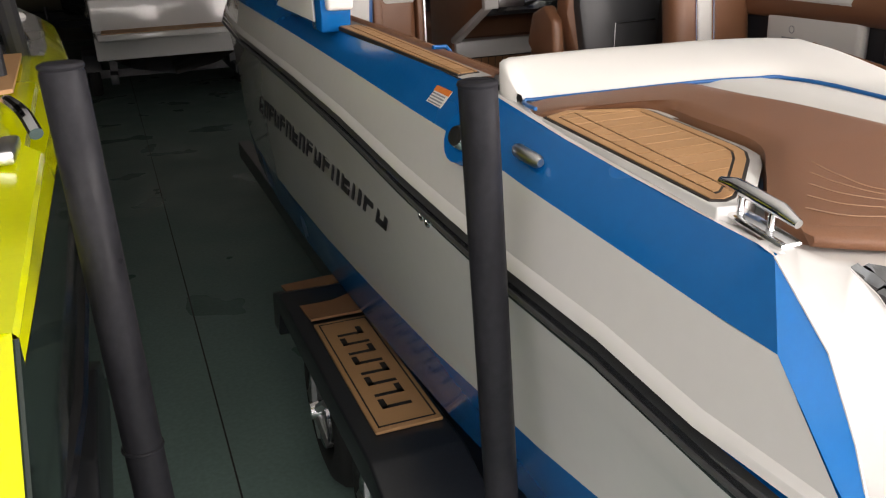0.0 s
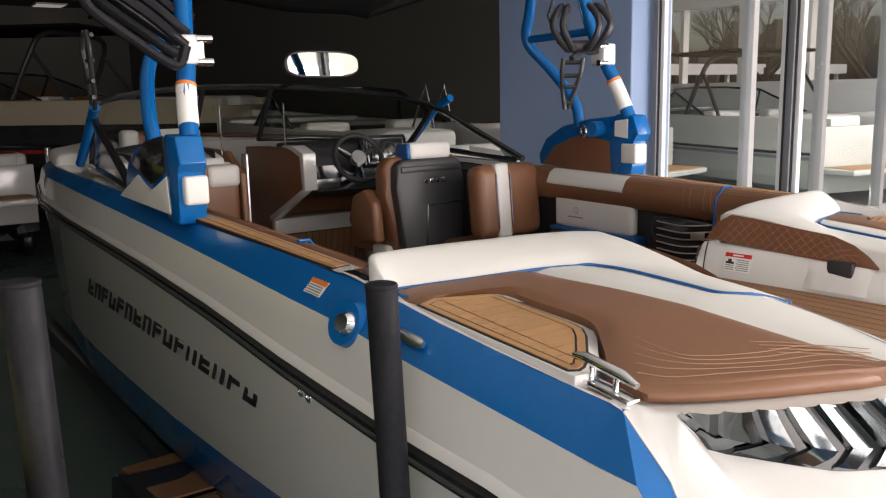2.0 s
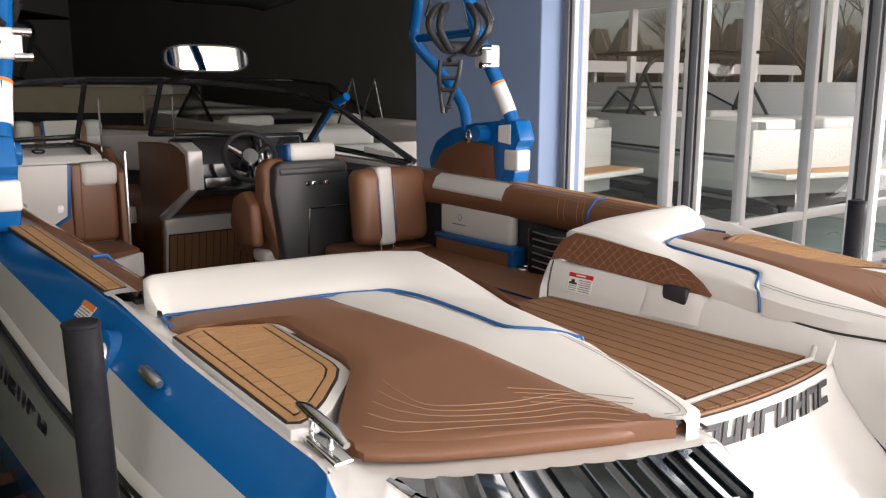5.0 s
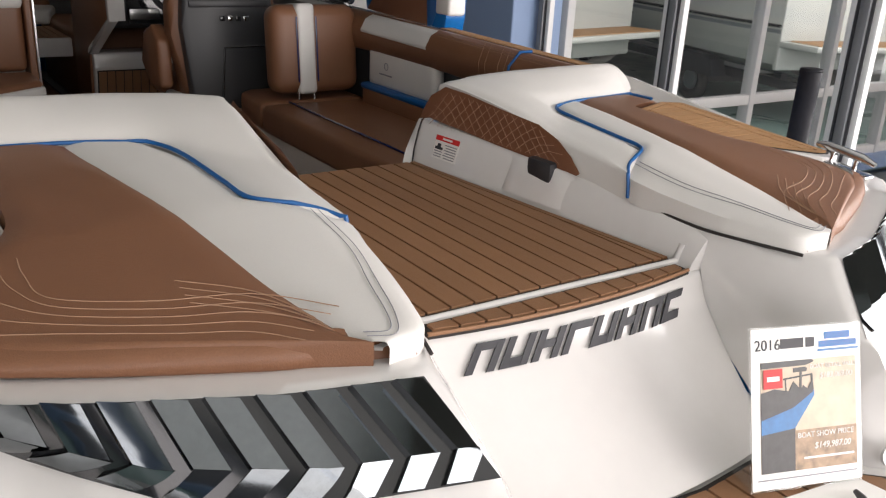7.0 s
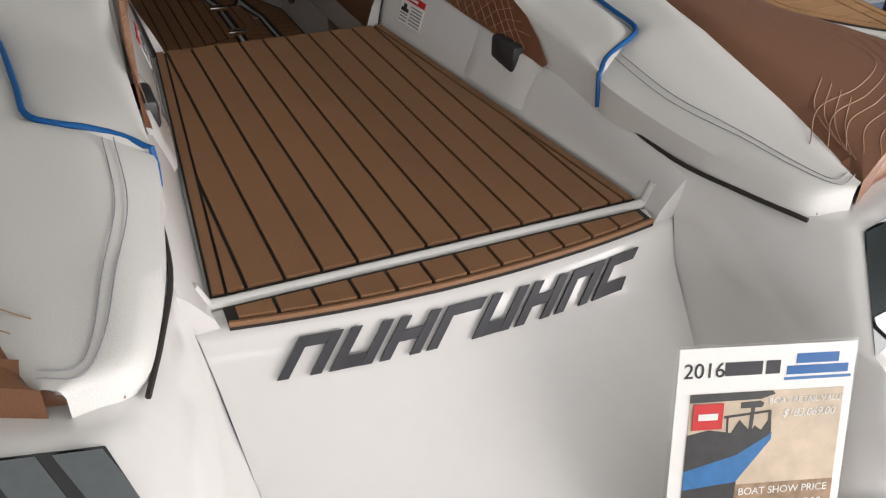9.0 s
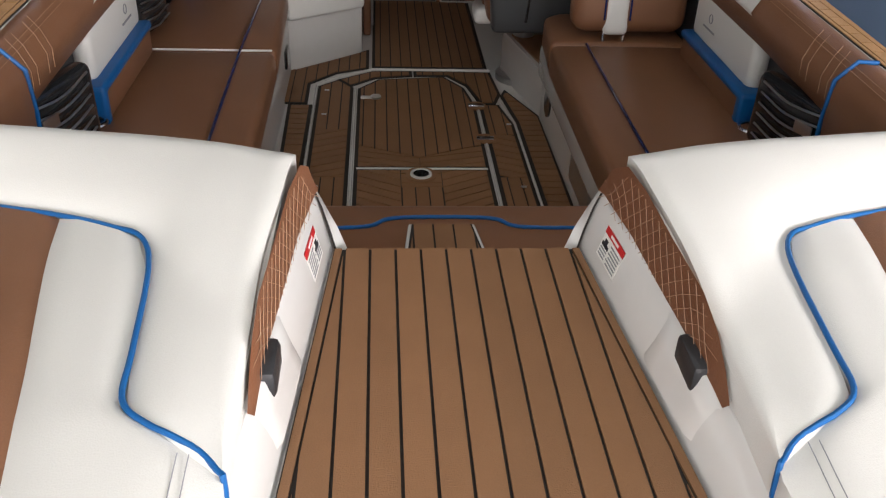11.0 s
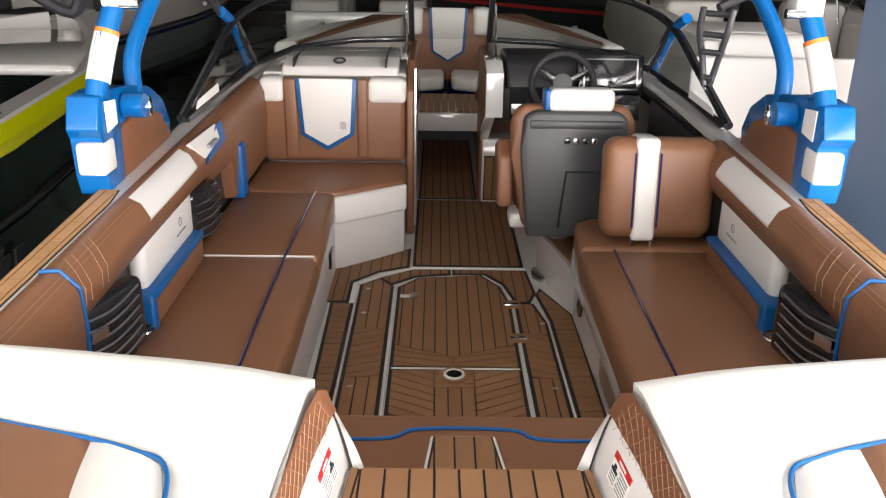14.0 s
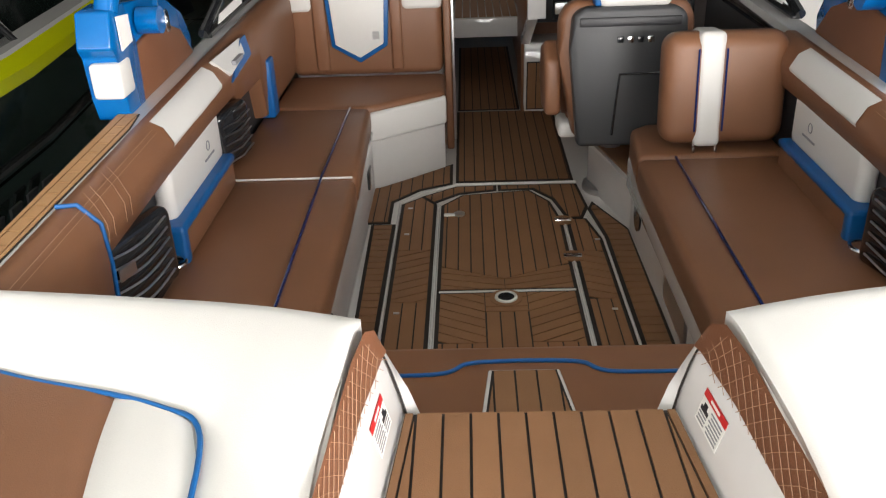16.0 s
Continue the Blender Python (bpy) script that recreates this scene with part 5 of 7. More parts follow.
# ---------- side coamings ----------
for s in (-1, 1):
    ys = [1.04, 1.2, 1.47, 1.49, 1.6, 2.0, 2.5, 2.8, 2.86] + ([2.9, 3.0, 3.25, 3.3, 3.5, 4.05] if s < 0 else [])
    rows = []
    for y in ys:
        g = lerp(y, GUN)
        lowz = lerp(y, [(1.0, -0.19), (1.475, -0.19), (1.485, 0.045), (1.9, 0.06), (2.5, 0.065), (2.85, 0.06), (2.9, 0.02), (3.25, 0.0), (3.3, -0.18), (4.05, -0.18)])
        top = g + 0.005
        rows.append([Vector((s * x, y, z)) for x, z in ((1.10, top - 0.01), (1.09, top + 0.006), (1.06, top + 0.006), (1.025, top - 0.016), (1.002, top - 0.06), (1.0, min(top - 0.07, (top + lowz) / 2)), (1.015, lowz + 0.012), (1.045, lowz), (1.085, lowz))])
    bol = part("coaming_bolster", loft(rows), M["brown"], boat, "brown vinyl coaming bolster with pale double stitching", soft=60)
    for d in (0.0, 0.012):
        part("stitching", tube([(s * (1.037 - d), y, lerp(y, GUN) + 0.003 - 0.7 * d) for y in (1.06, 1.3, 1.5, 1.8, 2.0)], 0.0010, 4), M["thread"], bol)
    for y0 in (1.52, 1.56, 1.64, 1.68):
        part("stitching", tube([(s * 1.059, y0 + 0.03, lerp(y0, GUN) + 0.0125), (s * 1.023, y0, lerp(y0, GUN) - 0.010), (s * 0.9995, y0 - 0.01, lerp(y0, GUN) - 0.055), (s * 0.998, y0 - 0.02, 0.10)], 0.0010, 4), M["thread"], bol)
    part("piping", tube([(s * 1.09, 1.46, 0.215), (s * 1.045, 1.475, 0.212), (s * 1.0, 1.48, 0.16), (s * 0.998, 1.485, 0.05), (s * 1.01, 1.487, -0.15)], 0.006, 8), M["piping"], bol, "blue piping")
    # white cap on the bolster
    rows = []
    for y in (2.05, 2.09, 2.3, 2.55, 2.62):
        top = lerp(y, GUN) + 0.009
        rows.append([Vector((s * x, y, z)) for x, z in ((1.092, top), (1.06, top + 0.002), (1.022, top - 0.018), (0.998, top - 0.062), (0.996, top - 0.075 if 2.1 < y < 2.6 else top - 0.068), (1.0, top - 0.078))])
    part("white_cap", loft(rows), M["cream"], bol, "white vinyl cap", soft=60)
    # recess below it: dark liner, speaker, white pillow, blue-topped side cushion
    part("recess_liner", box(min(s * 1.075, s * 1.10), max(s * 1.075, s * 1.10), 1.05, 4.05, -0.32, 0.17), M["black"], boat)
    sp = part("side_speaker", turned(box(-0.18, 0.18, -0.03, 0.03, -0.13, 0.10, 0.025, 3), pose(s * 1.035, 1.665, -0.045, 0, 0, -s * 76)), M["gloss"], boat, "black side speaker with silver grille bars", soft=60)
    for k in range(6):
        z = -0.10 + 0.033 * k
        part("grille_bar", turned(tube(curve([(-0.14, -0.034, z + 0.012), (-0.03, -0.042, z), (0.05, -0.042, z + 0.004), (0.14, -0.034, z + 0.015)], 12), 0.0035, 6), pose(s * 1.035, 1.665, -0.045, 0, 0, -s * 76)), M["steel"], sp)
    part("grille_badge", turned(box(min(s * 0.04, s * 0.11), max(s * 0.04, s * 0.11), -0.049, -0.043, 0.005, 0.04, 0.002), pose(s * 1.035, 1.665, -0.045, 0, 0, -s * 76)), M["steel"], sp)
    ch = part("cup_holder", ring((s * 1.02, 1.90, -0.168), (0, 0, 1), 0.042, 0.007), M["chrome"], boat, "polished cup holder in a black tray")
    part("tray", box(min(s * 1.0, s * 1.08), max(s * 1.0, s * 1.08), 1.50, 1.97, -0.25, -0.172, 0.01), M["gloss"], ch)
    pw = part("side_pillow", box(min(s * 1.015, s * 1.08), max(s * 1.015, s * 1.08), 2.0, 2.58, -0.09, 0.10, 0.03, 4), M["cream"], boat, "white vinyl side pillow with a small emblem", soft=60)
    part("emblem", ring((s * 1.013, 2.40, 0.02), (1, 0, 0), 0.016, 0.0018, 20, 4), M["ink"], pw)
    part("emblem_bar", box(min(s * 1.012, s * 1.016), max(s * 1.012, s * 1.016), 2.35, 2.46, -0.022, -0.016), M["ink"], pw)
    sc = part("side_cushion", box(min(s * 0.985, s * 1.06), max(s * 0.985, s * 1.06), 1.96, 2.58, -0.20, -0.085, 0.02, 3), M["brown"], boat, "brown side cushion with a blue top", soft=60)
    part("cushion_top", box(min(s * 0.98, s * 1.065), max(s * 0.98, s * 1.065), 1.945, 2.585, -0.105, -0.075, 0.012, 3), M["piping"], sc, soft=60)
    part("cushion_end", box(min(s * 0.98, s * 1.065), max(s * 0.98, s * 1.065), 1.942, 1.985, -0.20, -0.08, 0.012, 3), M["piping"], sc, soft=60)
    if s < 0:
        sp2 = part("side_speaker", turned(box(-0.12, 0.12, -0.03, 0.03, -0.12, 0.10, 0.025, 3), pose(s * 1.04, 2.78, -0.06, 0, 0, 78)), M["gloss"], boat, "black side speaker with silver grille bars", soft=60)
        for k in range(5):
            part("grille_bar", turned(tube([(-0.11, -0.034, -0.09 + 0.035 * k), (0, -0.042, -0.095 + 0.035 * k), (0.11, -0.034, -0.085 + 0.035 * k)], 0.0035, 6), pose(s * 1.04, 2.78, -0.06, 0, 0, 78)), M["steel"], sp2)
        part("blue_trim", box(-1.07, -0.985, 3.32, 3.42, -0.19, 0.07, 0.012, 3), M["piping"], bol, "blue vinyl trim")
        pn = part("side_panel", quad((-1.0, 2.74, 0.165), (-1.0, 2.96, 0.19), (-1.03, 3.02, 0.236), (-1.045, 2.66, 0.238), 0.012), M["cream"], bol, "white vinyl panel edged in blue")
        part("panel_edge", quad((-0.997, 2.74, 0.14), (-0.997, 3.06, 0.165), (-1.02, 3.09, 0.236), (-1.02, 3.0, 0.234), 0.008), M["piping"], bol)
        part("panel_mark", box(-1.002, -0.986, 2.80, 2.92, 0.19, 0.205), M["ink"], bol)

# ---------- helm seat and consoles ----------
seat = part("helm_seat_back", turned(side_prism([(-0.20, -0.30), (0.20, -0.30), (0.235, 0.10), (0.225, 0.235), (0.18, 0.265), (-0.18, 0.265), (-0.225, 0.235), (-0.235, 0.10)], -0.05, 0.03, "y", 0.02, 3), pose(0.525, 3.12, 0.03, -5, 0, 0)), M["grey"], boat, "dark grey shell of the helm seat", soft=60)
part("seat_cushioning", turned(side_prism([(-0.21, -0.28), (0.21, -0.28), (0.272, 0.06), (0.275, 0.22), (0.23, 0.285), (-0.23, 0.285), (-0.275, 0.22), (-0.272, 0.06)], 0.015, 0.13, "y", 0.035, 4), pose(0.525, 3.12, 0.03, -5, 0, 0)), M["brown"], seat, "brown vinyl seat padding", soft=60)
part("headrest", turned(box(-0.135, 0.155, -0.045, 0.09, 0.26, 0.36, 0.03, 4), pose(0.535, 3.12, 0.03, -5, 0, 0)), M["cream"], seat, "white vinyl headrest", soft=60)
part("headrest_end", turned(box(-0.15, -0.12, -0.035, 0.085, 0.265, 0.355, 0.012, 3), pose(0.535, 3.12, 0.03, -5, 0, 0)), M["piping"], seat, soft=60)
part("shell_rib", turned(box(-0.20, 0.20, -0.06, -0.045, 0.19, 0.225, 0.006), pose(0.525, 3.12, 0.03, -5, 0, 0)), M["black"], seat)
for k in range(4):
    part("shell_badge", turned(box(-0.05 + 0.04 * k, -0.025 + 0.04 * k, -0.056, -0.05, 0.125, 0.15, 0.003), pose(0.525, 3.12, 0.03, -5, 0, 0)), M["chrome"] if k % 2 else M["gloss"], seat)
part("shell_groove", turned(tube([(-0.06, -0.053, -0.25), (-0.035, -0.053, 0.0), (0.2, -0.053, 0.005)], 0.006, 6), pose(0.525, 3.12, 0.03, -5, 0, 0)), M["gloss"], seat)
part("seat_cushion", box(0.30, 0.75, 3.22, 3.68, -0.27, -0.12, 0.04, 4), M["brown"], seat, "brown vinyl seat cushion", soft=60)
for x in (0.235, 0.745):
    part("arm_bolster", turned(side_prism([(3.18, -0.17), (3.36, -0.19), (3.50, -0.08), (3.44, 0.08), (3.30, 0.13), (3.20, 0.06)], x - 0.035, x + 0.035, "x", 0.022, 3), pose(0, 0, 0)), M["brown"], seat, "brown vinyl side bolster", soft=60)
part("bolster_foot", box(0.26, 0.34, 3.17, 3.33, -0.27, -0.2, 0.02, 3), M["cream"], seat, soft=60)
part("pedestal", tube([(0.525, 3.42, FL), (0.525, 3.42, FL + 0.03), (0.525, 3.42, FL + 0.04), (0.525, 3.42, -0.28)], [0.12, 0.12, 0.05, 0.05], 20), M["steel"], seat)

helm = part("helm_console", prism([(0.216, 4.20), (1.04, 4.20), (1.02, 4.75), (0.216, 4.95)], 0.0, 0.20, 0.02), M["black"], boat, "black helm console with a wheel and screen")
part("dash_hood", side_prism([(4.16, 0.19), (4.22, 0.33), (4.32, 0.36), (4.70, 0.34), (4.78, 0.18)], 0.30, 1.06, "x", 0.02, 3), M["black"], helm, soft=60)
part("dash_panel", quad((0.32, 4.145, 0.03), (1.04, 4.145, 0.03), (1.04, 4.17, 0.20), (0.32, 4.17, 0.20), 0.012), M["gloss"], helm)
for (x0, x1) in ((0.33, 0.50), (0.88, 1.02)):
    part("switch_panel", box(x0, x1, 4.135, 4.15, 0.055, 0.115, 0.005), M["steel"], helm, "brushed metal switch panel")
sc = part("helm_display", turned(box(-0.185, 0.185, -0.03, 0.03, -0.11, 0.11, 0.02, 3), pose(0.865, 4.165, 0.275, -14, 0, 0)), M["gloss"], helm, "wide black display with a silver bezel", soft=60)
part("display_bezel", turned(box(-0.15, 0.15, -0.036, -0.028, -0.085, 0.085, 0.003), pose(0.865, 4.165, 0.275, -14, 0, 0)), M["steel"], helm)
part("display_glass", turned(box(-0.14, 0.14, -0.040, -0.034, -0.076, 0.078, 0.002), pose(0.865, 4.165, 0.275, -14, 0, 0)), M["gloss"], helm)
wc, wnrm = Vector((0.59, 4.03, 0.25)), Vector((-0.12, -0.85, 0.45))
wheel = part("steering_wheel", ring(wc, wnrm, 0.165, 0.018, 40, 10), M["black"], boat, "black steering wheel with bright spokes")
wq = wnrm.to_track_quat("Z", "Y").to_matrix()
for a in (90, 210, 330):
    d = wq @ Vector((math.cos(radians(a + 180)), math.sin(radians(a + 180)), 0))
    part("spoke", tube([wc - wnrm.normalized() * 0.03 + d * 0.04, wc + d * 0.16], [0.026, 0.014], 8), M["chrome"], wheel)
part("hub", disc(wc - wnrm.normalized() * 0.01, wnrm, 0.05, 0.05, 28), M["steel"], wheel)
part("column", tube([wc - wnrm.normalized() * 0.16, wc - wnrm.normalized() * 0.02], 0.045, 16), M["black"], wheel)
side = part("helm_side", side_prism([(4.60, FL), (4.98, FL), (4.98, 0.31), (4.60, 0.325), (4.20, 0.325), (4.07, 0.285), (4.06, 0.07), (4.16, 0.01), (4.58, -0.175)], 0.185, 0.215, "x", 0.008), M["brown"], boat, "brown vinyl walkway panel with white trim", soft=60)
part("trim", side_prism([(4.34, 0.345), (4.18, 0.345), (4.03, 0.30), (4.02, 0.06), (4.065, 0.06), (4.075, 0.28), (4.20, 0.322), (4.34, 0.328)], 0.182, 0.275, "x", 0.006), M["gel"], side, "white moulded trim", soft=60)
part("trim", side_prism([(4.02, 0.06), (4.065, 0.07), (4.60, -0.16), (4.60, -0.195), (4.56, -0.195)], 0.182, 0.235, "x", 0.006), M["gel"], side, "white moulded trim", soft=60)
part("under_dash", box(0.216, 1.03, 4.78, 4.80, FL, 0.01), M["brown"], side, "brown panel under the dash")
foot = part("foot_rest", side_prism([(4.60, FL), (4.775, FL), (4.775, -0.185), (4.56, -0.185), (4.54, -0.28)], 0.20, 0.86, "x", 0.010), M["gel"], boat, "white moulded foot rest with teak foam", soft=60)
part("foam_edge", quad((0.215, 4.5955, FL + 0.02), (0.85, 4.5955, FL + 0.02), (0.85, 4.5415, -0.292), (0.215, 4.5415, -0.292), 0.004), M["caulk"], foot, soft=0)
for k in range(12):
    x = 0.222 + 0.0515 * k
    part("plank", quad((x, 4.591, FL + 0.027), (x + 0.046, 4.591, FL + 0.027), (x + 0.046, 4.537, -0.299), (x, 4.537, -0.299), 0.004), M["teak"], foot, soft=0)

port = part("port_console", prism([(-1.04, 4.15), (-0.245, 4.15), (-0.245, 4.95), (-1.0, 4.75)], FL, 0.27, 0.02), M["gel"], boat, "white moulded port console")
part("console_lid", side_prism([(4.13, 0.25), (4.16, 0.30), (4.30, 0.335), (4.62, 0.345), (4.66, 0.25)], -0.93, -0.29, "x", 0.015, 3), M["gel"], port, soft=60)
part("lid_badge", ring((-0.62, 4.22, 0.325), (0, -0.3, 1), 0.03, 0.006, 20, 6), M["gloss"], port)
for x in (-0.86, -0.36):
    part("lid_joint", box(x - 0.003, x + 0.003, 4.125, 4.64, 0.30, 0.347), M["caulk"], port)
pside = part("walkway_panel", side_prism([(4.0, FL), (4.98, FL), (4.98, 0.34), (4.25, 0.33), (4.02, 0.2)], -0.243, -0.205, "x", 0.01), M["brown"], boat, "brown vinyl walkway panel", soft=60)
part("door_edge", box(-0.203, -0.19, 4.02, 4.10, FL + 0.05, 0.32, 0.003), M["steel"], pside)
for x, y in ((-0.245, 4.30), (0.255, 4.44)):
    part("prop_rod", tube([(x, y, 0.30), (x - 0.01, y - 0.02, 0.62)], 0.006, 8), M["chrome"], boat, "thin polished prop rod")

# ---------- bow ----------
bw = part("bow_step", box(-0.22, 0.22, 5.2, 5.9, -0.30, -0.175, 0.012), M["gel"], boat, "white bow step with a teak foam top")
planks(bw, [(-0.2, 5.22), (0.2, 5.22), (0.2, 5.86), (-0.2, 5.86)], -0.173, 0.051, 0.006)
for s in (-1, 1):
    part("bow_seat", prism([(s * 0.22, 5.0), (s * 1.0, 5.0), (s * 0.75, 6.2), (s * 0.22, 6.3)], FL, -0.12, 0.04), M["brown"], boat, "brown vinyl bow seat", soft=60)
    part("bow_bolster", prism([(s * 0.30, 6.5), (s * 0.55, 6.62), (s * 1.0, 5.75), (s * 1.12, 4.9), (s * 0.95, 4.9), (s * 0.8, 5.6)], 0.0, 0.33, 0.05), M["cream"], boat, "white and brown bow backrest", soft=60)
    part("filler_cushion", prism([(s * 0.03, 6.0), (s * 0.22, 5.9), (s * 0.34, 6.3), (s * 0.03, 6.35)], -0.17, -0.06, 0.03), M["cream"], boat, soft=60)
    part("bow_panel", quad((s * 0.95, 4.88, 0.335), (s * 0.6, 6.5, 0.335), (s * 0.36, 6.45, 0.34), (s * 0.7, 5.6, 0.34), 0.02), M["brown"], boat)
part("bow_deck", prism([(-0.98, 6.0), (-0.5, 6.45), (0.5, 6.45), (0.98, 6.0), (0.62, 6.9), (0.3, 7.3), (-0.3, 7.3), (-0.62, 6.9)], 0.2, 0.262, 0.01), M["gel"], boat)
bb = part("bow_backrest", box(-0.31, 0.31, 6.30, 6.44, -0.17, 0.40, 0.05, 4), M["brown"], boat, "brown bow backrest with a white shield", soft=60)
for x in (-0.26, 0.26):
    part("white_corner", box(x - 0.07, x + 0.07, 6.285, 6.45, 0.2, 0.415, 0.04, 4), M["cream"], bb, soft=60)
shield("shield_edge", 0.15, 0.41, 0.08, 0.0, 6.272, 0.03, M["piping"], bb, 0.0)
shield("shield", 0.13, 0.415, 0.09, 0.02, 6.262, 0.03, M["cream"], bb, 0.0)
for s in (-1, 1):
    part("bow_light", tube([(s * 0.95, 6.05, 0.255), (s * 0.95, 6.05, 0.32)], 0.02, 12), M["chrome"], boat)

# ---------- windshield ----------
ws_low = [(1.15, 3.05, 0.25), (1.12, 3.6, 0.28), (1.07, 4.15, 0.31), (0.92, 4.55, 0.34), (0.6, 4.78, 0.36), (0.24, 4.86, 0.365)]
ws_top = [(1.16, 3.02, 0.26), (1.135, 3.45, 0.42), (1.10, 3.88, 0.575), (0.95, 4.25, 0.66), (0.6, 4.50, 0.71), (0.24, 4.58, 0.73)]
wshield = part("windshield_base", tube([(-x, y, z) for x, y, z in ws_low], 0.018, 10), M["gloss"], boat, "black-framed tinted windshield")
part("windshield_base", tube(ws_low, 0.018, 10), M["gloss"], boat, "black-framed tinted windshield")
for s in (-1, 1):
    part("windshield_top", tube(curve([(s * x, y, z) for x, y, z in ws_top], 30), 0.020, 10), M["gloss"], wshield)
    a, b = curve([(s * x, y, z) for x, y, z in ws_low], 24), curve([(s * x, y, z) for x, y, z in ws_top], 24)
    part("windshield_pane", loft([[p, q] for p, q in zip(a, b)]), M["screen"], wshield, "tinted glass").visible_shadow = False
    part("windshield_post", tube([(s * 0.24, 4.86, 0.36), (s * 0.24, 4.58, 0.73)], 0.018, 8), M["gloss"], wshield)
    part("windshield_post", tube([(s * 1.07, 4.15, 0.31), (s * 1.10, 3.88, 0.57)], 0.018, 8), M["gloss"], wshield)
    part("base_label", quad((s * 1.135, 3.15, 0.262), (s * 1.115, 3.50, 0.282), (s * 1.117, 3.50, 0.325), (s * 1.137, 3.20, 0.30), 0.003), M["paper"], wshield)
    # support along the windshield corner with a black holder on it
    fb = part("windshield_support", tube(curve([(s * 1.12, 4.22, 0.31), (s * 1.115, 4.0, 0.47), (s * 1.118, 3.87, 0.565), (s * 1.13, 3.72, 0.63)], 12), 0.026, 12), M["blue"], boat, "blue support with a black ladder-like holder")
    if s > 0:
        continue
    for d in (-0.05, 0.05):
        part("holder_bar", tube(curve([(s * 1.135, 3.72 + d * 0.4, 0.62), (s * 1.15, 3.66 + d, 0.70), (s * 1.17, 3.60 + d, 0.82), (s * 1.18, 3.58 + d * 1.4, 0.92), (s * 1.18, 3.57 + d * 0.5, 1.0)], 14), 0.012, 8), M["black"], fb)
    for z in (0.68, 0.76, 0.86, 0.98):
        part("holder_rung", tube([(s * 1.165, 3.545 + (0.8 - z) * 0.2, z), (s * 1.165, 3.675 + (0.8 - z) * 0.2, z)], 0.011, 8), M["black"], fb)
part("centre_glass", loft([[Vector((x, 4.86, 0.365)), Vector((x, 4.58, 0.73))] for x in (-0.24, 0, 0.24)]), M["screen"], wshield).visible_shadow = False
part("centre_top", tube([(-0.24, 4.58, 0.73), (0.24, 4.58, 0.73)], 0.02, 10), M["gloss"], wshield)
mir = part("mirror_arm", tube([(0.26, 4.5, 0.72), (0.27, 4.2, 0.76), (0.27, 3.96, 0.80)], 0.016, 8), M["black"], boat, "wide rear-view mirror on a black arm")
part("mirror_shell", turned(side_prism([(0.28 * math.copysign(abs(math.cos(a)) ** 0.6, math.cos(a)), 0.08 * math.copysign(abs(math.sin(a)) ** 0.6, math.sin(a))) for a in [2 * math.pi * k / 32 for k in range(32)]], 0.0, 0.05, "y", 0.008, 2), pose(0.28, 3.88, 0.855, -4, 0, 8)), M["black"], mir, soft=60)
part("mirror_face", turned(side_prism([(0.265 * math.copysign(abs(math.cos(a)) ** 0.6, math.cos(a)), 0.07 * math.copysign(abs(math.sin(a)) ** 0.6, math.sin(a))) for a in [2 * math.pi * k / 32 for k in range(32)]], -0.006, 0.0, "y"), pose(0.28, 3.88, 0.855, -4, 0, 8)), M["mirror"], mir, "mirror glass", soft=0)

# ---------- tower ----------
tower = tagged(empty("tower", (0, 2.4, 0.21)), "glossy blue wake tower arch over the cockpit", "tower")
TO = Vector((0, -2.4, -0.21))


def tpart(name, bm, mat, parent, label="", soft=45):
    turned(bm, Matrix.Translation(TO))
    return part(name, bm, mat, parent, label, soft)


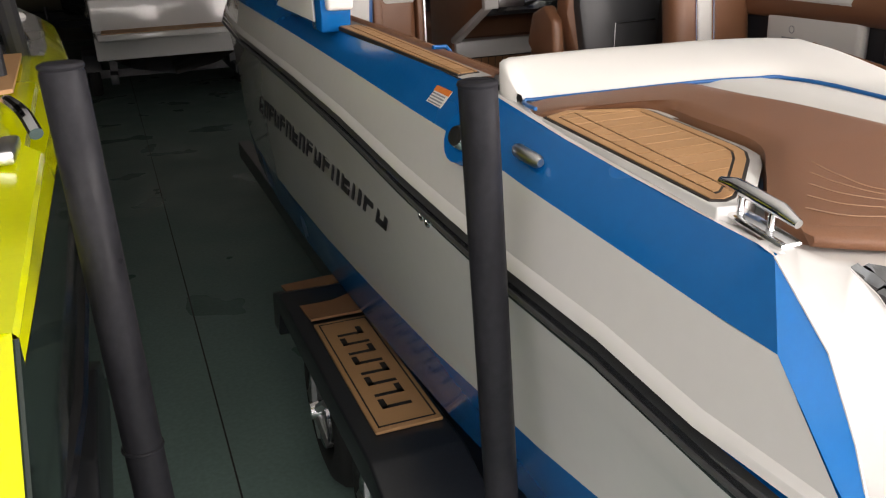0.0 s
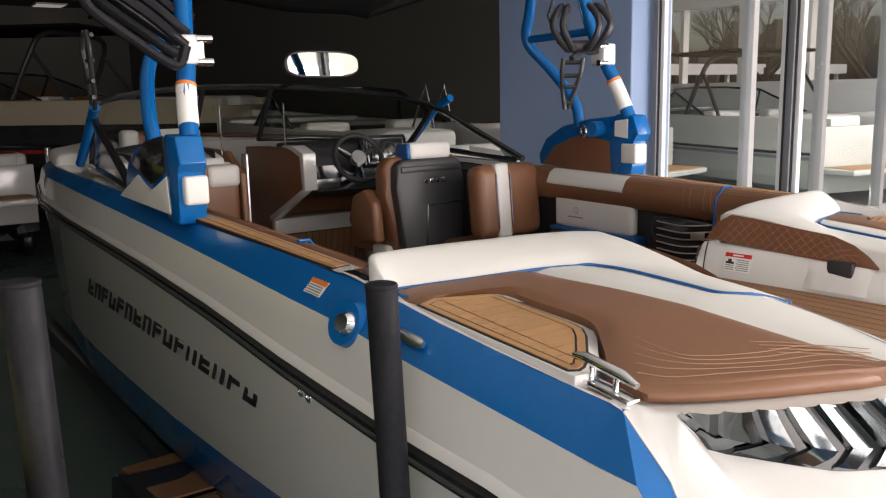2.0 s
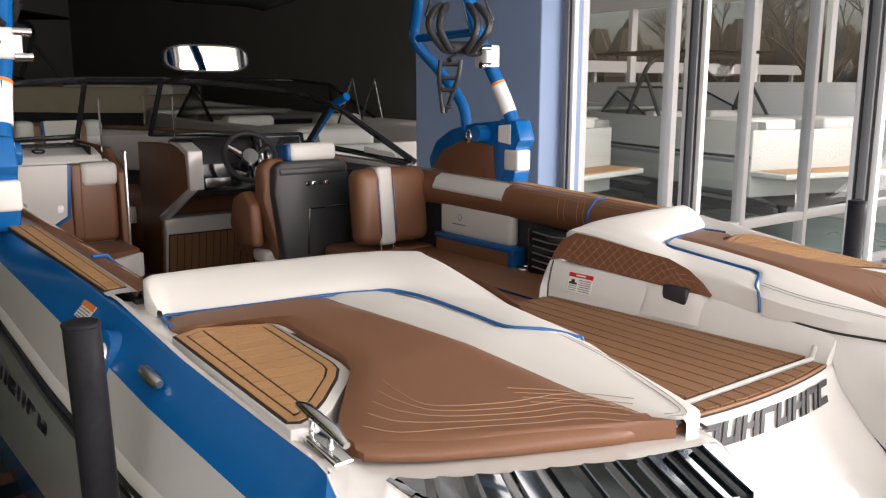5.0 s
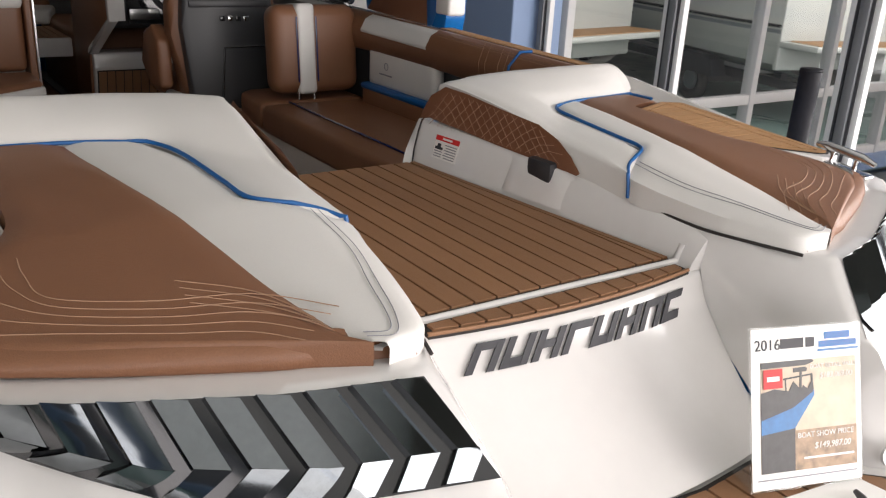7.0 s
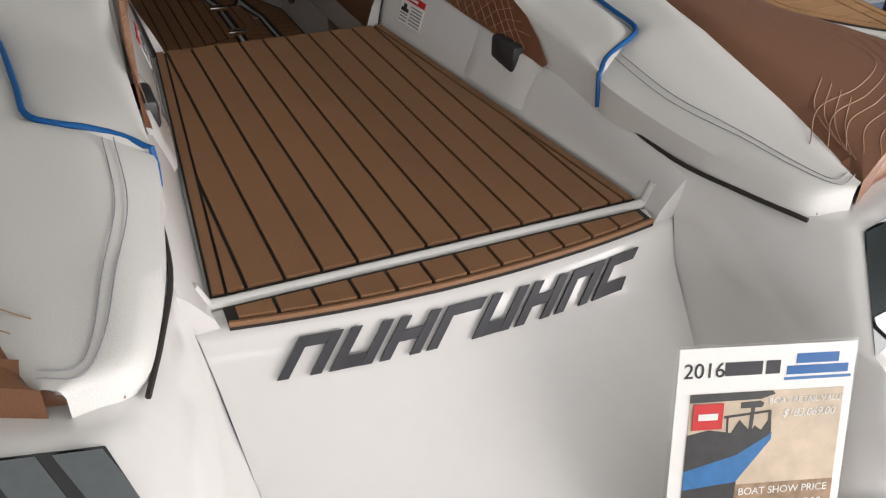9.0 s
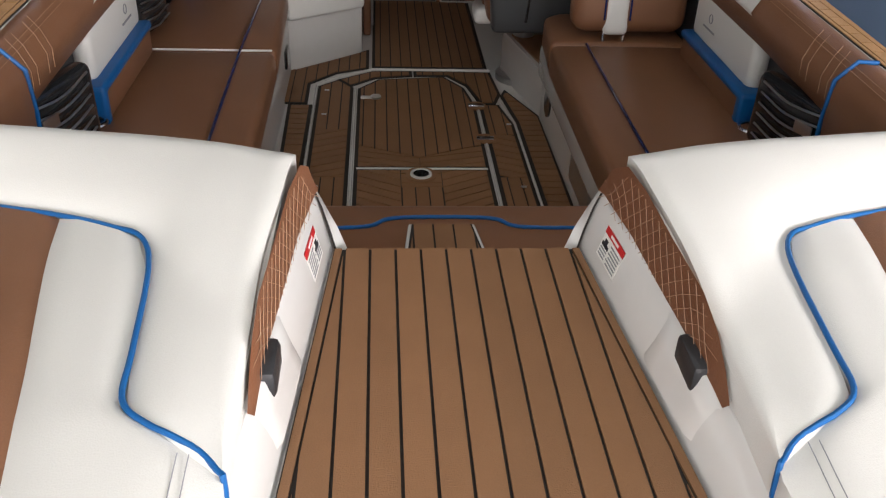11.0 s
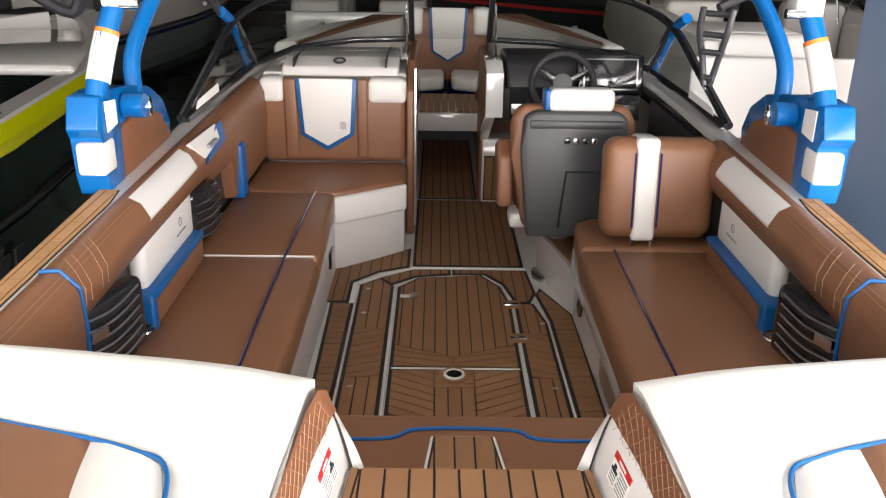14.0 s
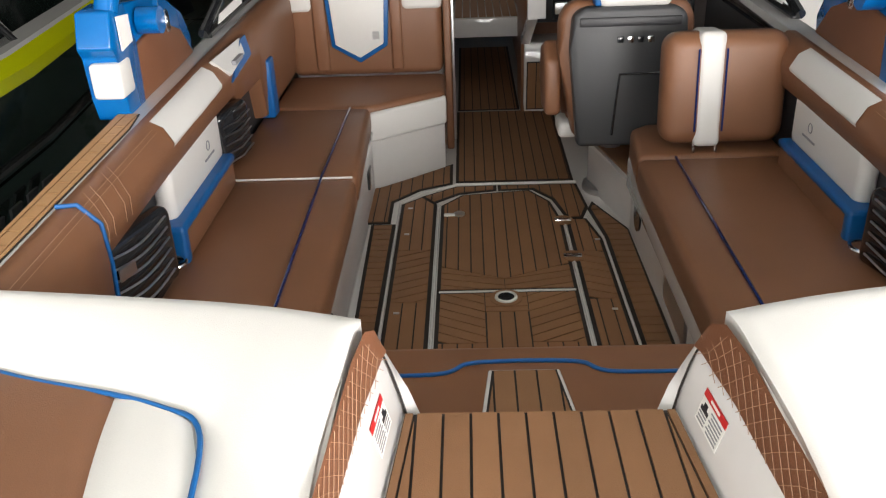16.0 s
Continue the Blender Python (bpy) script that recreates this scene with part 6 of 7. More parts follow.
for s in (-1, 1):
    blk = tpart("base_block", side_prism([(2.13, 0.205), (2.27, 0.205), (2.29, 0.40), (2.24, 0.535), (2.12, 0.53), (2.08, 0.43), (2.12, 0.40), (2.12, 0.27)], min(s * 1.142, s * 1.245), max(s * 1.142, s * 1.245), "x", 0.008, 2), M["blue"], tower, "blue tower foot with a white pad")
    tpart("white_pad", box(min(s * 1.136, s * 1.228), max(s * 1.136, s * 1.228), 2.092, 2.2, 0.278, 0.385, 0.013, 3), M["cream"], blk, "white pad")
    fin = tpart("foot_fin", side_prism([(2.14, 0.215), (2.86, 0.235), (2.875, 0.29), (2.81, 0.39), (2.67, 0.465), (2.46, 0.505), (2.22, 0.53)], min(s * 1.16, s * 1.235), max(s * 1.16, s * 1.235), "x", 0.01, 2), M["blue"], blk, soft=60)
    tpart("fin_panel", side_prism([(2.26, 0.215), (2.83, 0.238), (2.72, 0.35), (2.52, 0.42), (2.28, 0.39)], min(s * 1.145, s * 1.165), max(s * 1.145, s * 1.165), "x", 0.006, 2), M["brown_perf"], blk, "brown stitched panel", soft=60)
    tpart("fin_outer", side_prism([(2.22, 0.235), (2.92, 0.25), (2.62, 0.36), (2.45, 0.30), (2.24, 0.38)], min(s * 1.238, s * 1.25), max(s * 1.238, s * 1.25), "x", 0.005, 2), M["cream"], blk, "white outer panel", soft=60)
    tpart("fin_smoke", side_prism([(2.25, 0.40), (2.45, 0.33), (2.70, 0.40), (2.50, 0.50), (2.26, 0.53)], min(s * 1.238, s * 1.246), max(s * 1.238, s * 1.246), "x", 0.004, 2), M["gloss"], blk, soft=60)
    tpart("knob", disc((s * 1.115, 2.36, 0.455), (-s, 0, 0), 0.042, 0.07, 20), M["blue"], blk)
    tpart("knob_ring", ring((s * 1.085, 2.42, 0.44), (-s, 0.3, 0), 0.028, 0.009, 20), M["chrome"], blk)
    tpart("foot_label", quad((s * 1.139, 2.15, 0.41), (s * 1.139, 2.24, 0.42), (s * 1.139, 2.24, 0.50), (s * 1.139, 2.15, 0.51), -s * 0.004), M["paper"], blk)
    leg = tpart("aft_leg", tube(curve([(s * 1.17, 2.17, 0.52), (s * 1.152, 2.23, 0.66), (s * 1.115, 2.31, 0.83), (s * 1.09, 2.38, 1.0), (s * 1.05, 2.42, 1.2), (s * 0.96, 2.43, 1.38), (s * 0.80, 2.42, 1.475), (s * 0.5, 2.40, 1.51), (0, 2.40, 1.52)], 44), 0.035, 14), M["blue"], tower, "blue tower tube")
    tpart("fore_leg", tube(curve([(s * 1.18, 2.55, 0.46), (s * 1.185, 2.60, 0.60), (s * 1.135, 2.74, 0.78), (s * 1.045, 2.84, 0.94), (s * 1.03, 2.80, 1.1), (s * 1.0, 2.74, 1.26), (s * 0.9, 2.6, 1.41), (s * 0.74, 2.45, 1.48)], 36), 0.030, 14), M["blue"], tower, "blue tower tube")
    tpart("cross_brace", tube([(s * 1.045, 2.84, 0.95), (s * 1.10, 2.36, 0.97)], 0.022, 10), M["blue"], tower)
    tpart("leg_label", tube([(s * 1.164, 2.19, 0.565), (s * 1.153, 2.226, 0.645), (s * 1.142, 2.255, 0.705)], 0.0385, 16), M["paper"], leg, "white label with an orange edge")
    tpart("label_edge", tube([(s * 1.142, 2.255, 0.705), (s * 1.139, 2.260, 0.718)], 0.0387, 16), M["orange"], leg)
    clamp = tpart("rack_clamp", box(min(s * 1.06, s * 1.15), max(s * 1.06, s * 1.15), 2.25, 2.35, 0.79, 0.90, 0.012, 3), M["frame_white"], tower, "white rack clamp")
    for z in (0.80, 0.885):
        tpart("clamp_roller", disc((s * 1.06, 2.26, z), (1, 0, 0), 0.016, 0.06, 14), M["chrome"], clamp)
    # board rack: two forks of flat bars
    if s > 0:
        c, r_, f_ = Vector((0.88, 2.25, 0.985)), Vector((0.82, -0.57, 0.0)), Vector((-0.57, -0.82, 0.0))
        rack = tpart("board_rack", tube(curve([(1.09, 2.32, 0.87), (1.0, 2.30, 0.865), c + Vector((0.02, 0, -0.10))], 10), 0.024, 10), M["black"], tower, "black forked board rack")
        tpart("rack_body", turned(box(-0.075, 0.075, -0.04, 0.04, -0.03, 0.03, 0.02, 3), Matrix.Translation(c + Vector((0, 0, -0.105))) @ Matrix.Rotation(radians(-35), 4, "Z")), M["black"], rack)
        for a, lean in ((-0.165, 0.05), (-0.115, 0.05), (0.105, -0.05), (0.16, -0.05)):
            p = [c + r_ * (a * q + lean * 0.4) + f_ * d + Vector((0, 0, z)) for q, d, z in ((0.62, 0.0, 0.10), (0.86, 0.07, 0.055), (1.0, 0.10, 0.0), (0.86, 0.10, -0.06), (0.55, 0.06, -0.115), (0.42, 0.02, -0.11))]
            tpart("rack_finger", tube(curve(p, 18), [0.010] + [0.018] * 17 + [0.010], 8), M["black"], rack)
        tpart("rack_frame", tube([c + r_ * a + Vector((0, 0, z)) for a, z in ((-0.10, -0.09), (-0.155, 0.05), (-0.125, 0.145), (0.115, 0.155), (0.165, 0.03), (0.10, -0.09))], 0.009, 8), M["black"], rack)
        continue
    o, u, v, w = Vector((-1.13, 2.30, 0.87)), Vector((-0.30, -0.04, 0.20)), Vector((0.05, 0.12, 0.05)), Vector((0.022, 0.0, 0.036))
    rack = tpart("board_rack", tube(curve([o - u * 0.1, o + u * 0.3, o + u * 0.9], 8), 0.024, 8), M["black"], tower, "black forked board rack")
    for k in range(4):
        a = o + v * (k - 1.2)
        p = [a + w * 1.2, a + u * 0.5 + w * 1.5, a + u * 0.95 + w * 1.2, a + u * 1.03, a + u * 0.95 - w * 0.9, a + u * 0.5 - w, a - w * 0.8, a + w * 1.2]
        tpart("rack_loop", tube(curve(p, 30), 0.019, 8), M["rubber"], rack)
hold = tpart("rack_holder", tube(curve([(1.06, 2.30, 0.86), (0.92, 2.26, 0.86), (0.80, 2.22, 0.82)], 8), 0.014, 8), M["black"], tower, "black ladder-like holder hanging from the rack")
for d in (-1, 1):
    tpart("holder_bar", tube(curve([(0.795 + 0.038 * d, 2.20 - 0.03 * d, 0.82), (0.79 + 0.034 * d, 2.21 - 0.03 * d, 0.74), (0.80 + 0.020 * d, 2.24 - 0.02 * d, 0.66), (0.805 + 0.010 * d, 2.26, 0.57)], 12), 0.011, 8), M["black"], hold)
for z, w in ((0.80, 0.038), (0.735, 0.034), (0.68, 0.024), (0.60, 0.012)):
    tpart("holder_rung", tube([(0.797 - w, 2.22 + 0.8 * w, z), (0.797 + w, 2.22 - 0.8 * w, z)], 0.010, 8), M["black"], hold)
part_top = tpart("top_plate", box(-0.22, 0.22, 2.3, 2.5, 1.52, 1.56, 0.015, 3), M["frame_white"], tower, "white tower light")
tpart("light_face", box(-0.2, 0.2, 2.28, 2.34, 1.49, 1.535, 0.012, 3), M["steel"], part_top)
tpart("antenna", tube([(0.42, 2.4, 1.5), (0.42, 2.4, 1.75)], 0.016, 10), M["frame_white"], tower)
for x in (-0.64, -0.325, 0.325, 0.64):
    pod = tpart("tower_speaker", turned(side_prism([(-0.125, -0.05), (-0.125, 0.07), (-0.09, 0.11), (0.09, 0.11), (0.125, 0.07), (0.125, -0.05), (0.07, -0.11), (-0.07, -0.11)], -0.02, 0.22, "y", 0.03, 3), pose(x, 2.2, 1.345, -6, 0, x * -14)), M["rubber"], tower, "black tower loudspeaker", soft=60)
    tpart("cone", turned(disc((0, -0.022, 0), (0, -1, 0), 0.088, 0.02, 28, r2=0.08), pose(x, 2.2, 1.345, -6, 0, x * -14)), M["black"], pod)
    tpart("cone_rim", turned(ring((0, -0.03, 0), (0, -1, 0), 0.092, 0.009, 30), pose(x, 2.2, 1.345, -6, 0, x * -14)), M["rubber"], pod)
    tpart("cone_centre", turned(disc((0, -0.036, 0), (0, -1, 0), 0.025, 0.03, 18, r2=0.018), pose(x, 2.2, 1.345, -6, 0, x * -14)), M["grey"], pod)
    tpart("grille_frame", turned(tube([(0.118 * math.copysign(abs(math.cos(a)) ** 0.5, math.cos(a)), -0.026, 0.100 * math.copysign(abs(math.sin(a)) ** 0.5, math.sin(a))) for a in [2 * math.pi * k / 36 for k in range(37)]], 0.007, 6), pose(x, 2.2, 1.345, -6, 0, x * -14)), M["grey"], pod)
    tpart("hanger", tube([(x, 2.32, 1.42), (x, 2.38, 1.50)], 0.03, 10), M["black"], pod)
bim = tpart("bimini", loft([[Vector((x, y, z - 0.10 * (x / 0.95) ** 2 - 0.03 * math.sin(x * 5))) for x in [(-0.95 + 1.9 * k / 12) for k in range(13)]] for y, z in ((2.45, 1.46), (2.8, 1.49), (3.3, 1.47), (3.9, 1.40), (4.4, 1.31), (4.45, 1.27))]), M["metal_roof"], tower, "black fabric sunshade")
md = bim.modifiers.new("thickness", "SOLIDIFY")
md.thickness = 0.012
for s in (-1, 1):
    tpart("sunshade_bar", tube([(s * 0.93, 2.5, 1.35), (s * 0.93, 4.42, 1.20)], 0.010, 8), M["black"], tower)

# ---------- trailer and guide poles ----------
trailer = tagged(empty("boat_trailer", (0, 2, GROUND)), "black tandem-axle boat trailer with teak-topped fenders", "trailer")
TT = Matrix.Translation((0, -2, -GROUND))


def trp(name, bm, mat, parent=trailer, label="", soft=40):
    return part(name, turned(bm, TT), mat, parent, label, soft)


for s in (-1, 1):
    trp("rail", box(min(s * 0.95, s * 1.05), max(s * 0.95, s * 1.05), 0.0, 6.5, -1.24, -1.10, 0.01), M["trailer"])
    fd = trp("fender", side_prism([(1.0, -1.18), (1.05, -0.99), (1.25, -0.92), (2.62, -0.92), (2.82, -0.99), (2.88, -1.18), (2.75, -1.18), (2.68, -1.02), (1.2, -1.02), (1.12, -1.18)], min(s * 1.12, s * 1.42), max(s * 1.12, s * 1.42), "x", 0.012), M["trailer"], label="black steel fender with teak foam step pads")
    st = trp("step_pad", box(min(s * 1.14, s * 1.36), max(s * 1.14, s * 1.36), 1.38, 2.22, -0.918, -0.905, 0.004), M["teak_pale"], fd, "teak foam step pad with a dark mark")
    for (x0, x1, y0, y1) in ((1.155, 1.16, 1.40, 2.20), (1.34, 1.345, 1.40, 2.20), (1.155, 1.345, 1.40, 1.406), (1.155, 1.345, 2.194, 2.20)):
        trp("pad_line", box(min(s * x0, s * x1), max(s * x0, s * x1), y0, y1, -0.906, -0.9035), M["caulk"], fd)
    for k in range(8):
        y = 1.50 + 0.081 * k
        trp("pad_letter", box(min(s * 1.20, s * 1.30), max(s * 1.20, s * 1.30), y, y + 0.016, -0.906, -0.9032), M["caulk"], fd)
        trp("pad_letter", box(min(s * (1.20 if k % 2 else 1.28), s * (1.22 if k % 2 else 1.30)), max(s * (1.20 if k % 2 else 1.28), s * (1.22 if k % 2 else 1.30)), y, y + 0.06, -0.906, -0.9032), M["caulk"], fd)
    trp("step_pad", quad((s * 1.14, 2.26, -0.91), (s * 1.36, 2.26, -0.91), (s * 1.38, 2.80, -0.965), (s * 1.14, 2.80, -0.955), 0.01 * (1 if s > 0 else -1)), M["teak"], fd)
    for y in (1.45, 2.22):
        wl = trp("wheel", ring((s * 1.28, y, GROUND + 0.34), (1, 0, 0), 0.245, 0.095, 36, 12), M["tyre"], label="black trailer tyre on a bright rim")
        trp("rim", disc((s * 1.31, y, GROUND + 0.34), (s, 0, 0), 0.19, 0.13, 28, r2=0.16), M["gloss"], wl)
        trp("hub_cap", disc((s * 1.385, y, GROUND + 0.34), (s, 0, 0), 0.05, 0.05, 20, r2=0.035), M["chrome"], wl)
        for k in range(5):
            a = 2 * math.pi * k / 5
            trp("rim_spoke", tube([(s * 1.38, y + 0.03 * math.cos(a), GROUND + 0.34 + 0.03 * math.sin(a)), (s * 1.365, y + 0.165 * math.cos(a), GROUND + 0.34 + 0.165 * math.sin(a))], 0.02, 6), M["steel"], wl)
    gp = trp("guide_pole", tube([(s * 1.335, 0.47, -1.12), (s * 1.345, 0.475, -0.6), (s * 1.372, 0.482, 0.285), (s * 1.372, 0.482, 0.288)], [0.033, 0.033, 0.033, 0.028], 20), M["rubber"], label="black plastic-sleeved guide pole")
    trp("pole_cap", ring((s * 1.372, 0.482, 0.283), (0, 0, 1), 0.029, 0.006, 20), M["rubber"], gp)
    trp("pole_foot", box(min(s * 0.9, s * 1.37), max(s * 0.9, s * 1.37), 0.43, 0.52, -1.22, -1.12, 0.01), M["trailer"], gp)
trp("cross_member", box(-1.0, 1.0, 0.4, 0.52, -1.24, -1.14), M["trailer"])
trp("cross_member", box(-1.2, 1.2, 1.40, 1.5, -1.32, -1.24), M["trailer"])
trp("cross_member", box(-1.2, 1.2, 2.17, 2.27, -1.32, -1.24), M["trailer"])
trp("tongue", box(-0.07, 0.07, 5.0, 8.0, -1.24, -1.12), M["trailer"])
trp("jack", tube([(0, 7.6, GROUND), (0, 7.6, -0.95)], 0.035, 12), M["trailer"])


# ---------- other boats ----------


def runabout(name, m, label, length=6.5, beam=2.45, low="gel", band="gel", stripe="navy", seats="brown", deck="gel", top=None, tall=1.62, band_low=1.33, platform=True, on_trailer=True, aft=0.0):
    """A simpler sport boat on a trailer: stern at the origin, bow along +y."""
    b = tagged(empty(name), label, "boat")
    b.matrix_world = m
    H = beam / 2
    st = [(0, 0.96, 0), (0.12, 1, 0), (0.5, 1, 0.02), (0.7, 0.92, 0.05), (0.85, 0.68, 0.10), (0.95, 0.34, 0.15), (1.0, 0.03, 0.18)]

    high = [(aft / length, 1, 0)] + st[1:] if aft else st

    def sec(f, pts, st=st):
        return [[Vector((sg * x * (H * w), t * length, z + dz)) for x, z in pts] for t, w, dz in st for sg in (f,)]
    for sg in (-1, 1):
        part("hull_bottom", loft(sec(sg, [(0, 0.5), (0.55, 0.62), (0.9, 0.80), (0.95, 0.95)])), M[low], b)
        part("hull_side", loft(sec(sg, [(0.95, 0.95), (0.985, 1.2), (1.0, 1.30)])), M[low], b)
        part("hull_shoulder", loft(sec(sg, [(1.0, 1.30), (0.999, band_low)], high)), M[low], b)
        part("rub_rail", tube([(sg * H * w * 1.005, t * length, 1.315 + dz) for t, w, dz in st], 0.022, 8), M["gloss"], b)
        part("hull_band", loft(sec(sg, [(0.998, band_low), (0.985, (band_low + tall) / 2), (0.93, tall)], high)), M[band], b)
        part("hull_stripe", loft(sec(sg, [(0.992, 1.22), (1.002, 1.27)])), M[stripe], b)
        part("side_deck", loft(sec(sg, [(0.93, tall), (0.915, tall + 0.012), (0.80, tall + 0.005), (0.79, tall - 0.15)], high)), M[deck], b)
        part("side_bolster", loft([[Vector((sg * H * x, t * length, z)) for x, z in ((0.80, tall + 0.01), (0.74, tall + 0.015), (0.70, tall - 0.06), (0.72, tall - 0.25), (0.78, 1.1))] for t in (0.10, 0.3, 0.55)]), M[seats], b, soft=60)
        g = part("windshield_side", loft([[Vector((sg * H * 0.86, 0.36 * length, tall + 0.01)), Vector((sg * H * 0.85, 0.37 * length, tall + 0.04))], [Vector((sg * H * 0.86, 0.54 * length, tall + 0.02)), Vector((sg * H * 0.74, 0.50 * length, tall + 0.42))],
                                           [Vector((sg * H * 0.55, 0.63 * length, tall + 0.02)), Vector((sg * H * 0.48, 0.57 * length, tall + 0.47))], [Vector((0.0, 0.66 * length, tall + 0.02)), Vector((0, 0.59 * length, tall + 0.48))]]), M["screen"], b)
        g.visible_shadow = False
        part("windshield_frame", tube([(sg * H * 0.85, 0.36 * length, tall + 0.02), (sg * H * 0.74, 0.50 * length, tall + 0.42), (sg * H * 0.48, 0.57 * length, tall + 0.47), (0, 0.59 * length, tall + 0.48)], 0.02, 8), M["gloss"], b)
        part("windshield_post", tube([(sg * H * 0.86, 0.54 * length, tall), (sg * H * 0.74, 0.50 * length, tall + 0.42)], 0.018, 8), M["gloss"], b)
        part("console", box(min(sg * 0.25, sg * H * 0.8), max(sg * 0.25, sg * H * 0.8), 0.47 * length, 0.58 * length, 0.95, tall - 0.02, 0.04, 3), M["black" if sg > 0 else "cream"], b, soft=60)
        part("seat", box(min(sg * 0.28, sg * H * 0.7), max(sg * 0.28, sg * H * 0.7), 0.36 * length, 0.40 * length, 0.9, tall + 0.08, 0.06, 4), M[seats if sg > 0 else "cream"], b, soft=60)
        pw = 0.70 if aft else 0.9
        part("sunpad", box(min(sg * 0.27, sg * H * pw), max(sg * 0.27, sg * H * pw), 0.02 * length + aft, 0.16 * length + aft, 1.2, tall + 0.04, 0.06, 4), M["cream"], b, soft=60)
        part("sunpad_panel", box(min(sg * 0.34, sg * H * (pw - 0.08)), max(sg * 0.34, sg * H * (pw - 0.08)), 0.035 * length + aft, 0.14 * length + aft, tall, tall + 0.05, 0.03, 3), M[seats], b, soft=60)
    part("transom", prism([(-H * 0.95, -0.02), (H * 0.95, -0.02), (H * 0.95, 0.06), (-H * 0.95, 0.06)], 0.75, 1.12 if aft else tall - 0.1, 0.02), M[low if aft else band], b)
    part("bow_deck", prism([(-H * 0.80, 0.70 * length), (H * 0.80, 0.70 * length), (H * 0.62, 0.85 * length), (H * 0.3, 0.95 * length), (-H * 0.3, 0.95 * length), (-H * 0.62, 0.85 * length)], tall + 0.02, tall + 0.09, 0.03), M[deck], b, soft=60)
    part("sole", prism([(-H * 0.8, 0.02), (H * 0.8, 0.02), (H * 0.8, 0.66 * length), (-H * 0.8, 0.66 * length)], 0.84, 0.9), M["teak"], b)
    if platform:
        pf = part("swim_platform", prism([(-H * 0.9, -0.62), (H * 0.9, -0.62), (H * 0.95, 0), (-H * 0.95, 0)], 1.05, 1.13, 0.02), M[deck], b)
        part("platform_pad", prism([(-H * 0.85, -0.58), (H * 0.85, -0.58), (H * 0.85, -0.06), (-H * 0.85, -0.06)], 1.13, 1.14), M["teak_pale"], pf)
    if top:
        for sg in (-1, 1):
            part("tower_leg", tube(curve([(sg * H * 0.88, 0.42 * length, tall), (sg * H * 0.85, 0.38 * length, tall + 0.6), (sg * H * 0.7, 0.36 * length, tall + 0.95), (0, 0.36 * length, tall + 1.02)], 20), 0.04, 10), M[top], b)
            part("tower_brace", tube([(sg * H * 0.88, 0.30 * length, tall), (sg * H * 0.83, 0.37 * length, tall + 0.7)], 0.03, 8), M[top], b)
        part("sunshade", prism([(-H * 0.8, 0.28 * length), (H * 0.8, 0.28 * length), (H * 0.75, 0.60 * length), (-H * 0.75, 0.60 * length)], tall + 1.05, tall + 1.09, 0.015), M["metal_roof"], b)
    if on_trailer:
        t = tagged(empty("boat_trailer"), "black boat trailer under a sport boat", "trailer")
        t.matrix_world = m
        for sg in (-1, 1):
            part("rail", box(min(sg * 0.75, sg * 0.85), max(sg * 0.75, sg * 0.85), -0.1, length * 0.85, 0.45, 0.58, 0.01), M["trailer"], t)
            part("fender", side_prism([(1.3, 0.45), (1.4, 0.68), (1.6, 0.74), (2.2, 0.74), (2.4, 0.68), (2.5, 0.45)], min(sg * 0.95, sg * 1.2), max(sg * 0.95, sg * 1.2), "x", 0.012), M["trailer"], t)
            w = part("wheel", ring((sg * 1.08, 1.9, 0.33), (1, 0, 0), 0.24, 0.09, 28, 10), M["tyre"], t)
            part("rim", disc((sg * 1.1, 1.9, 0.33), (sg, 0, 0), 0.18, 0.12, 24, r2=0.14), M["steel"], w)
            part("support", box(min(sg * 0.74, sg * 0.84), max(sg * 0.74, sg * 0.84), 0.3, 0.45, 0.55, 0.72), M["trailer"], t)
        part("axle", box(-1.05, 1.05, 1.84, 1.96, 0.28, 0.40), M["trailer"], t)
        part("tongue", box(-0.06, 0.06, length * 0.8, length + 0.8, 0.45, 0.57), M["trailer"], t)
        part("jack", tube([(0, length + 0.4, 0), (0, length + 0.4, 0.8)], 0.035, 10), M["trailer"], t)
    return b


yb = runabout("sport_boat", pose(-3.35, -0.05, GROUND), "yellow and black sport boat parked alongside", 7.0, 2.5, "dark_green", "yellow", "dark_green", "grey", "gel", "black", 1.70, 1.60, aft=0.43)
part("gunwale_cap", loft([[Vector((x + dx, y, z + dz)) for x, z in ((1.238, -0.05), (1.25, -0.01), (1.243, 0.0), (1.10, 0.012), (0.97, 0.02), (0.95, -0.2))] for y, dz, dx in ((0.43, 1.655, 0.0), (0.60, 1.67, 0.002), (0.9, 1.70, 0.006), (1.20, 1.735, 0.012), (1.24, 1.745, -0.02), (2.2, 1.75, -0.05), (2.9, 1.75, -0.06))]), M["yellow"], yb, "yellow gunwale", soft=40)
part("quarter_ramp", loft([[Vector(p) for p in r] for r in (((1.243, 0.43, 1.655), (0.95, 0.60, 1.672), (0.95, 0.60, 1.5)), ((1.243, 0.41, 1.64), (1.165, 0.41, 1.615), (1.16, 0.43, 1.4)), ((1.243, 0.25, 1.51), (1.212, 0.25, 1.50), (1.20, 0.26, 1.35)), ((1.235, 0.02, 1.30), (1.222, 0.02, 1.29), (1.21, 0.02, 1.15)))]), M["yellow"], yb, "bright yellow sloping quarter")
part("quarter_side", prism([(1.20, 0.02), (1.238, 0.02), (1.238, 0.43), (1.20, 0.43)], 1.0, 1.30), M["dark_green"], yb)
part("quarter_wedge", quad((1.238, 0.02, 1.28), (1.24, 0.43, 1.28), (1.24, 0.43, 1.645), (1.24, 0.25, 1.50), 0.01), M["dark_green"], yb)
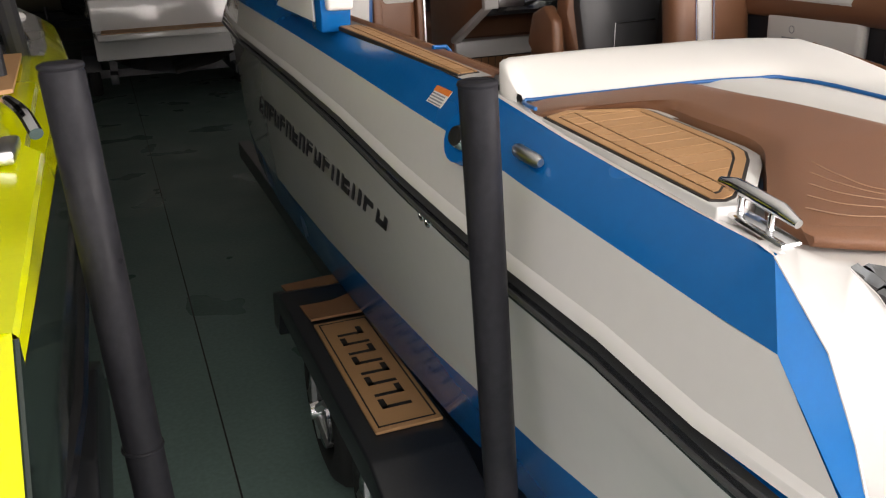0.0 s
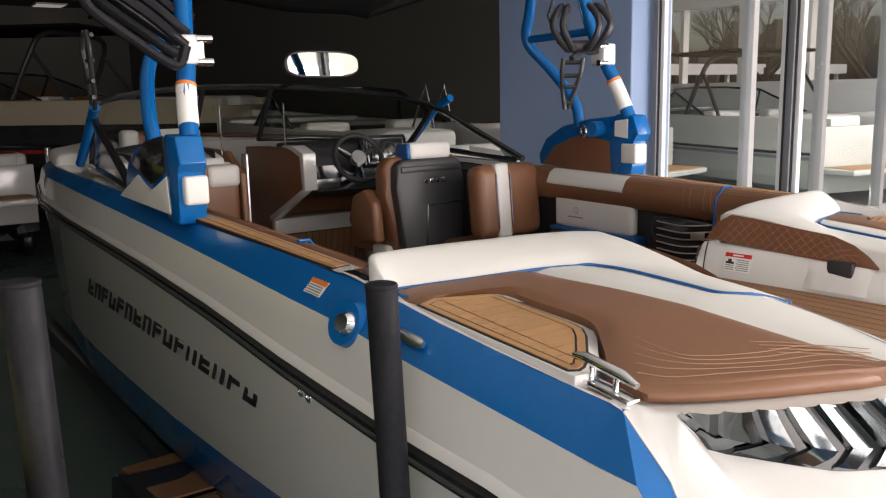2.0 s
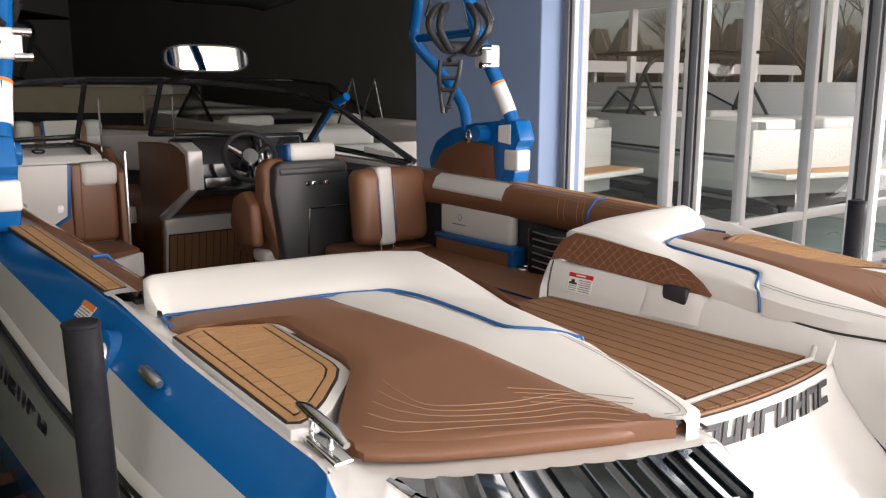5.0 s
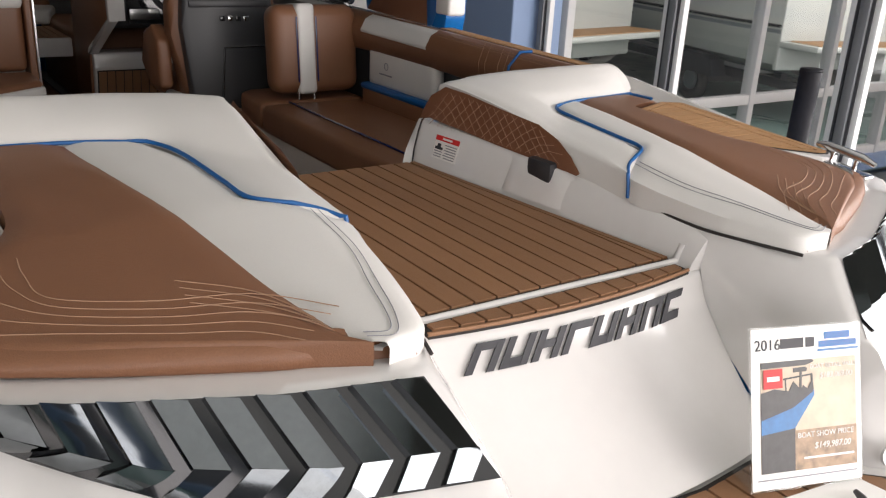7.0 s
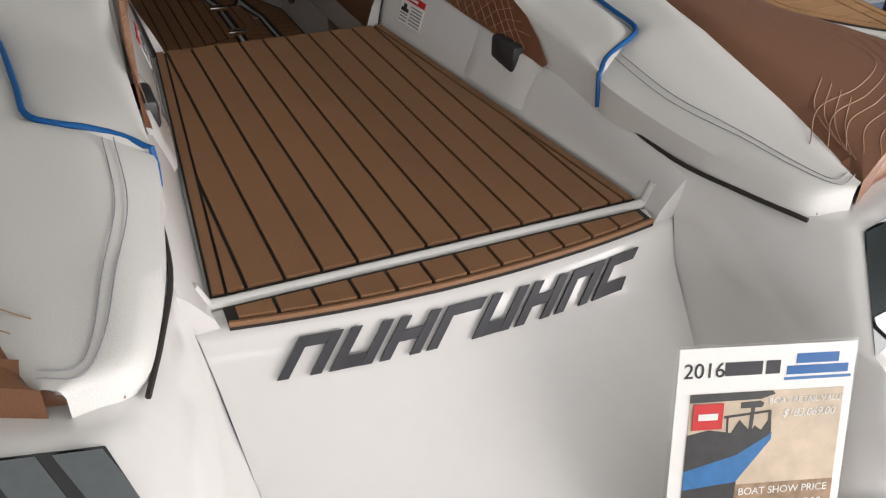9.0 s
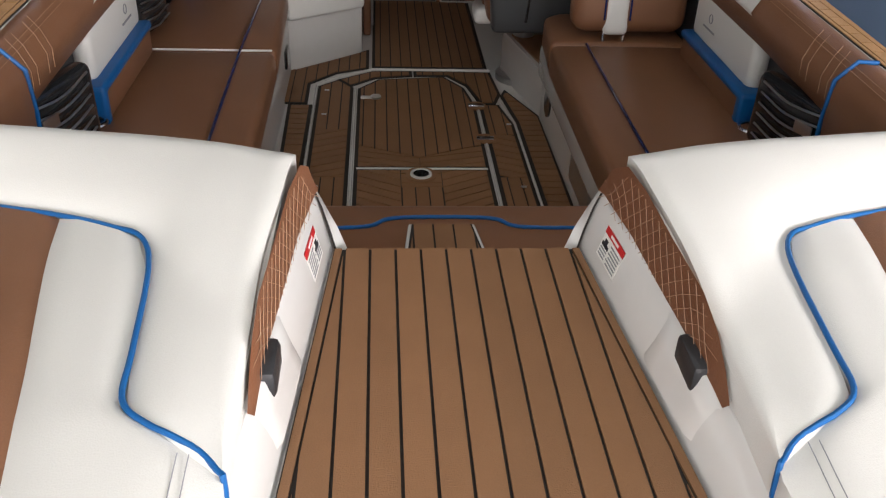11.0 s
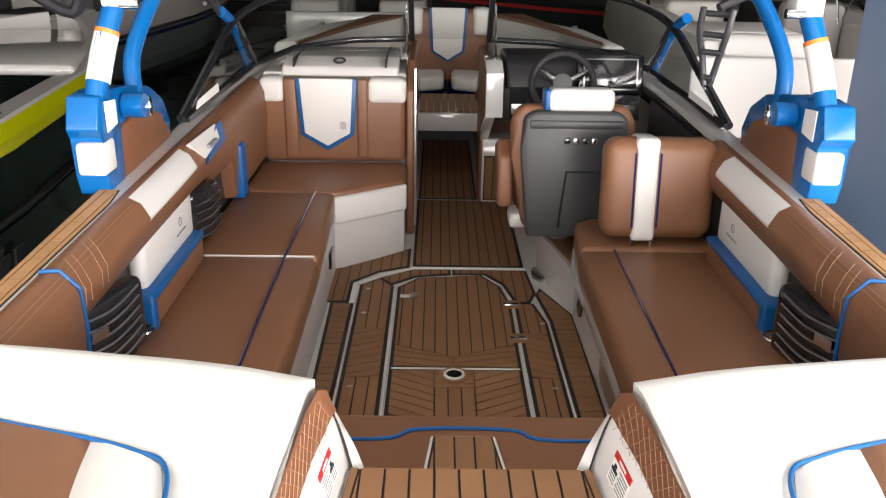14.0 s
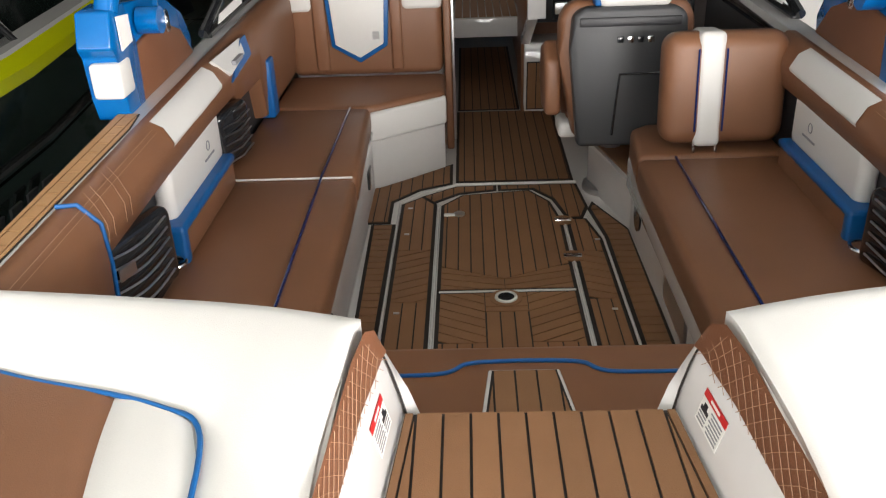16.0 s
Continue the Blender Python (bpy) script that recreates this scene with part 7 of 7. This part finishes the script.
part("stern_pad", box(0.3, 1.17, 0.04, 0.42, 1.15, 1.24, 0.03, 3), M["grey"], yb, "grey flecked stern pad", soft=50)
part("cleat", tube(curve([(1.16, 1.66, 1.755), (1.17, 1.58, 1.79), (1.22, 1.38, 1.79), (1.245, 1.30, 1.755)], 12), 0.016, 10), M["chrome"], yb)
part("gunwale_vent", box(1.175, 1.215, 1.10, 1.27, 1.735, 1.765, 0.008, 2), M["steel"], yb)
part("gunwale_pad", prism([(1.0, 1.75), (1.16, 1.85), (1.12, 2.75), (0.98, 2.75)], 1.77, 1.782), M["teak_pale"], yb)
for k in range(9):
    part("letter_shape", quad((1.235, 2.05 + 0.16 * k, 1.05), (1.235, 2.12 + 0.16 * k, 1.05), (1.242, 2.16 + 0.16 * k, 1.17), (1.242, 2.06 + 0.16 * k, 1.17), 0.012), M["grey"], yb)
# dark arched cabin and chrome struts of the cream runabout beyond the bow
for k, (ax, ay) in enumerate(((3.2, 7.4), (3.75, 7.8))):
    st = tagged(empty("canopy_strut", (ax, ay, 0.22)), "slim chrome canopy strut on the cream runabout", "strut")
    part("strut", tube([(0, 0, 0), (0.28, 0.1, 0.55)], 0.012, 8), M["chrome"], st)
    part("strut", tube([(0.34, 0, 0), (0.28, 0.1, 0.55)], 0.012, 8), M["chrome"], st)
# guide pole of the neighbouring trailer
ypole = tagged(empty("guide_pole", (-2.0, 0.70, GROUND)), "black plastic-sleeved trailer guide pole", "pole")
part("sleeve", tube([(0.03, 0, 0.0), (0.02, 0, 1.0), (0.0, 0.0, 1.95), (0.0, 0.0, 1.968)], [0.036, 0.036, 0.036, 0.03], 20), M["rubber"], ypole)
part("collar", ring((0.014, 0, 1.25), (0, 0, 1), 0.036, 0.004, 20), M["rubber"], ypole)
part("rim", ring((0, 0, 1.962), (0, 0, 1), 0.031, 0.006, 20), M["rubber"], ypole)

runabout("sport_boat", pose(-1.15, 11.3, GROUND - 0.04), "white sport boat with a teak-topped platform", 4.2, 2.05, "grey_hull", "gel", "navy", "brown", "gel")
runabout("sport_boat", pose(-5.2, 8.6, GROUND, 0, 0, -8), "silver-grey sport boat with white deck", 6.8, 2.5, "grey_hull", "gel", "navy", "grey", "gel", "black")
runabout("sport_boat", pose(2.9, 11.6, GROUND + 0.32, 0, 0, 50), "cream and black sport boat with a raised bow", 7.2, 2.6, "gloss", "hull_cream", "dark_red", "brown", "hull_cream", "black", 1.95, 1.62)
runabout("sport_boat", pose(2.85, 5.5, GROUND + 0.1, 0, 0, -2), "cream runabout with a black dash", 6.4, 2.4, "gloss", "cream", "dark_red", "cream", "cream", None, 1.80)
runabout("sport_boat", pose(6.9, 7.5, GROUND, 0, 0, 10), "white cruiser with a dark sunshade", 7.2, 2.6, "hull_pale", "hull_pale", "navy", "cream", "hull_pale", "black", 1.8)
runabout("sport_boat", pose(-7.6, 9.0, GROUND, 0, 0, -12), "cream sport boat with brown seats", 6.8, 2.5, "hull_cream", "hull_cream", "navy", "brown", "hull_cream", "black", 1.7)
runabout("sport_boat", pose(2.9, 18.0, GROUND + 0.35, 0, 0, 84), "cream cruiser with dark side windows", 8.0, 2.8, "hull_cream", "hull_cream", "navy", "cream", "hull_cream", None, 1.95)
runabout("sport_boat", pose(-5.6, 18.9, GROUND + 0.1, 0, 0, 84), "cream cruiser under the far wall", 8.0, 2.8, "hull_cream", "hull_cream", "dark_red", "cream", "hull_cream", "black", 1.9)
runabout("sport_boat", pose(-14.6, 15.2, GROUND, 0, 0, -80), "cream cruiser beside the far wall", 7.0, 2.6, "hull_cream", "hull_cream", "navy", "brown", "hull_cream", "black", 1.7)

brown_wall = structure("far_partition", box(1.3, 2.3, 21.2, 21.4, GROUND, 1.0), M["wood"], "brown wooden partition at the back of the showroom", "partition")

# ceiling panels: rows of recessed lights
for x in (-4.5, 2.2, 8.9):
    for iy in range(8):
        lp = tagged(empty("ceiling_light", (x, 8.0 + 1.9 * iy, 2.86)), "flat recessed ceiling light panel", "ceiling light", "ceiling lights")
        part("frame", box(-0.34, 0.34, -0.34, 0.34, 0.0, 0.045, 0.004), M["frame_white"], lp)
        part("diffuser", box(-0.31, 0.31, -0.31, 0.31, -0.008, 0.0), LAMP, lp)

# ---------- outdoors beyond the side windows ----------
structure("ground", box(-300, 300, -300, 300, GROUND - 0.6, GROUND - 0.25), M["asphalt"], "grey asphalt boat lot reaching the horizon", "ground")
for (px, py, rz, tl) in ((10.2, 5.6, -14, 1.8), (11.2, 13.5, 12, 1.85)):
    runabout("sport_boat", pose(px, py, GROUND, 0, 0, rz), "white cruiser behind the shopfront glazing", 7.4, 2.6, "hull_pale", "hull_pale", "grey_hull", "cream", "hull_pale", "black", tl)
shed = tagged(empty("storage_canopy", (30, 26, GROUND - 0.25)), "long open boat storage canopy on steel posts", "canopy")
part("roof", box(-9, 9, -3, 3, 3.3, 3.55, 0.03), M["metal_roof"], shed)
part("fascia", box(-9.05, 9.05, -3.08, -3.0, 3.05, 3.5), M["frame_white"], shed)
for k in range(7):
    part("post", box(-8.6 + 2.85 * k, -8.45 + 2.85 * k, -2.9, -2.75, 0, 3.3), M["frame_white"], shed)
    part("post", box(-8.6 + 2.85 * k, -8.45 + 2.85 * k, 2.75, 2.9, 0, 3.3), M["frame_white"], shed)


def bare_tree(at, h, seed):
    rnd = random.Random(seed)
    t = tagged(empty("tree", at), "leafless winter tree with fine branches", "tree")
    trunk = tube([(0, 0, 0), (0.05, 0, h * 0.2), (0, 0.05, h * 0.42)], [h * 0.03, h * 0.024, h * 0.016], 8)
    tw = bmesh.new()

    def grow(p, d, ln, r, depth):
        q = p + d * ln
        tube([p, p.lerp(q, 0.5) + Vector((rnd.uniform(-1, 1), rnd.uniform(-1, 1), 0)) * ln * 0.06, q], [r, r * 0.8, r * 0.55], 4, tw, False)
        if depth:
            for _ in range(4):
                nd = (d + Vector((rnd.uniform(-1, 1), rnd.uniform(-1, 1), rnd.uniform(-0.15, 0.6))) * 0.75).normalized()
                grow(p.lerp(q, rnd.uniform(0.45, 1.0)), nd, ln * rnd.uniform(0.55, 0.75), r * 0.5, depth - 1)
    for k in range(5):
        a = 2 * math.pi * k / 5 + rnd.random()
        grow(Vector((0, 0, h * (0.25 + 0.04 * k))), Vector((math.cos(a) * 0.7, math.sin(a) * 0.7, 0.8)).normalized(), h * 0.26, h * 0.012, 4)
    part("trunk", trunk, M["bark"], t)
    part("crown", tw, M["bark"], t, "bare branches", soft=0)
    return t


bare_tree((21.0, 11.5, GROUND - 0.25), 7.0, 3)
bare_tree((24.0, 17.0, GROUND - 0.25), 7.5, 5)
# far line of woods
rnd = random.Random(4)
bm = bmesh.new()
for k in range(260):
    a = -0.3 + 1.9 * k / 260
    r = 90 + rnd.uniform(-8, 8)
    h = rnd.uniform(5, 9)
    tube([(r * math.cos(a), r * math.sin(a), GROUND - 0.3), (r * math.cos(a), r * math.sin(a), GROUND + h * 0.6), (r * math.cos(a), r * math.sin(a), GROUND + h)], [1.6, 2.0, 0.4], 6, bm)
tagged(obj("far_woods", bm, M["bark"], None), "dim grey line of winter woods in the distance", "woods", kind="stuff")
